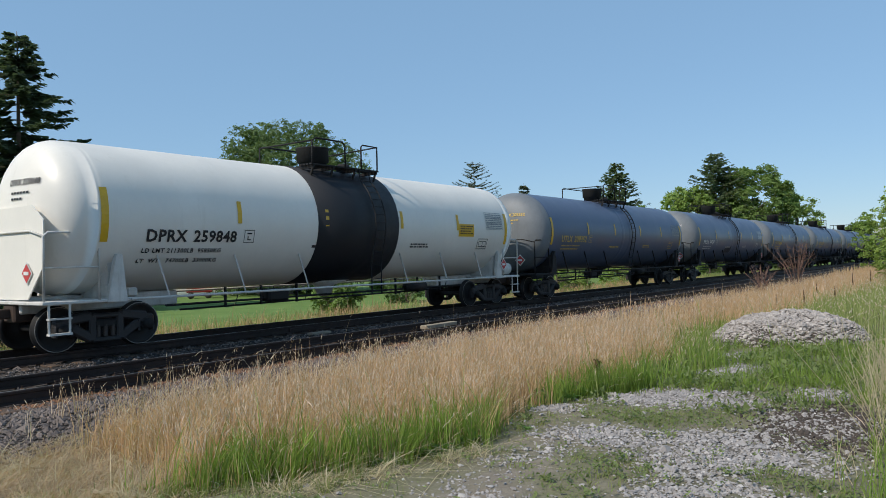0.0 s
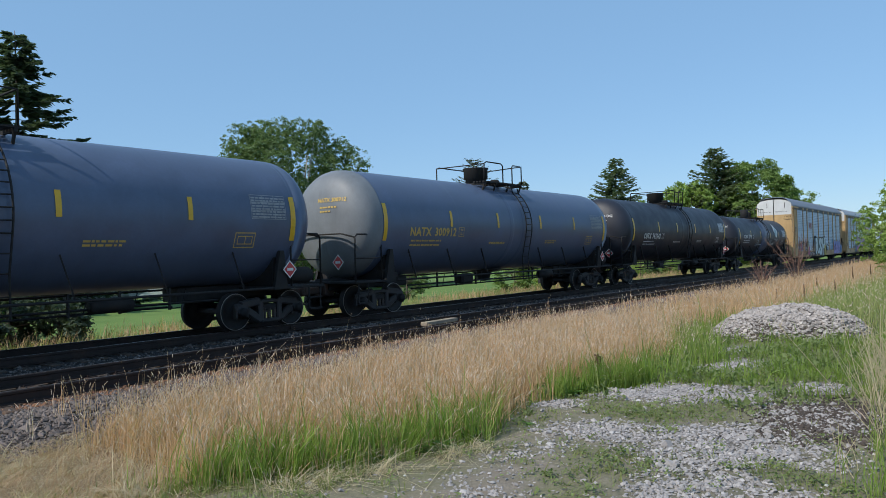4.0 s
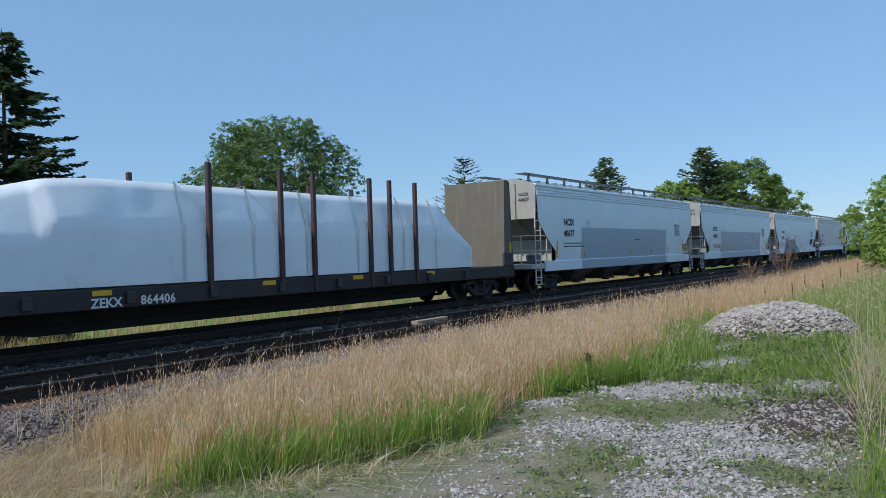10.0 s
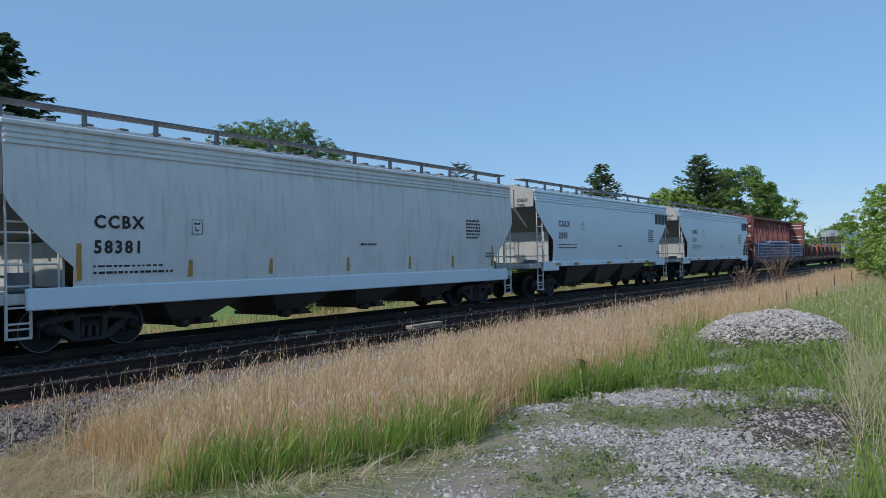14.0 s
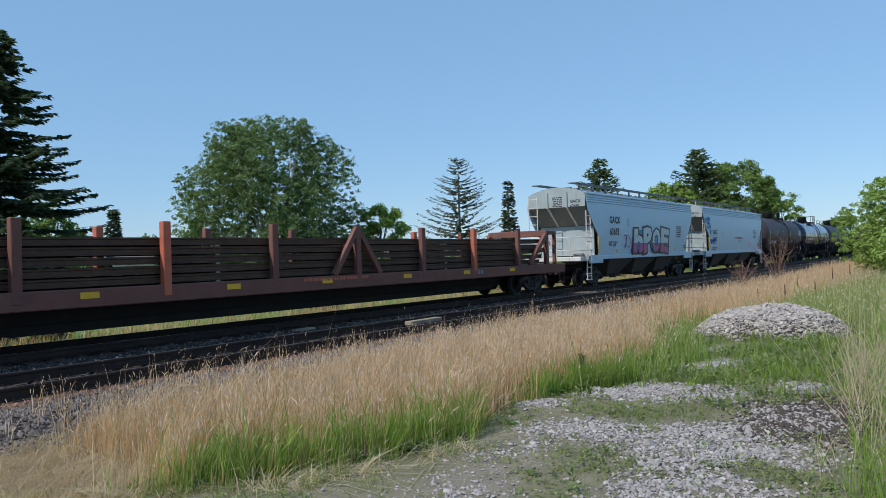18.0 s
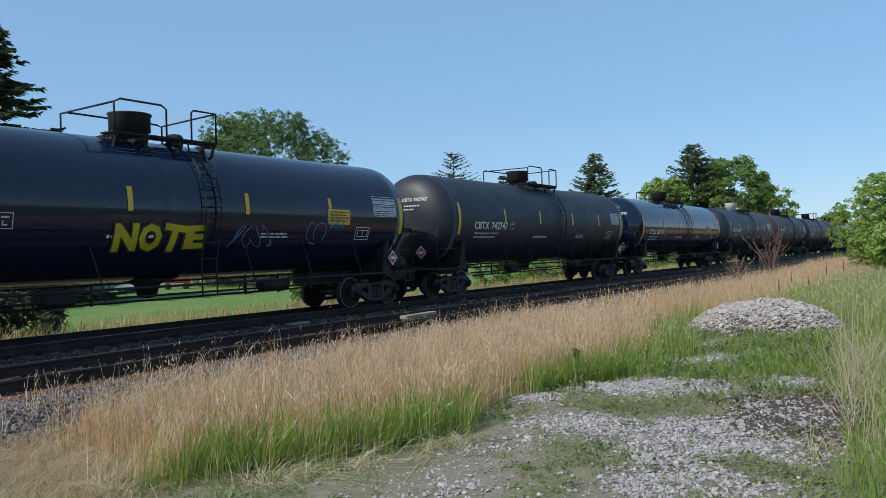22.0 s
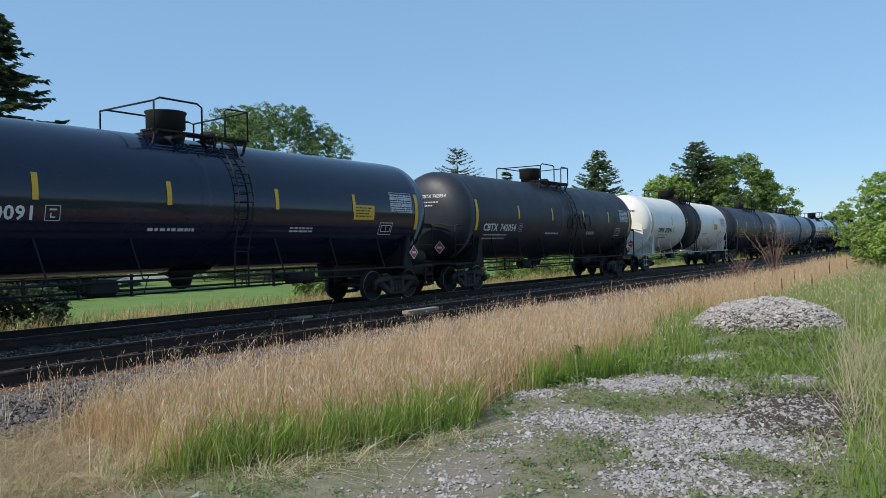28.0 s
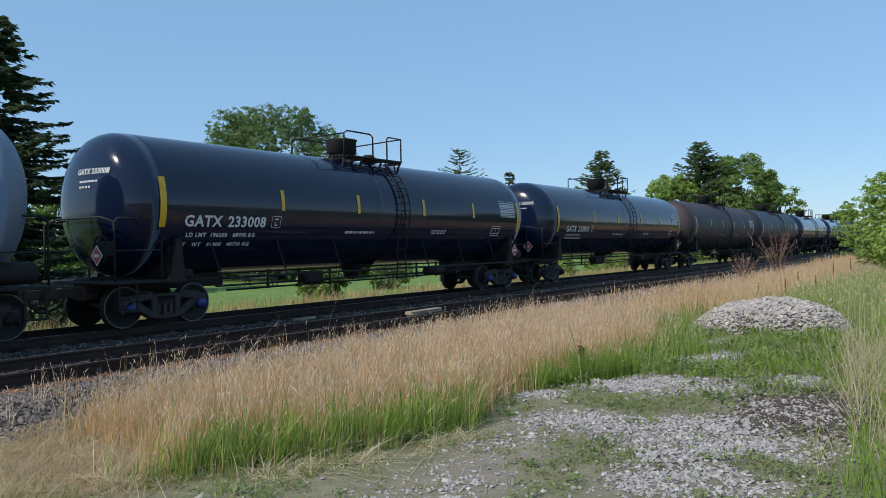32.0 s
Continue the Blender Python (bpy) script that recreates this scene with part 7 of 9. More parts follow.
        part("roof_hatch", hatch, None, car, at=(x, 0, 0))
    # writing
    yb = lambda z: -y_at(z) - 0.010
    if mark:
        x, z = at_mark or (-7.6, 2.75)
        gap, pitch = (1.25, 0.51) if size < 0.38 else (1.05, size * 1.25)

        def on_side(text, size_, x_, z_, gap=1.05, bold=0.035):
            v, f = letters(text, size_, gap, bold)
            return Shape().add([(x_ + a, yb(z_ + b), z_ + b) for a, b, _ in v], f)
        part("lettering", on_side(mark, size, x, z, gap), ink, car, "black reporting mark")
        part("lettering", on_side(number, size, x, z - pitch, gap), ink, car, "black car number")
        if limits:
            for row, line in enumerate(limits):
                part("lettering", on_side(line, 0.13, x - 0.1, z - 1.0 - 0.135 * row), ink, car, "stencilled load limit line")
        else:
            s = flat_bars(Shape(), x, yb(z - 0.9), z - 1.02, 2.0, 0.27, 2, seed, 0.36)
            tagged(part("small_print", s, ink, car), kind="stuff")
        s = flat_bars(Shape(), xt - 3.2, yb(2.6), 2.35, 0.9, 0.7, 6, seed + 2)
        flat_bars(s, xt - 1.9, yb(1.9), 1.7, 0.6, 0.2, 2, seed + 3)
        flat_bars(s, 0.5, yb(2.2), 2.1, 0.7, 0.1, 1, seed + 4)
        tagged(part("small_print", s, M_DIM if ink is M_DIM else ink, car), kind="stuff")
        sq = Shape()
        for a, b, c, d in ((0, 0.36, 0, 0.016), (0, 0.36, 0.404, 0.42), (0, 0.016, 0, 0.42), (0.344, 0.36, 0, 0.42), (0.12, 0.24, 0.1, 0.13), (0.12, 0.15, 0.1, 0.22), (0.08, 0.28, 0.28, 0.32)):
            y = yb(2.6)
            sq.add([(x + 2.3 + a * 0.8, y, z - 0.1 + c * 0.8), (x + 2.3 + b * 0.8, y, z - 0.1 + c * 0.8), (x + 2.3 + b * 0.8, y, z - 0.1 + d * 0.8), (x + 2.3 + a * 0.8, y, z - 0.1 + d * 0.8)], [(0, 1, 2, 3)])
        part("plate_stencil", sq, ink, car)
        e = Shape()
        v, f = letters(mark, 0.19)
        e.add([(-xt - 0.03, -0.72 - p[0], top - 0.42 + p[1]) for p in v], f)
        v, f = letters(number, 0.19)
        e.add([(-xt - 0.03, -0.72 - p[0], top - 0.64 + p[1]) for p in v], f)
        part("end_lettering", e, ink, car)
        e = end_bars(Shape(), -xt - 0.03, -0.30, top - 0.62, 0.5, 0.5, 6, seed + 5)
        part("end_print", e, ink, car)
    if patch:
        x0, x1, z0, z1, m = patch
        s = Shape()
        n = 6
        v = []
        for k in range(n + 1):
            z = z0 + (z1 - z0) * k / n
            v += [(x0, -y_at(z) - 0.005, z), (x1, -y_at(z) - 0.005, z)]
        s.add(v, [(2 * k, 2 * k + 1, 2 * k + 3, 2 * k + 2) for k in range(n)])
        part("repaint_patch", s, m, car, "darker grey repainted patch")
        part("repaint_patch", Shape().box(x0 if x0 > -xlow else -xlow, x1, -1.566, -1.555, z_sill[0] + 0.02, z_sill[1] - 0.02), m, car, "darker grey repainted sill")
    for k in range(1, 7):                                 # upright welds between the side sheets
        x = -xlow + 2 * xlow * k / 7
        wl = Shape()
        zs = [z_sill[1] + 0.02 + (top - 0.5 - z_sill[1]) * i / 8 for i in range(9)]
        wl.add([p for z in zs for p in ((x - 0.012, -y_at(z) - 0.001, z), (x, -y_at(z) - 0.0045, z), (x + 0.012, -y_at(z) - 0.001, z))], [(3 * i + j, 3 * i + j + 1, 3 * i + j + 4, 3 * i + j + 3) for i in range(8) for j in range(2)], True)
        part("weld_seam", wl, paint, car)
    for x in (-xlow + 0.4, -xlow * 0.66, -xlow * 0.1, xlow * 0.36, xlow * 0.7) if sill_marks else ():
        zm = z_sill[1] - (0.10 if thin else 0.22)
        part("reflector_strip", Shape().box(x - 0.24, x + 0.24, -1.566, -1.55, zm - 0.05, zm + 0.05), M_DULL, car, "faded orange reflective strip")
    for x in () if sill_marks else (-xlow + 0.1, -xlow * 0.66, -xlow * 0.36, 0.0, xlow * 0.36, xlow * 0.66, xlow - 0.15):
        tall = abs(x) > xlow - 0.2
        y = yb(1.9 if tall else 1.6)
        part("reflector_strip", Shape().box(x - 0.05, x + 0.05, y - 0.004, y + 0.05, z_sill[1] + 0.12, z_sill[1] + (0.95 if tall else 0.50)), M_DULL if paint is H_STAIN else M_YELLOW, car, "upright reflective strip")
    for sx in (-1, 1):
        truck(car, sx * (L / 2 - 2.75))
    couplers(car, L)
    return car


# ---- autoracks ----
def autorack(label, L, paint, panel, roofm, white, rows, mark, number, at_num, seed=1):
    car = thing("autorack", None, None, label, "railroad car", "freight cars of the train")
    X, W = 13.45, 1.52
    z0, z1 = 1.17, 5.12
    posts = [-11.5, -8.75, -6.85, -4.0, -1.12, 1.85, 4.75, 7.45, 9.55, 12.35]
    part("deck_frame", Shape().box(-X + 0.2, X - 0.2, -1.38, 1.38, 0.78, 1.10, 0.03), paint, car)
    for sy in (-1, 1):
        part("side_sill", Shape().box(-X, X, *sorted((sy * W, sy * (W - 0.10))), 0.62, 1.16, 0.03), paint, car)
        for a, b in zip(posts, posts[1:]):
            for r in range(rows):
                za, zb = z0 + (z1 - z0) * r / rows, z0 + (z1 - z0) * (r + 1) / rows
                gap = 0.03 if rows == 4 else 0.006
                s = Shape()
                pts = []
                n = max(4, round((zb - za - 2 * gap) / 0.235))
                for k in range(n):
                    zz = za + gap + (zb - za - 2 * gap) * k / n
                    d = (zb - za - 2 * gap) / n
                    pts += [(zz, 0.0), (zz + d * 0.42, 0.0), (zz + d * 0.55, 0.038), (zz + d * 0.87, 0.038)]
                pts.append((zb - gap, 0.0))
                v = []
                for z, o in pts:
                    v += [(a + 0.09, sy * (W - 0.03 - o), z), (b - 0.09, sy * (W - 0.03 - o), z)]
                s.add(v, [(2 * k, 2 * k + 1, 2 * k + 3, 2 * k + 2) if sy < 0 else (2 * k + 2, 2 * k + 3, 2 * k + 1, 2 * k) for k in range(len(pts) - 1)])
                part("side_panel", s, panel, car)
                if sy < 0 and rows == 4 and r:
                    x = (a + b) / 2
                    part("panel_clip", Shape().box(x - 0.05, x + 0.05, -W - 0.015, -W + 0.03, za - 0.11, za + 0.11, 0.01), M_GALV, car)
        for p in posts:
            s = Shape().box(p - 0.10, p + 0.10, *sorted((sy * (W + 0.012), sy * (W - 0.09))), z0 - 0.02, z1, 0.015)
            if p not in (posts[0], posts[-1]):
                s.box(p - 0.36, p + 0.36, *sorted((sy * (W + 0.03), sy * (W - 0.09))), z1 - 0.02, z1 + 0.13, 0.015)
                s.add([(p - 0.26, sy * (W + 0.013), z0), (p + 0.26, sy * (W + 0.013), z0), (p + 0.10, sy * (W + 0.013), z0 + 0.75), (p - 0.10, sy * (W + 0.013), z0 + 0.75)], [(0, 1, 2, 3)] if sy < 0 else [(3, 2, 1, 0)])
            part("side_post", s, paint, car)
        for sx in (-1, 1):
            a, b = sorted((sx * 12.35 if sx > 0 else sx * 11.5, sx * X))
            part("end_side_sheet", Shape().box(a, b, *sorted((sy * (W - 0.02), sy * (W - 0.08))), 1.1, z1 + 0.05, 0.01), paint, car)
            part("end_post", Shape().box(*sorted((sx * (X - 0.62), sx * (X - 0.46))), *sorted((sy * (W + 0.02), sy * (W - 0.10))), 1.1, z1, 0.02), paint, car)
            part("eave_beam", Shape().box(*sorted((sx * (X + 0.02), sx * 10.9)), *sorted((sy * (W + 0.04), sy * (W - 0.10))), z1 + 0.02, z1 + 0.16, 0.02), paint, car)
            if sy < 0:
                ladder(car, *sorted((sx * (X - 0.02), sx * (X - 0.44))), -W - 0.05, 0.75, z1, paint)
        part("eave_strip", Shape().box(-X + 0.05, X - 0.05, *sorted((sy * (W - 0.01), sy * (W - 0.09))), z1 - 0.12, z1 + 0.17, 0.01), M_EAVE, car)
        part("roof_rail", Shape().box(-X, X, *sorted((sy * (W + 0.05), sy * (W - 0.12))), z1 + 0.16, z1 + 0.30, 0.02), roofm, car)
    # corrugated roof
    sec = [(-W - 0.04, z1 + 0.28), (-W + 0.20, z1 + 0.58), (-W + 0.48, z1 + 0.84), (-W + 0.80, z1 + 0.98), (0, z1 + 1.02)]
    sec = sec + [(-a, b) for a, b in reversed(sec[:-1])]
    v, f, n, m = [], [], 180, len(sec)
    for i in range(n + 1):
        x = -X + 2 * X * i / n
        o = 0.022 * (1 if (i // 1) % 2 else -1)
        for y, z in sec:
            q = Vector((y, z - 3.8)).normalized()
            v.append((x, y + q.x * o, z + q.y * o))
    for i in range(n):
        for k in range(m - 1):
            f.append((i * m + k, (i + 1) * m + k, (i + 1) * m + k + 1, i * m + k + 1))
    part("roof", Shape().add(v, f, True), roofm, car, "ribbed galvanised roof")
    # bowed end doors
    for sx in (-1, 1):
        for sy in (-1, 1):
            for name, za, zb, mm in (("end_door", 0.98, 4.55, paint), ("door_top", 4.55, z1 + 0.95, white)):
                v, f = [], []
                for k in range(7):
                    q = k / 6
                    y = sy * (0.03 + 1.42 * q)
                    x = sx * (X + 0.02 + 0.17 * (1 - q ** 3))
                    zt = zb if zb < 5 else z1 + 0.30 + 0.52 * math.sqrt(max(0.0, 1 - (q * 0.97) ** 2.6))
                    v += [(x, y, za), (x, y, zt), (x - sx * 0.05, y, za), (x - sx * 0.05, y, zt)]
                for k in range(6):
                    a, b = 4 * k, 4 * k + 4
                    f += [(a, b, b + 1, a + 1), (a + 2, a + 3, b + 3, b + 2), (a + 1, b + 1, b + 3, a + 3), (a, a + 2, b + 2, b)]
                part(name, Shape().add(v, f), mm, car, "white door top" if mm is white else "")
        xd = sx * (X + 0.21)
        part("door_lock_rod", Shape().tube([(xd, 0, 0.9), (xd, 0, z1 + 0.55)], 0.035, 6), M_STEEL, car, "black lock rod")
        part("end_platform", Shape().box(*sorted((sx * (X - 0.3), sx * (X + 0.45))), -1.2, 1.2, 0.72, 0.92, 0.03), paint, car)
        for y in (-0.95, 0.55):
            part("door_marker", Shape().box(*sorted((sx * (X + 0.12), sx * (X + 0.20))), y, y + 0.03, z1 + 0.05, z1 + 0.50), M_STEEL, car)
    e = Shape()

    def on_door(y, z):                                    # a point just in front of the leading doors
        return (-(X + 0.03 + 0.17 * (1 - min(1, abs(y) / 1.45) ** 3)), y, z)
    for text, size, places in (("EXCESS HEIGHT CAR", 0.105, ((-0.12, 4.78), (1.22, 4.78))), (mark, 0.22, ((-0.85, 4.28),)), (number, 0.22, ((-0.80, 4.02),))):
        v, f = letters(text, size, 1.0, 0.012)
        for y0, z0_ in places:
            e.add([on_door(y0 - p[0], z0_ + p[1]) for p in v], f)
    for k in range(3):
        for j in range(4):
            y0, zz = -0.85 - 0.12 * j, 1.95 - 0.11 * k
            e.add([on_door(y0, zz), on_door(y0 - 0.09, zz), on_door(y0 - 0.09, zz + 0.045), on_door(y0, zz + 0.045)], [(0, 1, 2, 3)])
    part("end_lettering", e, M_INK, car)
    x, z = at_num
    part("number_board", Shape().box(x - 0.15, x + 3.15, -W - 0.014, -W + 0.01, z - 0.08, z + 0.36), M_INK, car, "black number board")
    part("lettering", flat_letters(mark + " " + number, 0.38, x, -W - 0.020, z, 1.05), M_WHITE, car, "white reporting mark")
    s = flat_bars(Shape(), -12.35, -W + 0.012, 2.9, 0.5, 0.5, 2, seed)
    flat_bars(s, -12.4, -W + 0.012, 1.5, 0.6, 0.35, 3, seed + 1)
    flat_bars(s, 12.55, -W + 0.012, 4.0, 0.45, 0.35, 4, seed + 2)
    flat_bars(s, 12.6, -W + 0.012, 2.4, 0.4, 0.7, 6, seed + 3)
    flat_bars(s, -10.6, -W - 0.006, 0.75, 0.7, 0.3, 4, seed + 4)
    part("small_print", s, M_INK, car)
    gear = Shape().box(12.5, 12.95, -W - 0.06, -W + 0.02, 1.55, 1.95, 0.04).box(12.75, 13.1, -W - 0.10, -W + 0.02, 1.9, 2.5, 0.06)
    gear.tube([(12.9, -W - 0.08, 2.3), (13.1, -W - 0.10, 2.0), (12.95, -W - 0.08, 1.4), (12.8, -W - 0.06, 1.2)], 0.025, 5)
    part("brake_gear", gear, M_COUPLER, car, "rusty hand brake gear")
    for sx in (-1, 1):
        part("center_sill", Shape().box(*sorted((sx * (X - 0.5), sx * (L / 2 - 0.8))), -0.25, 0.25, 0.66, 0.95), M_STEEL, car)
        truck(car, sx * 10.05)
    part("underframe", Shape().box(-8.4, 8.4, -0.4, 0.4, 0.30, 0.80, 0.03), M_STEEL, car)
    couplers(car, L)
    return car


# ---- flat cars ----
def flat_base(name, label, L, paint, zd, xe, W=1.42, depth=0.42, tc=2.6):
    car = thing(name, None, None, label, "railroad car", "freight cars of the train")
    for sy in (-1, 1):
        part("side_sill", Shape().box(-xe, xe, *sorted((sy * W, sy * (W - 0.14))), zd - depth, zd, 0.02), paint, car)
    part("deck", Shape().box(-xe, xe, -W + 0.14, W - 0.14, zd - 0.10, zd - 0.004), M_DECK, car, "weathered deck boards")
    part("center_sill", Shape().box(-L / 2 + 0.8, L / 2 - 0.8, -0.35, 0.35, 0.45, zd - 0.10, 0.03).add([(x, y, z) for y in (-0.36, 0.36) for x, z in ((-L / 2 + tc + 1.4, 0.46), (-L / 2 + tc + 2.6, 0.27), (L / 2 - tc - 2.6, 0.27), (L / 2 - tc - 1.4, 0.46))], [(0, 1, 2, 3), (7, 6, 5, 4), (0, 4, 5, 1), (1, 5, 6, 2), (2, 6, 7, 3)]), M_STEEL, car)
    for sx in (-1, 1):
        truck(car, sx * (L / 2 - tc))
        step = Shape()
        x0, x1 = sorted((sx * (xe - 0.1), sx * (xe - 0.5)))
        for x in (x0, x1):
            step.bar((x, -W - 0.01, zd - depth), (x, -W - 0.01, 0.38), 0.04, 0.02)
        step.box(x0, x1, -W - 0.05, -W + 0.04, 0.36, 0.40)
        part("sill_step", step, paint, car)
        part("end_beam", Shape().box(*sorted((sx * (xe - 0.05), sx * (xe + 0.10))), -W, W, zd - depth, zd, 0.02), paint, car)
    couplers(car, L)
    return car


def yellow_marks(car, xs, y, z, w=0.42, h=0.14):
    for x in xs:
        part("reflector_strip", Shape().box(x - w / 2, x + w / 2, y - 0.006, y + 0.02, z, z + h), M_YELLOW, car, "yellow reflective strip")


# ---- paints of the train ----
P_BLK = mat("black_tank_paint", (0.0165, 0.0190, 0.0300), 0.52, 0, 0.3, 1.2, 0.04, 30, (0.035, 0.035, 0.037), 0.12, True)
P_GLOSS = mat("glossy_black_tank_paint", (0.006, 0.012, 0.034), 0.09, 0, 0.2, 0.8, 0.004, 3)
P_GLOSS.node_tree.nodes["Principled BSDF"].inputs["IOR"].default_value = 1.52
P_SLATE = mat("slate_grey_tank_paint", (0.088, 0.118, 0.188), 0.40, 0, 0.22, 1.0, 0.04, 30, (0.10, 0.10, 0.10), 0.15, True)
P_SLATEL = mat("paler_slate_head_paint", (0.17, 0.185, 0.20), 0.55, 0, 0.2, 1.5, 0.04, 30, (0.10, 0.09, 0.08), 0.3, True)
P_BROWNBLK = mat("faded_brown_black_tank_paint", (0.04301, 0.03099, 0.03479), 0.60, 0, 0.28, 1.1, 0.05, 30, (0.042, 0.034, 0.033), 0.22, True)
P_GREYBLUE = mat("blue_grey_tank_paint", (0.1455, 0.1872, 0.2467), 0.52, 0, 0.2, 1.0, 0.04, 30, (0.20, 0.18, 0.15), 0.25, True)
P_WHT = mat("white_tank_paint", (0.80, 0.76, 0.69), 0.42, 0, 0.07, 0.8, 0.03, 30, (0.50, 0.44, 0.34), 0.18, True)
P_BAND = mat("black_band_paint", (0.008, 0.009, 0.013), 0.62, 0, 0.3, 2.0, 0.05, 30)
P_YEL = mat("yellow_car_paint", (0.50, 0.325, 0.145), 0.55, 0, 0.16, 1.2, 0.08, 30, (0.22, 0.13, 0.07), 0.45, True)
P_WTOP = mat("white_door_paint", (0.58, 0.58, 0.58), 0.5, 0, 0.08, 2.0, 0.04, 30, (0.45, 0.40, 0.33), 0.2, True)
M_GALV = mat("galvanised_clip", (0.55, 0.57, 0.58), 0.4, 0.4, 0.2, 6.0, 0.1)
M_DULL = mat("dull_amber_reflector", (0.45, 0.24, 0.05), 0.5, 0, 0.2, 6.0, 0.05)
M_ROOF = mat("galvanised_roof", (0.38, 0.40, 0.43), 0.48, 0.25, 0.16, 1.5, 0.05, 40, (0.30, 0.29, 0.28), 0.3)
M_ROOFD = mat("weathered_dark_roof", (0.24, 0.26, 0.30), 0.5, 0.2, 0.16, 1.5, 0.05, 40, (0.20, 0.19, 0.19), 0.3)
M_EAVE = mat("dark_eave_steel", (0.055, 0.060, 0.070), 0.6, 0.1, 0.2, 2.0, 0.05, 40)
M_DECK = mat("deck_boards", (0.10, 0.075, 0.055), 0.85, 0, 0.4, 3.0, 0.4, 30)
H_PALE = mat("pale_blue_grey_hopper_paint", (0.7126, 0.81, 0.87), 0.45, 0, 0.07, 0.7, 0.03, 30, (0.34, 0.31, 0.27), 0.16, True)
H_PATCH = mat("blue_grey_repaint", (0.325, 0.43, 0.525), 0.45, 0, 0.06, 0.7, 0.03, 30)
H_END = mat("dusty_cream_hopper_ends", (0.38, 0.37, 0.345), 0.6, 0, 0.14, 1.4, 0.06, 30, (0.26, 0.21, 0.16), 0.42, True)
# Ends of the blue-green hoppers, darkened to stand for the leading car's shade.
H_ENDB = mat("shade_toned_blue_grey_ends", (0.31, 0.36, 0.375), 0.6, 0, 0.14, 1.4, 0.06, 30, (0.20, 0.17, 0.14), 0.4, True)
# Dusty slopes and struts; the shade under the ends is in this colour.
H_SLOPE = mat("shade_darkened_dusty_slope", (0.17, 0.155, 0.14), 0.7, 0, 0.2, 1.4, 0.06, 30, (0.10, 0.075, 0.055), 0.45, True)
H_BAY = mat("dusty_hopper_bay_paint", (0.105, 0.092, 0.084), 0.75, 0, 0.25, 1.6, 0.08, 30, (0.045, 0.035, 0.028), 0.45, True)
H_STAIN = mat("stained_grey_hopper_paint", (0.705, 0.7126, 0.6976), 0.55, 0, 0.12, 1.0, 0.05, 30, (0.24, 0.20, 0.16), 0.42, True)
H_TEAL = mat("blue_green_grey_hopper_paint", (0.42, 0.585, 0.70), 0.42, 0, 0.08, 0.7, 0.03, 30, (0.26, 0.25, 0.23), 0.18, True)
P_WC = mat("maroon_car_paint", (0.19, 0.055, 0.050), 0.6, 0, 0.25, 1.6, 0.08, 30, (0.07, 0.04, 0.03), 0.4, True)
P_OXIDE = mat("rusty_brown_flat_paint", (0.17, 0.066, 0.050), 0.7, 0, 0.3, 2.0, 0.12, 30, (0.17, 0.09, 0.05), 0.4)
P_ORANGE = mat("orange_red_stake_paint", (0.504, 0.126, 0.066), 0.6, 0, 0.2, 3.0, 0.08, 30, (0.16, 0.07, 0.04), 0.4)
P_DARKFLAT = mat("dark_flat_car_paint", (0.045, 0.042, 0.042), 0.65, 0, 0.3, 2.0, 0.1, 30, (0.12, 0.07, 0.045), 0.45)
P_BROWNFLAT = mat("grimy_maroon_flat_paint", (0.075, 0.040, 0.036), 0.65, 0, 0.3, 2.0, 0.1, 30, (0.12, 0.07, 0.045), 0.45)
P_GRIME = mat("grimy_black_maroon_paint", (0.030, 0.026, 0.028), 0.65, 0, 0.3, 1.2, 0.1, 30, (0.10, 0.035, 0.03), 0.5)
P_STAKE = mat("dark_brown_stake_paint", (0.060, 0.030, 0.028), 0.6, 0, 0.25, 3.0, 0.08, 30, (0.10, 0.05, 0.035), 0.35)
P_TAUPE = mat("taupe_bulkhead_sheet", (0.135, 0.118, 0.092), 0.75, 0, 0.18, 2.0, 0.08, 20, (0.30, 0.26, 0.2), 0.3, True)
S_PINK = mat("pink_spray_paint", (0.42, 0.085, 0.235), 0.5, 0, 0.35, 1.8, 0.0)
S_MAUVE = mat("mauve_spray_paint", (0.36, 0.25, 0.34), 0.5, 0, 0.3, 1.5, 0.0)
S_VIOLET = mat("violet_spray_paint", (0.32, 0.27, 0.60), 0.5, 0, 0.25, 2.0, 0.0)
S_CYAN = mat("cyan_spray_paint", (0.03, 0.28, 0.50), 0.5, 0, 0.35, 2.0, 0.0)
S_AQUA = mat("aqua_spray_paint", (0.05, 0.43, 0.56), 0.5, 0, 0.35, 2.0, 0.0)
S_ICE = mat("pale_green_spray_paint", (0.55, 0.66, 0.66), 0.5, 0, 0.2, 2.0, 0.0)
S_DEEP = mat("blue_spray_paint", (0.02, 0.16, 0.42), 0.5, 0, 0.35, 2.0, 0.0)
S_BLUEV = mat("blue_violet_spray_paint", (0.16, 0.21, 0.55), 0.5, 0, 0.25, 2.0, 0.0)
S_MOSS = mat("moss_green_spray_paint", (0.10, 0.17, 0.13), 0.6, 0, 0.4, 2.0, 0.0)
S_SAGE = mat("sage_green_logo_paint", (0.30, 0.42, 0.44), 0.5, 0, 0.1, 4.0, 0.0)
S_NAVY = mat("navy_spray_paint", (0.012, 0.016, 0.035), 0.5, 0, 0.2, 2.0, 0.0)
S_STEELB = mat("steel_blue_spray_paint", (0.13, 0.18, 0.28), 0.5, 0, 0.25, 2.0, 0.0)
S_LIME = mat("yellow_spray_paint", (0.55, 0.44, 0.02), 0.5, 0, 0.25, 2.0, 0.0)
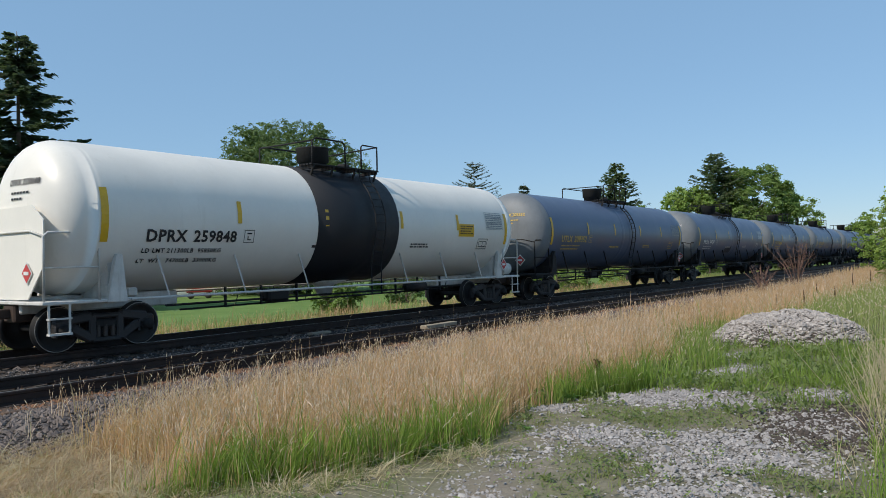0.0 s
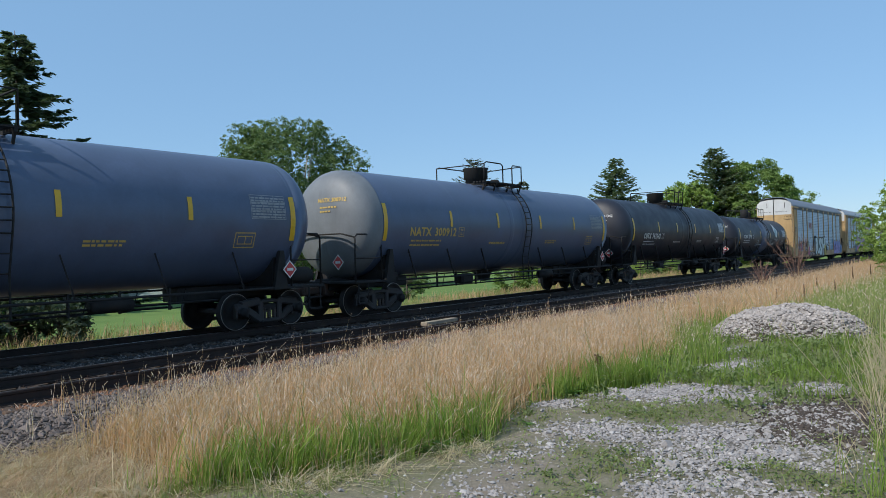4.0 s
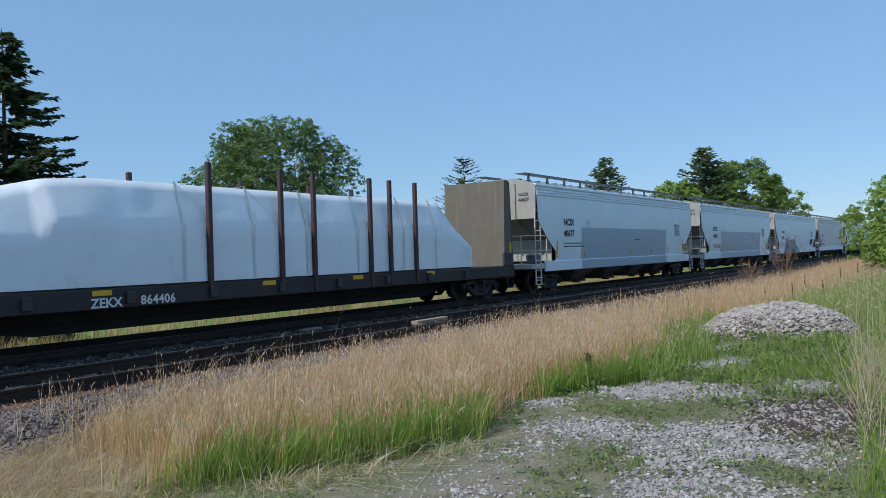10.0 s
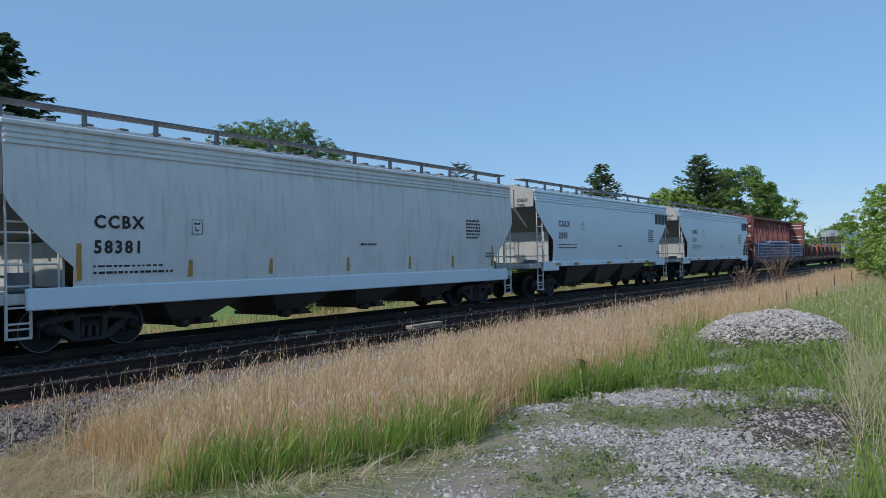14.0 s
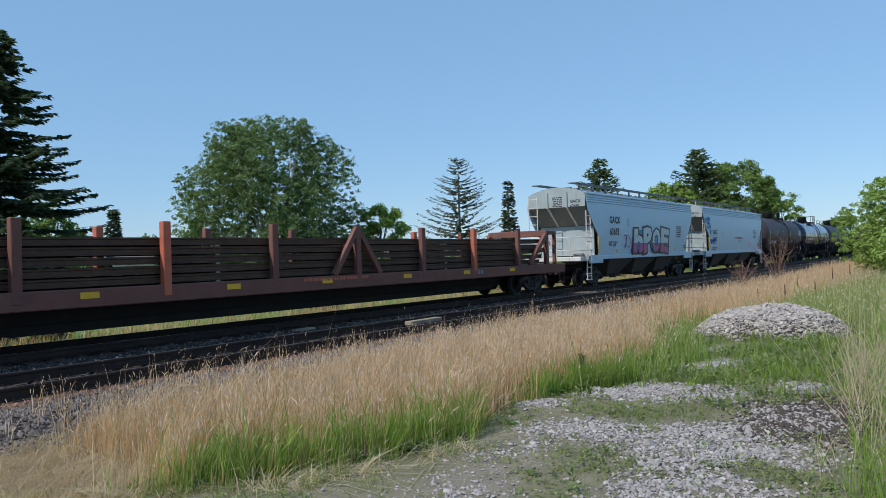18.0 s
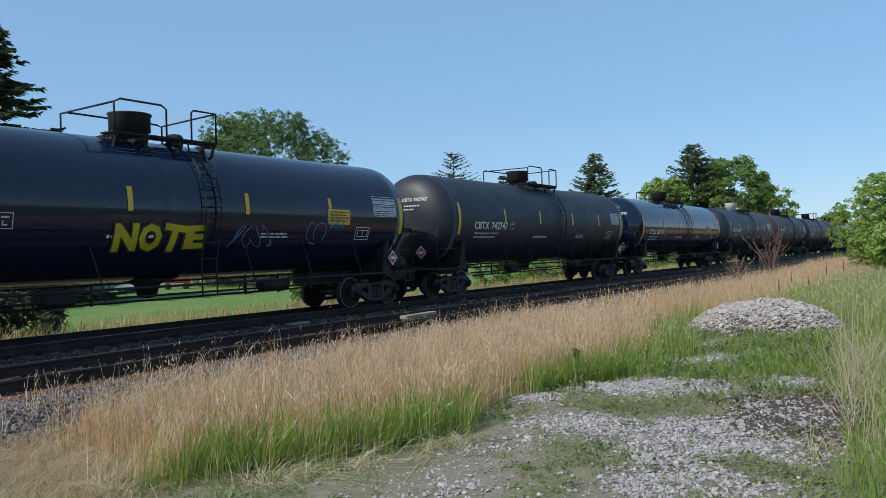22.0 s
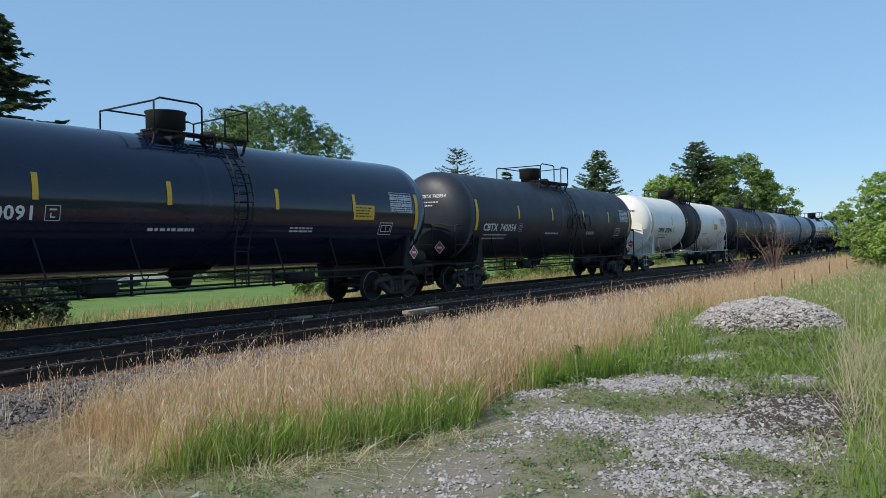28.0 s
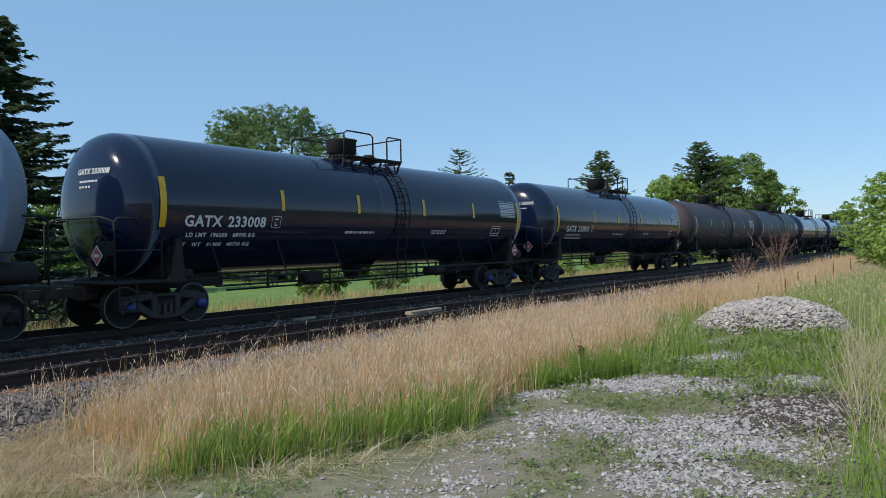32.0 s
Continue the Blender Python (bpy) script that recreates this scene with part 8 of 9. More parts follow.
S_ORANGE = mat("orange_red_logo_paint", (0.62, 0.13, 0.05), 0.5, 0, 0.2, 4.0, 0.0)
S_MAROON = mat("dark_red_logo_paint", (0.20, 0.02, 0.03), 0.5, 0, 0.2, 4.0, 0.0)


def panel_metal():
    """Galvanised sheet with fine rows of punched slots."""
    m = mat("slotted_galvanised_panel", (0.44, 0.57, 0.70), 0.42, 0.35, 0.14, 0.9, 0.05, 40, (0.42, 0.45, 0.48), 0.35)
    nt = m.node_tree
    bs = nt.nodes["Principled BSDF"]
    link = bs.inputs["Base Color"].links[0]
    base = link.from_socket
    tc = nt.nodes.new("ShaderNodeTexCoord")
    sp = nt.nodes.new("ShaderNodeSeparateXYZ")
    cb = nt.nodes.new("ShaderNodeCombineXYZ")
    nt.links.new(tc.outputs["Object"], sp.inputs[0])
    nt.links.new(sp.outputs["X"], cb.inputs["X"])
    nt.links.new(sp.outputs["Z"], cb.inputs["Y"])
    br = nt.nodes.new("ShaderNodeTexBrick")
    br.inputs["Scale"].default_value = 1.0
    br.inputs["Brick Width"].default_value, br.inputs["Row Height"].default_value = 0.085, 0.06
    br.inputs["Mortar Size"].default_value, br.inputs["Mortar Smooth"].default_value = 0.021, 0.1
    nt.links.new(cb.outputs[0], br.inputs["Vector"])
    n = nt.nodes.new("ShaderNodeTexNoise")
    n.inputs["Scale"].default_value = 1.0
    mp = nt.nodes.new("ShaderNodeMapping")
    mp.inputs["Scale"].default_value = (2.2, 0.5, 1)
    nt.links.new(cb.outputs[0], mp.inputs[0])
    nt.links.new(mp.outputs[0], n.inputs["Vector"])
    mul = nt.nodes.new("ShaderNodeMath")
    mul.operation = "MULTIPLY"
    inv = ramp(nt, br.outputs["Fac"], 0, 1, 0.9, 0.0)
    nt.links.new(inv, mul.inputs[0])
    nt.links.new(ramp(nt, n.outputs[0], 0.40, 0.54), mul.inputs[1])
    nt.links.new(mix_color(nt, mul.outputs[0], base, (0.07, 0.08, 0.09)), bs.inputs["Base Color"])
    return m


M_PANEL = panel_metal()

# ---- the train: where the couplings lie along it, from the front ----
JOINTS = [6.2, 25.04, 43.9, 62.67, 81.4, 100.19, 118.98, 138.04, 156.15, 186.49, 215.55, 238.89, 260.73, 282.26, 304.22, 324.32, 342.52, 361.76, 385.72, 414.6, 433.1,
          452.6, 470.67, 489.21, 507.7, 526.25, 544.08, 562.38, 580.8, 600.24, 618.93, 637.2, 656.02, 673.85, 692.67, 711.59, 731.21, 750.01, 768.81, 787.61, 806.41, 825.21]
MOVING = []


def place(car, n, shift=0.0):
    MOVING.append((car, (JOINTS[n - 1] + JOINTS[n]) / 2 + shift))
    return car


def length(n):
    return JOINTS[n] - JOINTS[n - 1]


def run(t):
    """How far the train has gone after t seconds."""
    return 21.3671 * t - 0.11930 * t * t / 30 + 0.04392 * t ** 3 / 900 + 0.08734 * t ** 4 / 27000


TANKS = {
    1: dict(label="white tank car with a black middle band", paint=P_WHT, iron=M_WSTEEL, mark="DPRX", number="259848", ink=M_INK, band=(-1.75, 1.55, P_BAND), notice=True, small=1, shield=True, at_mark=(-6.7, 2.22), size=0.365, limits=("LD LMT 211300LB  95850KG", "LT  WT   74700LB  33900KG")),
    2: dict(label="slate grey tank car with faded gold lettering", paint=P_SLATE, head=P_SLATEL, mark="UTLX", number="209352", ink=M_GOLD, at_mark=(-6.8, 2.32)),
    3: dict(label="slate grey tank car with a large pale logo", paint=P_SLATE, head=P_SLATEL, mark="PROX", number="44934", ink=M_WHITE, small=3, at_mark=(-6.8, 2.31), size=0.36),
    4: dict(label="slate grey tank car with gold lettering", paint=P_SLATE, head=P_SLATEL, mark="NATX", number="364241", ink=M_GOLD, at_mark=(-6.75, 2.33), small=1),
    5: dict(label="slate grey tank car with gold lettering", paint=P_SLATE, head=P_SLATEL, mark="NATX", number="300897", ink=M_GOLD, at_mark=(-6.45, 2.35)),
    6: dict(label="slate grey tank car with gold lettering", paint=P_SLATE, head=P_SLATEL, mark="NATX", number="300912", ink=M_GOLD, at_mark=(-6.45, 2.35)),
    7: dict(label="matt black tank car with white lettering", paint=P_BLK, mark="CBTX", number="741342", ink=M_WHITE, at_mark=(-6.4, 2.3), dome="flat"),
    8: dict(label="black tank car with a white leaf logo", paint=P_BLK, mark="ADMX", number="25795", ink=M_WHITE, R=1.47, zc=2.52, at_mark=(-6.3, 2.35), dome="low", band=(-1.0, 1.2, P_SLATE), size=0.36),
    22: dict(label="faded brown-black steel tank car", paint=P_BROWNBLK, mark="CBTX", number="742730", ink=M_WHITE, at_mark=(-6.95, 1.98)),
    23: dict(label="glossy black tank car with yellow spray paint", paint=P_GLOSS, mark="CTCX", number="730120", ink=M_WHITE, notice=True, at_mark=(-6.65, 2.27), brake_front=True),
    24: dict(label="matt black tank car with white lettering", paint=P_BLK, mark="CBTX", number="742747", ink=M_WHITE, at_mark=(-6.5, 2.4)),
    25: dict(label="glossy black tank car with white lettering", paint=P_GLOSS, mark="CTCX", number="302753", ink=M_WHITE, notice=True, at_mark=(-6.75, 2.28), brake_front=True),
    26: dict(label="matt black tank car with a white manway", paint=P_BLK, mark="CBTX", number="741383", ink=M_WHITE, dome="white", at_mark=(-6.5, 2.5)),
    27: dict(label="faded brown-black tank car with white lettering", paint=P_BROWNBLK, mark="CBTX", number="740713", ink=M_WHITE, at_mark=(-6.55, 2.68), shield=True),
    28: dict(label="matt black tank car with white lettering", paint=P_BLK, mark="BRGX", number="360", ink=M_WHITE, notice=True, at_mark=(-6.55, 2.32)),
    29: dict(label="faded brown-black steel tank car", paint=P_BROWNBLK, ink=M_DIM, notice=True),
    30: dict(label="glossy black tank car with white lettering", paint=P_GLOSS, mark="CTCX", number="730091", ink=M_WHITE, notice=True, at_mark=(-6.7, 2.28)),
    31: dict(label="matt black tank car with white lettering", paint=P_BLK, mark="CBTX", number="742054", ink=M_WHITE, at_mark=(-6.85, 2.2)),
    32: dict(label="white tank car with a black middle band", paint=P_WHT, iron=M_WSTEEL, mark="DPRX", number="259340", ink=M_INK, band=(-1.75, 1.55, P_BAND), notice=True, small=1, shield=True, at_mark=(-6.6, 2.24), size=0.36, limits=()),
    33: dict(label="matt black tank car with gold lettering", paint=P_BLK, mark="UTLX", number="206920", ink=M_GOLD, dome="low", notice=True, at_mark=(-6.5, 2.33)),
    34: dict(label="blue-grey tank car with gold lettering", paint=P_GREYBLUE, mark="UTLX", number="204248", ink=M_GOLD, dome="low", notice=True, at_mark=(-6.7, 2.2), small=3),
    35: dict(label="glossy black tank car with blue bearing caps", paint=P_GLOSS, mark="GATX", number="233008", ink=M_WHITE, at_mark=(-7.2, 2.23), blue=True, brake_front=True, size=0.36, limits=("   LD LMT  196200   88990 KG", "  LT   WT   89800   40730 KG")),
    36: dict(label="glossy black tank car with white lettering", paint=P_GLOSS, mark="GATX", number="233003", ink=M_WHITE, at_mark=(-7.2, 2.23), size=0.36),
    37: dict(label="faded brown-black steel tank car", paint=P_BROWNBLK, ink=M_DIM),
    38: dict(label="matt black steel tank car", paint=P_BLK, ink=M_DIM),
    39: dict(label="glossy black steel tank car", paint=P_GLOSS, ink=M_WHITE),
    40: dict(label="glossy black steel tank car", paint=P_GLOSS, ink=M_WHITE),
    41: dict(label="matt black steel tank car", paint=P_BLK, ink=M_DIM),
}
RT, ZT = 1.63, 2.75
for n, kw in TANKS.items():
    kw = dict(R=RT, zc=ZT, seed=n) | kw
    logo = kw.pop("logo", False)
    car = place(tank_car(L=length(n), **kw), n, 0.8 if n == 8 else 0.0)
    R, zc = kw["R"], kw["zc"]
    if logo:                                              # block logo, drawn as plain slanted bars
        s = Shape()
        for k in range(6):
            x = -6.78 + 0.62 * k
            for a, b, c, d in ((0, 0.10, 0, 0.56), (0.0, 0.46, 0.46, 0.56), (0.36, 0.46, 0.1, 0.56), (0, 0.46, 0.22, 0.31)):
                bent_patch(s, x + a, x + b, zc + 0.25 + c, zc + 0.25 + d, R + 0.006, zc, n=2)
        part("logo", s, M_DIM, car, "pale block logo")
    if n == 8:                                            # leaf-shaped logo
        lf = Shape()
        for k in range(36):                               # a leaning diamond, slice by slice
            q = (k + 0.5) / 36
            w = 0.66 * min(q / 0.45, (1 - q) / 0.55, 0.90)
            c = 3.62 - 0.22 * (q - 0.5)
            bent_patch(lf, c - w, c + w, 2.42 + 1.15 * k / 36, 2.42 + 1.15 * (k + 1) / 36, R + 0.011, zc, n=1)
        part("logo", lf, M_WHITE, car, "white diamond-shaped logo")
        lf = Shape()
        for k in range(24):                               # the leaf on it
            q = (k + 0.5) / 24
            w = 0.34 * math.sin(math.pi * q ** 0.8) ** 0.7
            c = 3.52 + 0.22 * (q - 0.3)
            bent_patch(lf, c - w, c + w, 2.50 + 0.80 * k / 24, 2.50 + 0.80 * (k + 1) / 24, R + 0.016, zc, n=1)
        part("logo_leaf", lf, S_SAGE, car, "grey-green leaf on the logo")
        lf = Shape()
        for k in range(3):                                # the lettering below it, as slanted outlines
            x = 2.98 + 0.44 * k
            for a, b in ((0.0, 0.04), (0.33, 0.37)):
                bent_patch(lf, x + a, x + b, 1.95, 2.27, R + 0.011, zc, n=1)
            for a, b in ((1.95, 1.98), (2.24, 2.27)):
                bent_patch(lf, x, x + 0.37, a, b, R + 0.011, zc, n=1)
        part("logo_bars", lf, M_DIM, car, "outlined pale logo letters")
        part("lettering", bent_letters("MOCK", 0.36, 1.12, 1.95, R + 0.012, zc, 1.0), M_DIM, car, "thin white spray-painted word")
        part("lettering", bent_letters("NR", 0.30, 1.35, 1.62, R + 0.012, zc, 1.0), M_DIM, car, "thin white spray-painted letters")
        scrawl(car, -2.6, 1.75, 0.8, 0.5, 0, M_DIM, 5, (R + 0.012, zc), 0.011)
    if n == 23:
        word_piece(car, "NOTE", -1.75, 0.55, 1.80, 2.36, 0, S_LIME, M_INK, (R + 0.004, zc), seed=5)
        scrawl(car, 1.4, 1.85, 1.1, 0.55, 0, S_STEELB, 6, (R + 0.012, zc), 0.014)
        scrawl(car, 3.85, 1.9, 0.5, 0.6, 0, S_STEELB, 7, (R + 0.012, zc), 0.014)
        scrawl(car, 4.5, 2.35, 0.7, 0.25, 0, S_CYAN, 8, (R + 0.012, zc), 0.012)
    if n == 29:
        scrawl(car, 5.2, 1.9, 1.6, 0.35, 0, M_DIM, 8, (R + 0.012, zc), 0.012)
    if n == 31:
        scrawl(car, 0.2, 2.3, 2.4, 0.7, 0, M_STEEL, 9, (R + 0.014, zc), 0.014)
    if n == 3:
        part("paint_patch", bent_patch(Shape(), -1.9, -0.5, 1.75, 2.15, R + 0.006, zc), P_BLK, car, "black repainted patch")

# ---- covered hoppers ----
HOPPERS = {
    12: dict(label="pale grey covered hopper car with a repainted patch", paint=H_PALE, endp=H_END, sillm=H_PALE, mark="NCIX", number="40677", at_mark=(-7.6, 2.80), size=0.385, patch=(-5.85, 5.2, 1.32, 2.72, H_PATCH)),
    13: dict(label="pale grey covered hopper car with a repainted patch", paint=H_PALE, endp=H_END, sillm=H_PALE, mark="NCIX", number="40416", at_mark=(-7.2, 2.75), size=0.385, patch=(-5.4, 5.9, 1.32, 2.72, H_PATCH), limits=("LD LMT 220200 LB  99900 KG", "LT  WT   65800 LB  29800 KG")),
    14: dict(label="pale grey covered hopper car with blue graffiti", paint=H_PALE, endp=H_END, sillm=H_PALE, mark="DOWX", number="69388", at_mark=(-7.6, 2.70), limits=("LD LMT  220800", "LT WT     65200"), sill_marks=True),
    15: dict(label="stained grey covered hopper car", paint=H_STAIN, endp=H_END, sillm=H_PALE, mark="CCBX", number="58381", at_mark=(-7.5, 2.47), xt=9.2, xlow=7.9, size=0.36),
    16: dict(label="blue-grey covered hopper car with three bays", paint=H_PALE, endp=H_END, sillm=H_PALE, mark="CGLX", number="2395", at_mark=(-6.0, 3.0), sill_marks=True),
    17: dict(label="blue-grey covered hopper car with a dark logo", paint=H_PALE, endp=H_END, sillm=H_PALE, mark="CGLX", number="2331", at_mark=(-6.0, 3.0), sill_marks=True),
    20: dict(label="blue-green covered hopper car with pink graffiti", paint=H_TEAL, endp=H_ENDB, sillm=H_TEAL, mark="GACX", number="63692", at_mark=(-5.4, 3.05), size=0.46, xt=7.95, xlow=6.75, knee=(3.69, 2.45), limits=("LD LMT 221800 LO", "LT WT    64200")),
    21: dict(label="blue-green covered hopper car with blue scrawls", paint=H_TEAL, endp=H_ENDB, sillm=H_TEAL, mark="GACX", number="63662", at_mark=(-6.45, 2.66), size=0.40, xt=8.45, xlow=7.25, knee=(3.69, 2.45), limits=("LD LMT 221800 LO", "LT WT    64200")),
}
for n, kw in HOPPERS.items():
    L = length(n)
    if n in (12, 13, 14, 15):
        kw = dict(bays=4, xt=L / 2 - 1.05, xlow=L / 2 - 2.6) | kw
    else:
        kw = dict(bays=3, thin=True, xt=L / 2 - 1.1, xlow=L / 2 - 2.6, knee=(3.67, 2.45), z_sill=(1.12, 1.48)) | kw
    car = place(hopper_car(L=L, seed=n, **kw), n)
    if n == 14:
        tops = ((-6.7, 0.10), (-6.2, 0.45), (-5.6, 0.75), (-5.1, 0.80), (-4.6, 1.05), (-3.9, 1.22), (-3.0, 1.12), (-2.0, 1.15), (-1.2, 0.80), (-0.5, 0.45), (0.15, 0.05))
        for m, grow, y in ((S_DEEP, 0.07, -1.584), (S_CYAN, 0.0, -1.588), (S_AQUA, -0.16, -1.592)):
            rnd = random.Random(14)
            piece = Shape()
            for k in range(46):                            # pointed strokes, packed side by side
                x = -6.65 + 6.75 * k / 45
                h = np.interp(x, [p[0] for p in tops], [p[1] for p in tops]) * rnd.uniform(0.62, 1.0)
                w, sl = 0.11 + grow * 0.7, rnd.uniform(-0.05, 0.22)
                if h + grow > 0.05:
                    piece.add([(x - w, y - 0.0001 * k, 0.93), (x + w, y - 0.0001 * k, 0.93), (x + w * 0.9 + sl * 0.6, y - 0.0001 * k, 0.93 + (h + grow) * 0.7), (x + sl, y - 0.0001 * k, 0.93 + h + grow), (x - w * 0.9 + sl * 0.6, y - 0.0001 * k, 0.93 + (h + grow) * 0.66)], [(0, 1, 2, 3, 4)])
            tagged(part("spray_strokes", piece, m, car), kind="stuff")
        part("spray_panel", Shape().box(-5.80, -5.12, -1.592, -1.578, 1.60, 2.24), S_DEEP, car, "deep blue outline of a painted square")
        part("spray_panel", Shape().box(-5.72, -5.17, -1.598, -1.580, 1.66, 2.18), S_CYAN, car, "cyan painted square")
        scrawl(car, -5.65, 1.9, 0.4, 0.2, -1.602, S_ICE, 18, r=0.010)
        spray(car, -5.1, -1.5, 1.02, 2.10, -1.600, 7, S_AQUA, S_NAVY, None, 14, env=(0.85, 1.0, 0.9, 0.95, 0.85, 0.95, 0.7))
        scrawl(car, 5.9, 1.45, 1.7, 0.75, -1.60, M_INK, 15)
        scrawl(car, 8.0, 1.35, 1.0, 0.8, -1.60, M_INK, 16)
    if n == 20:
        word_piece(car, "hPOE", -2.3, 3.2, 1.50, 2.85, -1.585, S_ICE, S_NAVY, low=S_PINK, seed=20, lean=0.16, glow=S_CYAN)
        scrawl(car, -3.5, 1.8, 0.9, 0.7, -1.585, S_PINK, 22, r=0.014)
    if n == 21:
        scrawl(car, -8.15, 3.35, 1.0, 0.45, -1.585, S_DEEP, 23, r=0.015)
        scrawl(car, -7.7, 3.0, 0.9, 0.40, -1.585, S_DEEP, 27, r=0.014)
        scrawl(car, -7.15, 2.65, 0.4, 0.30, -1.585, S_DEEP, 25, r=0.011)
        scrawl(car, -7.3, 1.95, 1.3, 0.35, -1.585, S_DEEP, 24, r=0.014)
        part("lettering", flat_letters("DO NOT HAMMER ON CAR", 0.19, -0.67, -1.598, 2.35, 1.1), S_MAROON, car, "dark red warning line")
    if n in (16, 17):                                      # dark block logo near the rear
        s = Shape()
        for k in range(4):
            x, y, z = L / 2 - 3.15 + 0.52 * k, -1.572, 3.40
            s.add([(x, y, z), (x + 0.40, y, z), (x + 0.46, y, z + 0.56), (x + 0.06, y, z + 0.56)], [(0, 1, 2, 3)])
        part("logo", s, M_INK, car, "dark block logo")

# ---- autoracks ----
rack = place(autorack("yellow autorack with slotted grey side panels and graffiti", length(9), P_YEL, M_PANEL, M_ROOFD, P_WTOP, 6, "TTGX", "710619", (-6.3, 0.72), 9), 9)
s = Shape()
for k in range(3):
    x = -6.25 + 0.60 * k
    s.add([(x, -1.545, 3.35), (x + 0.30, -1.545, 3.35), (x + 0.46, -1.545, 3.92), (x + 0.16, -1.545, 3.92)], [(0, 1, 2, 3)])
part("logo", s, S_MAROON, rack, "dark red block logo")
scrawl(rack, -11.3, 0.75, 4.6, 1.45, -1.54, M_INK, 31, r=0.022)
scrawl(rack, -10.9, 1.2, 1.2, 0.7, -1.55, S_PINK, 32, r=0.02)
scrawl(rack, -7.0, 0.75, 1.0, 0.9, -1.55, S_PINK, 33, r=0.02)
word_piece(rack, "RSH", -3.3, 2.2, 0.72, 2.42, -1.535, S_ICE, M_INK, seed=34, glow=S_MOSS)
spray(rack, 1.75, 2.6, 0.72, 1.7, -1.53, 1, S_LIME, M_INK, None, 39)
part("lettering", flat_letters("HARBOR-", 0.30, 2.75, -1.545, 1.62, 1.1), M_INK, rack, "thin black spray-painted words")
part("lettering", flat_letters("AREA", 0.30, 2.95, -1.545, 1.22, 1.1), M_INK, rack, "thin black spray-painted words")
scrawl(rack, -4.0, 1.6, 1.0, 1.1, -1.545, M_INK, 35)
scrawl(rack, 2.3, 1.0, 1.0, 0.6, -1.545, M_INK, 36)
bubble_piece(rack, 7.55, 11.75, 0.66, 2.20, 6, -1.535, S_VIOLET, M_INK, 37, S_BLUEV)
bubble_piece(rack, 11.6, 12.5, 0.75, 1.75, 1, -1.565, S_DEEP, M_INK, 38, S_DEEP)
teardrop(rack, 6.85, 2.1, 0.26, -1.535, S_CYAN, M_INK)
teardrop(rack, 6.3, 1.4, 0.28, -1.535, S_CYAN, M_INK)
s = Shape()
for k in range(3):
    x = 5.0 + 0.40 * k
    s.add([(x, -1.538, 0.74), (x + 0.10, -1.538, 0.74), (x + 0.10, -1.538, 1.06), (x, -1.538, 1.06)], [(0, 1, 2, 3)])
    s.add([(x - 0.12, -1.538, 1.06), (x + 0.22, -1.538, 1.06), (x + 0.22, -1.538, 1.12), (x - 0.12, -1.538, 1.12)], [(0, 1, 2, 3)])
part("logo", s, S_MAROON, rack, "dark red block logo on the sill")
rack = place(autorack("yellow autorack with framed grey side panels and pink graffiti", length(10), P_YEL, M_PANEL, M_ROOF, P_WTOP, 4, "TTGX", "979661", (-6.2, 0.72), 10), 10)
word_piece(rack, "OPUSE", -5.0, 3.0, 0.70, 2.55, -1.535, S_MAUVE, S_NAVY, low=S_PINK, seed=41, glow=S_CYAN, lean=0.12)
part("logo_sheet", Shape().box(4.86, 7.36, -1.538, -1.50, 3.20, 4.05), P_WTOP, rack, "pale logo sheet")
s = Shape()
for k in range(4):
    x = 5.05 + 0.55 * k
    for a, b, c, d in ((0, 0.5, 0.0, 0.06), (0, 0.5, 0.12, 0.18), (0.02, 0.5, 0.24, 0.30), (0, 0.1, 0, 0.3)):
        s.add([(x + a, -1.545, 3.62 + c), (x + b, -1.545, 3.62 + c), (x + b + 0.04, -1.545, 3.62 + d), (x + a + 0.04, -1.545, 3.62 + d)], [(0, 1, 2, 3)])
part("logo", s, S_ORANGE, rack, "orange-red striped logo")
s = Shape()
for z in (3.32, 3.48):
    s.add([(4.95, -1.545, z), (7.1, -1.545, z), (7.0, -1.545, z + 0.06), (4.9, -1.545, z + 0.06)], [(0, 1, 2, 3)])
part("logo_underline", s, M_INK, rack)

# ---- bulkhead flat with a wrapped load ----
n = 11
L = length(n)
flat = place(flat_base("bulkhead_flat_car", "dark bulkhead flat car with steel stakes under a wrapped load", L, P_GRIME, 1.20, L / 2 - 0.75), n)
for sx in (-1, 1):
    xb = sx * (L / 2 - 1.05)
    s = Shape()
    v = [(xb - 0.30, -1.38, 1.2), (xb + 0.30, -1.38, 1.2), (xb + 0.16, -1.38, 4.45), (xb - 0.16, -1.38, 4.45)]
    v += [(a, 1.38, c) for a, b, c in v]
    s.add(v, [(0, 1, 2, 3), (7, 6, 5, 4), (0, 3, 7, 4), (1, 5, 6, 2), (3, 2, 6, 7), (0, 4, 5, 1)])
    part("bulkhead", s, P_TAUPE if sx > 0 else P_DARKFLAT, flat, "taupe steel bulkhead" if sx > 0 else "dark ribbed bulkhead")
    for y in (-1.30, -0.45, 0.45, 1.30):
        part("bulkhead_rib", Shape().bar((xb - 0.36, y, 1.2), (xb - 0.22, y, 4.40), 0.10, 0.12) if sx < 0 else Shape().bar((xb + 0.36, y, 1.2), (xb + 0.22, y, 4.40), 0.10, 0.12), P_DARKFLAT, flat)
    part("bulkhead_rail", Shape().box(xb - 0.34, xb + 0.34, -1.42, -1.32, 1.2, 1.7, 0.02), P_DARKFLAT, flat)
    part("reflector_strip", Shape().box(xb + 0.1, xb + 0.22, -1.395, -1.37, 1.3, 2.1), M_YELLOW, flat, "yellow reflective strip")
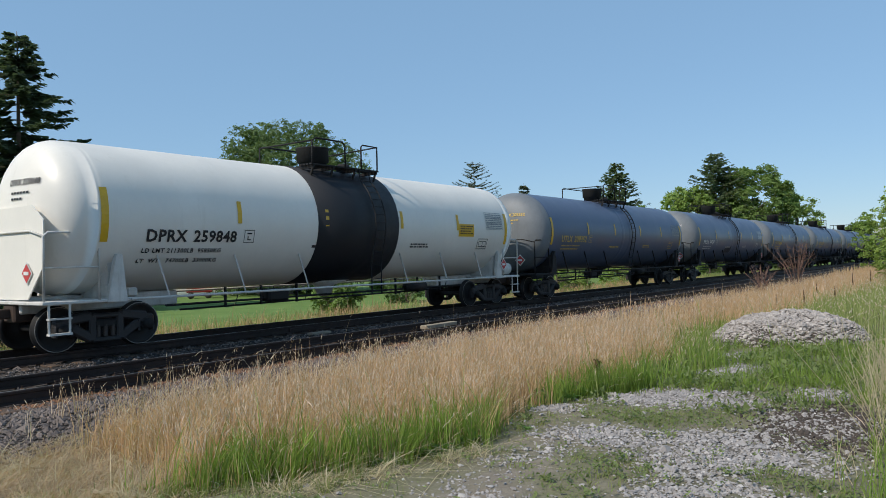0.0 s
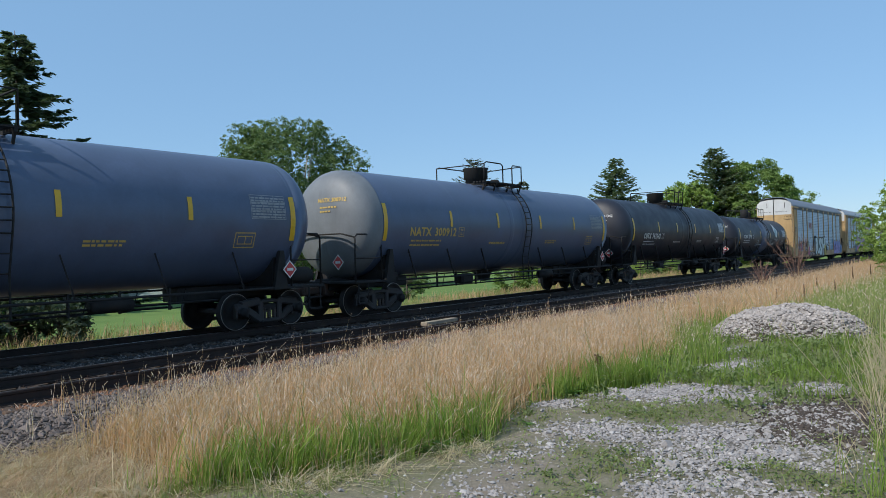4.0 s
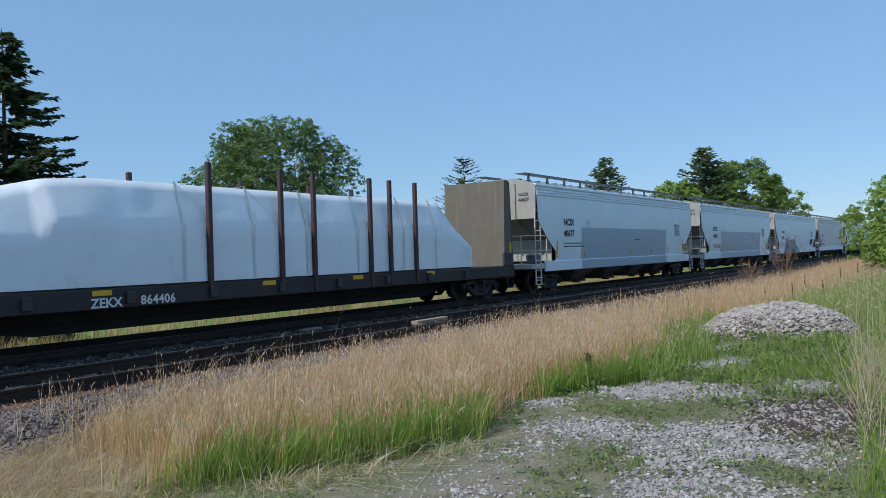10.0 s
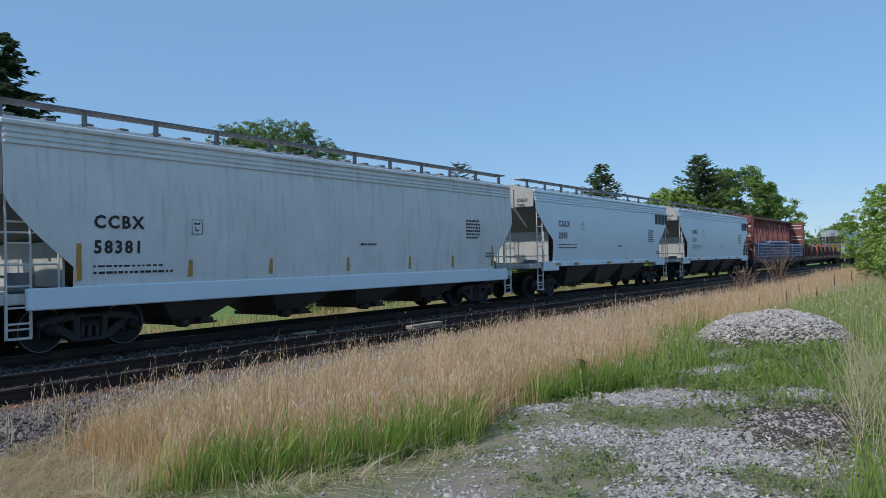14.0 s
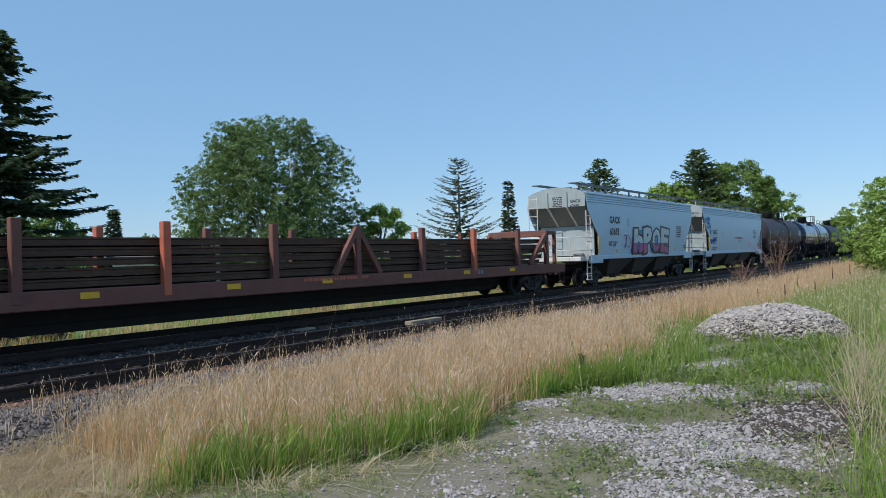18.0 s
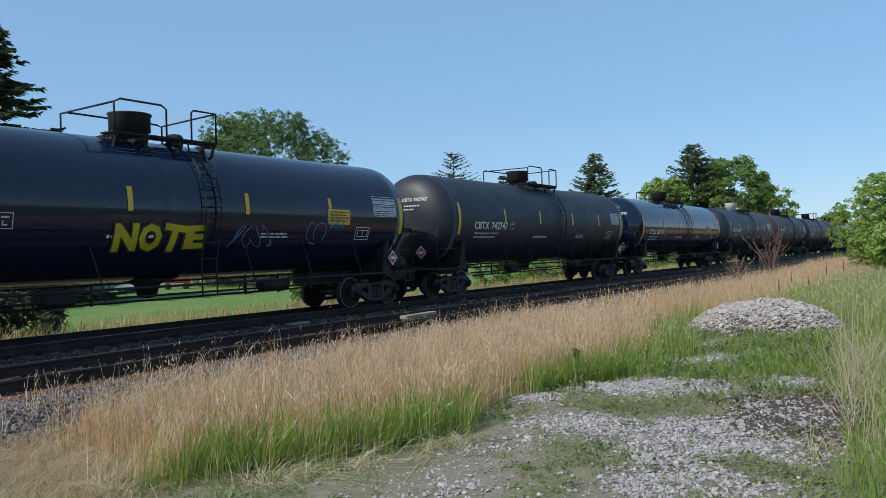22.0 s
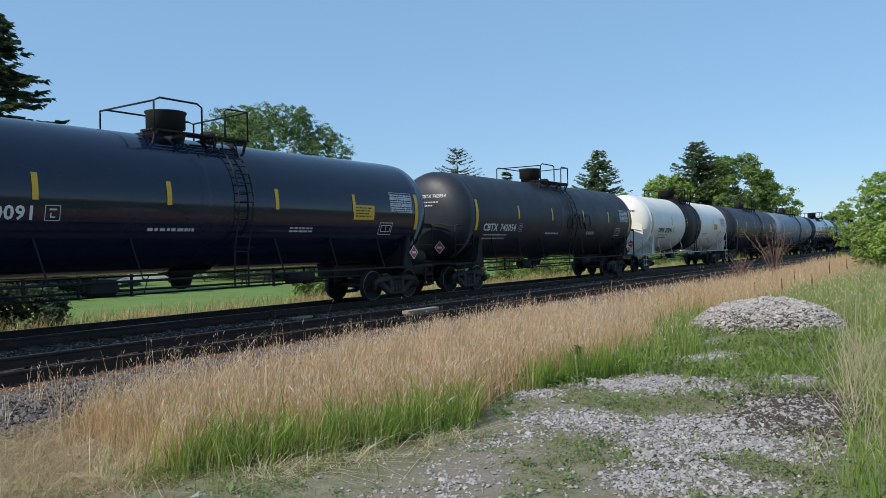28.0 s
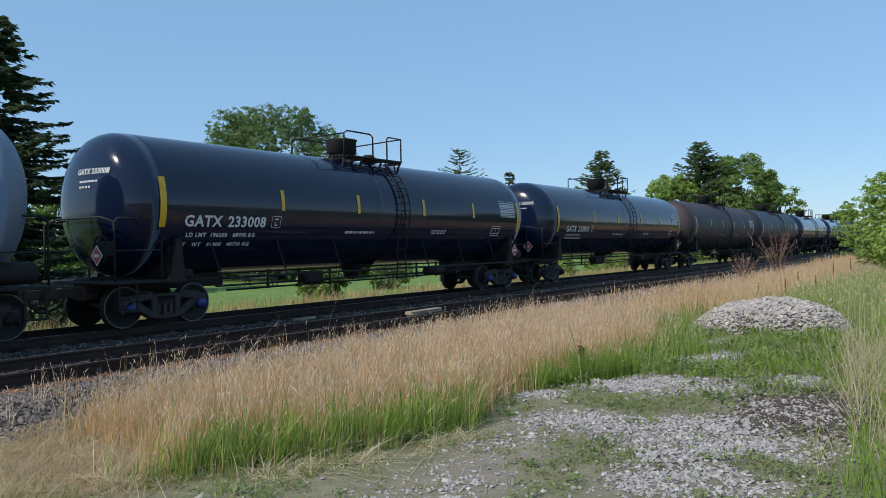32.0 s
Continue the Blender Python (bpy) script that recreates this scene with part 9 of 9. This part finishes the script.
for x in (-2.94, -0.74, 0.42, 2.71, 3.62, 4.88):
    part("stake", Shape().box(x - 0.06, x + 0.06, -1.47, -1.35, 0.85, 4.0, 0.015), P_STAKE, flat, "tall brown steel stake")
for x in (-6.4, -3.2, 0.3, 3.0, 5.0):
    part("stake", Shape().box(x - 0.06, x + 0.06, 1.35, 1.47, 0.85, 4.0, 0.015), P_STAKE, flat, "tall brown steel stake")
part("lettering", flat_letters("ZEKX", 0.27, -5.85, -1.432, 0.82, 1.0), M_WHITE, flat)
part("lettering", flat_letters("864406", 0.27, -4.75, -1.432, 0.83, 1.05), M_WHITE, flat)
yellow_marks(flat, (-5.6, -1.2, 2.1, 5.6), -1.42, 1.06, 0.42, 0.11)
for k in range(9):
    x = -9.2 + 2.1 * k
    part("stake_pocket", Shape().box(x - 0.10, x + 0.10, -1.50, -1.41, 0.86, 1.12, 0.015), P_DARKFLAT, flat)
M_WRAP = mat("white_shrink_wrap", (0.80, 0.85, 0.89), 0.34, 0, 0.06, 0.9, 0.45, 7.0)
secs = [(-9.1, 1.05, 2.0, 0.75, 2.35), (-8.2, 1.28, 2.15, 0.85, 2.9), (-6.7, 1.30, 2.2, 0.85, 3.35), (-6.55, 1.36, 2.52, 0.95, 3.42), (-5.6, 1.36, 2.55, 1.0, 3.50), (0, 1.36, 2.52, 1.0, 3.48), (6.6, 1.36, 2.52, 1.0, 3.46), (7.4, 1.34, 2.35, 1.05, 2.7), (8.2, 1.32, 1.95, 1.1, 2.1), (8.3, 1.30, 1.3, 1.1, 1.35)]


def wrap_shape():
    v, f = [], []
    dense = []
    for (a, b) in zip(secs, secs[1:]):
        m = max(1, int((b[0] - a[0]) / 0.16))
        dense += [tuple(p + (q - p) * k / m for p, q in zip(a, b)) for k in range(m)]
    dense.append(secs[-1])
    ring = 0
    for x, w, zl, wt, zt in dense:
        out = []
        key = [(-w, 1.24), (-w, zl), (-wt, zt), (wt, zt), (w, zl), (w, 1.24)]
        for (p, q) in zip(key, key[1:]):
            m = 5
            out += [(p[0] + (q[0] - p[0]) * k / m, p[1] + (q[1] - p[1]) * k / m) for k in range(m)]
        out.append(key[-1])
        ring = len(out)
        for y, z in out:
            d = 0.018 * noise.noise((x * 1.3, y * 1.7, z * 1.9)) + 0.012 * noise.noise((x * 5, y * 3, z * 4))
            e = 0.06 if z < 1.5 else 0.0
            v.append((x, y + d * (1 if y > 0 else -1) + e * noise.noise((x * 6, 0, 2)), z + d * 0.6 if z > 1.3 else z))
    for i in range(len(dense) - 1):
        for k in range(ring - 1):
            f.append((i * ring + k, i * ring + k + 1, (i + 1) * ring + k + 1, (i + 1) * ring + k))
    f.append(tuple(range(ring))[::-1])
    f.append(tuple(range((len(dense) - 1) * ring, len(dense) * ring)))
    return Shape().add(v, f, True)


load = place(thing("wrapped_load", None, None, "long machine load shrink-wrapped in white film on the flat car", "cargo", at=None), n)
part("shrink_wrap", wrap_shape(), M_WRAP, load)
for x in (-3.6, -1.6, 0.2, 2.2, 4.3, 6.0):
    s = Shape()
    v = []
    for y, z in ((-1.375, 1.26), (-1.385, 2.55), (-1.02, 3.53), (1.02, 3.53), (1.385, 2.55), (1.375, 1.26)):
        v += [(x - 0.03, y * 1.012, z + 0.012), (x + 0.03, y * 1.012, z + 0.012)]
    s.add(v, [(2 * k, 2 * k + 2, 2 * k + 3, 2 * k + 1) for k in range(5)])
    part("seam_tape", s, M_WHITE, load, "white tape over a seam")
part("skid", Shape().box(-9.0, 8.2, -1.25, 1.25, 1.2, 1.245), M_DECK, load, "timber skid")

# ---- centre-beam flat with pipes ----
n = 18
L = length(n)
cb = place(flat_base("center_beam_car", "maroon centre-beam flat car loaded with pipes", L, P_BROWNFLAT, 1.18, L / 2 - 0.75, depth=0.36), n, 0.5)
XB = 11.0
for sx in (-1, 1):
    s = Shape().box(*sorted((sx * XB, sx * (XB + 0.28))), -1.45, 1.45, 1.1, 4.78, 0.02)
    bh = part("bulkhead", s, P_WC, cb, "maroon steel bulkhead")
    for z in (1.9, 2.7, 3.5, 4.2):
        part("bulkhead_rib", Shape().box(*sorted((sx * (XB + 0.28), sx * (XB + 0.42))), -1.43, 1.43, z - 0.08, z + 0.08, 0.02), P_WC, bh)
    for y in (-1.38, 0.0, 1.38):
        part("bulkhead_post", Shape().box(*sorted((sx * (XB + 0.28), sx * (XB + 0.48))), y - 0.07, y + 0.07, 1.1, 4.78, 0.02), P_WC, bh)
    end_ladder(cb, sx * (XB + 0.52), -1.35, -0.9, 0.7, 4.7, P_WC)
part("top_chord", Shape().box(-XB, XB, -0.28, 0.28, 4.74, 4.92, 0.03), P_WC, cb)
for k in range(-8, 10):                                  # evenly spaced posts, braced in every other bay
    x = -0.40 + 1.22 * k
    if abs(x) > XB:
        continue
    part("beam_post", Shape().bar((x, -0.02, 1.15), (x, -0.02, 4.75), 0.20, 0.11, (1, 0, 0)), P_WC, cb)
    part("beam_gusset", Shape().box(x - 0.16, x + 0.16, -0.03, 0.03, 4.48, 4.745, 0.02), P_WC, cb)
    if k % 2 == 0 and x + 1.3 < XB:
        if k <= 0:
            part("beam_brace", Shape().bar((x + 0.08, 0, 2.6), (x + 1.16, 0, 4.68), 0.10, 0.11), P_WC, cb)
        if k >= 0:
            part("beam_brace", Shape().bar((x + 1.14, 0, 2.6), (x + 0.06, 0, 4.68), 0.10, 0.11), P_WC, cb)
s = end_bars(Shape(), XB - 0.012, -1.2, 2.2, 0.9, 0.3, 3, 2)
for z in (2.9, 3.25, 4.1, 4.4):
    end_bars(s, XB - 0.012, -1.25, z, 1.0, 0.16, 1, int(z * 10))
    end_bars(s, XB - 0.012, 0.35, z, 0.8, 0.16, 1, int(z * 11))
tagged(part("bulkhead_print", s, M_WHITE, cb), kind="stuff")
s = end_bars(Shape(), -XB - 0.29, -1.25, 3.75, 0.7, 0.2, 1, 3)
end_bars(s, -XB - 0.29, -1.2, 2.95, 0.6, 0.45, 4, 4)
tagged(part("bulkhead_print", s, M_WHITE, cb), kind="stuff")
part("lettering", flat_letters("LD LMT  226200", 0.15, -2.6, -1.432, 1.02, 1.15), M_PRINT, cb)
part("lettering", flat_letters("LT WT   60800", 0.15, -2.6, -1.432, 0.84, 1.15), M_PRINT, cb)
part("lettering", flat_letters("WC 37629", 0.34, -7.9, -1.432, 0.90, 1.15), M_WHITE, cb)
yellow_marks(cb, (-8.5, -3.9, 1.6, 4.6), -1.42, 0.98)
part("reflector_strip", Shape().box(-XB - 0.24, -XB - 0.02, -1.46, -1.44, 1.55, 2.25), M_YELLOW, cb, "yellow reflective strip")
for k in range(12):
    x = -10.2 + 1.85 * k
    part("winch", Shape().box(x - 0.16, x + 0.16, -1.52, -1.41, 0.98, 1.10, 0.03).tube([(x - 0.2, -1.47, 1.04), (x + 0.2, -1.47, 1.04)], 0.05, 8), P_DARKFLAT, cb)
st = Shape().tube([(-7.4, -1.3, 0.42), (7.4, -1.3, 0.42)], 0.018, 5).tube([(-7.4, -1.3, 0.62), (7.4, -1.3, 0.62)], 0.014, 5)
for k in range(9):
    st.tube([(-7.4 + 1.85 * k, -1.3, 0.85), (-7.4 + 1.85 * k, -1.3, 0.40)], 0.016, 5)
part("foot_rail", st, M_STEEL, cb)
M_PIPE = mat("blue_grey_plastic_pipe", (0.15, 0.195, 0.30), 0.42, 0, 0.16, 1.6, 0.03, 30, (0.22, 0.23, 0.25), 0.12)
M_STRAP = mat("white_strap", (0.70, 0.71, 0.72), 0.55, 0, 0.1, 4.0, 0.02)
M_TIMBER = mat("spacer_timber", (0.36, 0.30, 0.22), 0.8, 0, 0.3, 4.0, 0.3, 40)


def pipe_mesh(a, b, r=0.112):
    prof = [(a, r * 0.86), (a, r), (b - 0.35, r), (b - 0.32, r * 1.12), (b, r * 1.12), (b, r * 0.86)]
    return Shape().lathe(prof, "x", 14).mesh("pipe", M_PIPE)


for a, b, rows_ in ((-10.6, -4.75, 5), (-4.65, 3.9, 6), (4.0, 10.7, 5)):
    me = pipe_mesh(a, b)
    stack = place(thing("pipe_stack", None, None, "strapped stack of blue-grey plastic pipes on the car", "pipes", "stacks of pipes"), n, 0.5)
    for r in range(rows_):
        z = 1.18 + 0.17 + 0.255 * r
        for y in (-1.26, -1.01, -0.76, -0.51):
            part("pipe", me, None, stack, at=(0.04 * ((r * 7) % 3), y, z))
        for x in (a + 0.9, (a + b) / 2, b - 1.0):
            part("spacer", Shape().box(x - 0.05, x + 0.05, -1.36, -0.40, z - 0.150, z - 0.113), M_TIMBER, stack)
    for x in (a + 1.2, b - 1.5):
        zt = 1.18 + 0.17 + 0.255 * (rows_ - 1) + 0.125
        part("strap", Shape().box(x - 0.05, x + 0.05, -1.392, -1.384, 1.2, zt).box(x - 0.05, x + 0.05, -1.392, -0.40, zt, zt + 0.008), M_STRAP, stack, "white strap")

# ---- flat car with old rails ----
n = 19
L = length(n)
rf = place(flat_base("stake_flat_car", "rusty brown flat car with stakes holding old rails", L, P_OXIDE, 1.20, 13.75, depth=0.38, tc=3.0), n, -0.25)
for k, x in enumerate((-12.2, -9.2, -6.0, -2.85, 0.34, 3.5, 6.6, 9.8, 12.2)):
    for sy in (-1, 1):
        m = P_ORANGE if k in (2, 6) else P_OXIDE
        part("stake", Shape().box(x - 0.10, x + 0.10, *sorted((sy * 1.43, sy * 1.27)), 0.95, 2.60, 0.015), m, rf, "orange-red stake" if m is P_ORANGE else "")
    if k == 4:
        for sx in (-1, 1):
            part("stake_brace", Shape().bar((x + sx * 1.0, -1.36, 1.2), (x, -1.36, 2.55), 0.12, 0.16), P_OXIDE, rf)
    if k in (0, 8):
        sx = -1 if k == 0 else 1
        for sy in (-1, 1):
            part("stake_brace", Shape().bar((x - sx * 0.1, sy * 1.36, 2.4), (x - sx * 1.5, sy * 1.36, 1.22), 0.14, 0.18), P_OXIDE, rf)
        part("end_rack", Shape().box(x - 0.08, x + 0.08, -1.35, 1.35, 2.35, 2.62, 0.02).box(x - 0.06, x + 0.06, -1.35, 1.35, 1.7, 1.9, 0.02).box(*sorted((x, x + sx * 0.8)), -1.43, -1.29, 2.44, 2.60, 0.02).box(*sorted((x + sx * 0.66, x + sx * 0.8)), -1.43, -1.29, 1.2, 2.5, 0.02), P_OXIDE, rf)
yellow_marks(rf, (-11.9, -7.8, -4.2, -1.0, 2.6, 6.0, 9.2), -1.42, 1.0, 0.4, 0.13)
s = flat_bars(Shape(), -1.9, -1.428, 1.0, 3.0, 0.16, 1, 4)
part("faded_lettering", s, P_ORANGE, rf, "faded painted lettering")
part("lettering", flat_letters("U6510", 0.20, 6.5, -1.430, 0.98), M_DIM, rf)
M_OLDRAIL = mat("old_rusty_rail", (0.10, 0.055, 0.035), 0.75, 0.2, 0.45, 3.0, 0.3, 40, (0.05, 0.035, 0.03), 0.5)
sec = [(-0.034, 0.17), (0.034, 0.17), (0.034, 0.13), (0.012, 0.115), (0.012, 0.03), (0.068, 0.012), (0.068, 0), (-0.068, 0), (-0.068, 0.012), (-0.012, 0.03), (-0.012, 0.115), (-0.034, 0.13)]
rnd = random.Random(5)
me = [Shape().sweep(sec, -11.9 + rnd.uniform(-0.2, 0.3), 11.9 + rnd.uniform(-0.3, 0.2)).mesh("rail_length", M_OLDRAIL) for _ in range(3)]
rails = place(thing("rail_stack", None, None, "stack of old rusty rails lying between the stakes", "rails"), n, -0.25)
for r in range(5):
    for k in range(14):
        part("rail_length", me[(r * 5 + k) % 3], None, rails, at=(rnd.uniform(-0.1, 0.1), -1.16 + 0.178 * k + rnd.uniform(-0.01, 0.01), 1.235 + 0.21 * r))
    for x in (-9.5, -4.5, 0.5, 5.0, 10.0):
        part("spacer", Shape().box(x - 0.06, x + 0.06, -1.22, 1.24, 1.198 + 0.21 * r, 1.233 + 0.21 * r), M_TIMBER, rails)


def motions():
    times = [2.0 * k for k in range(17)]
    for ob, u in MOVING:
        walk(ob, [(t, pose(u - run(t), YC, 0)) for t in times])


motions()
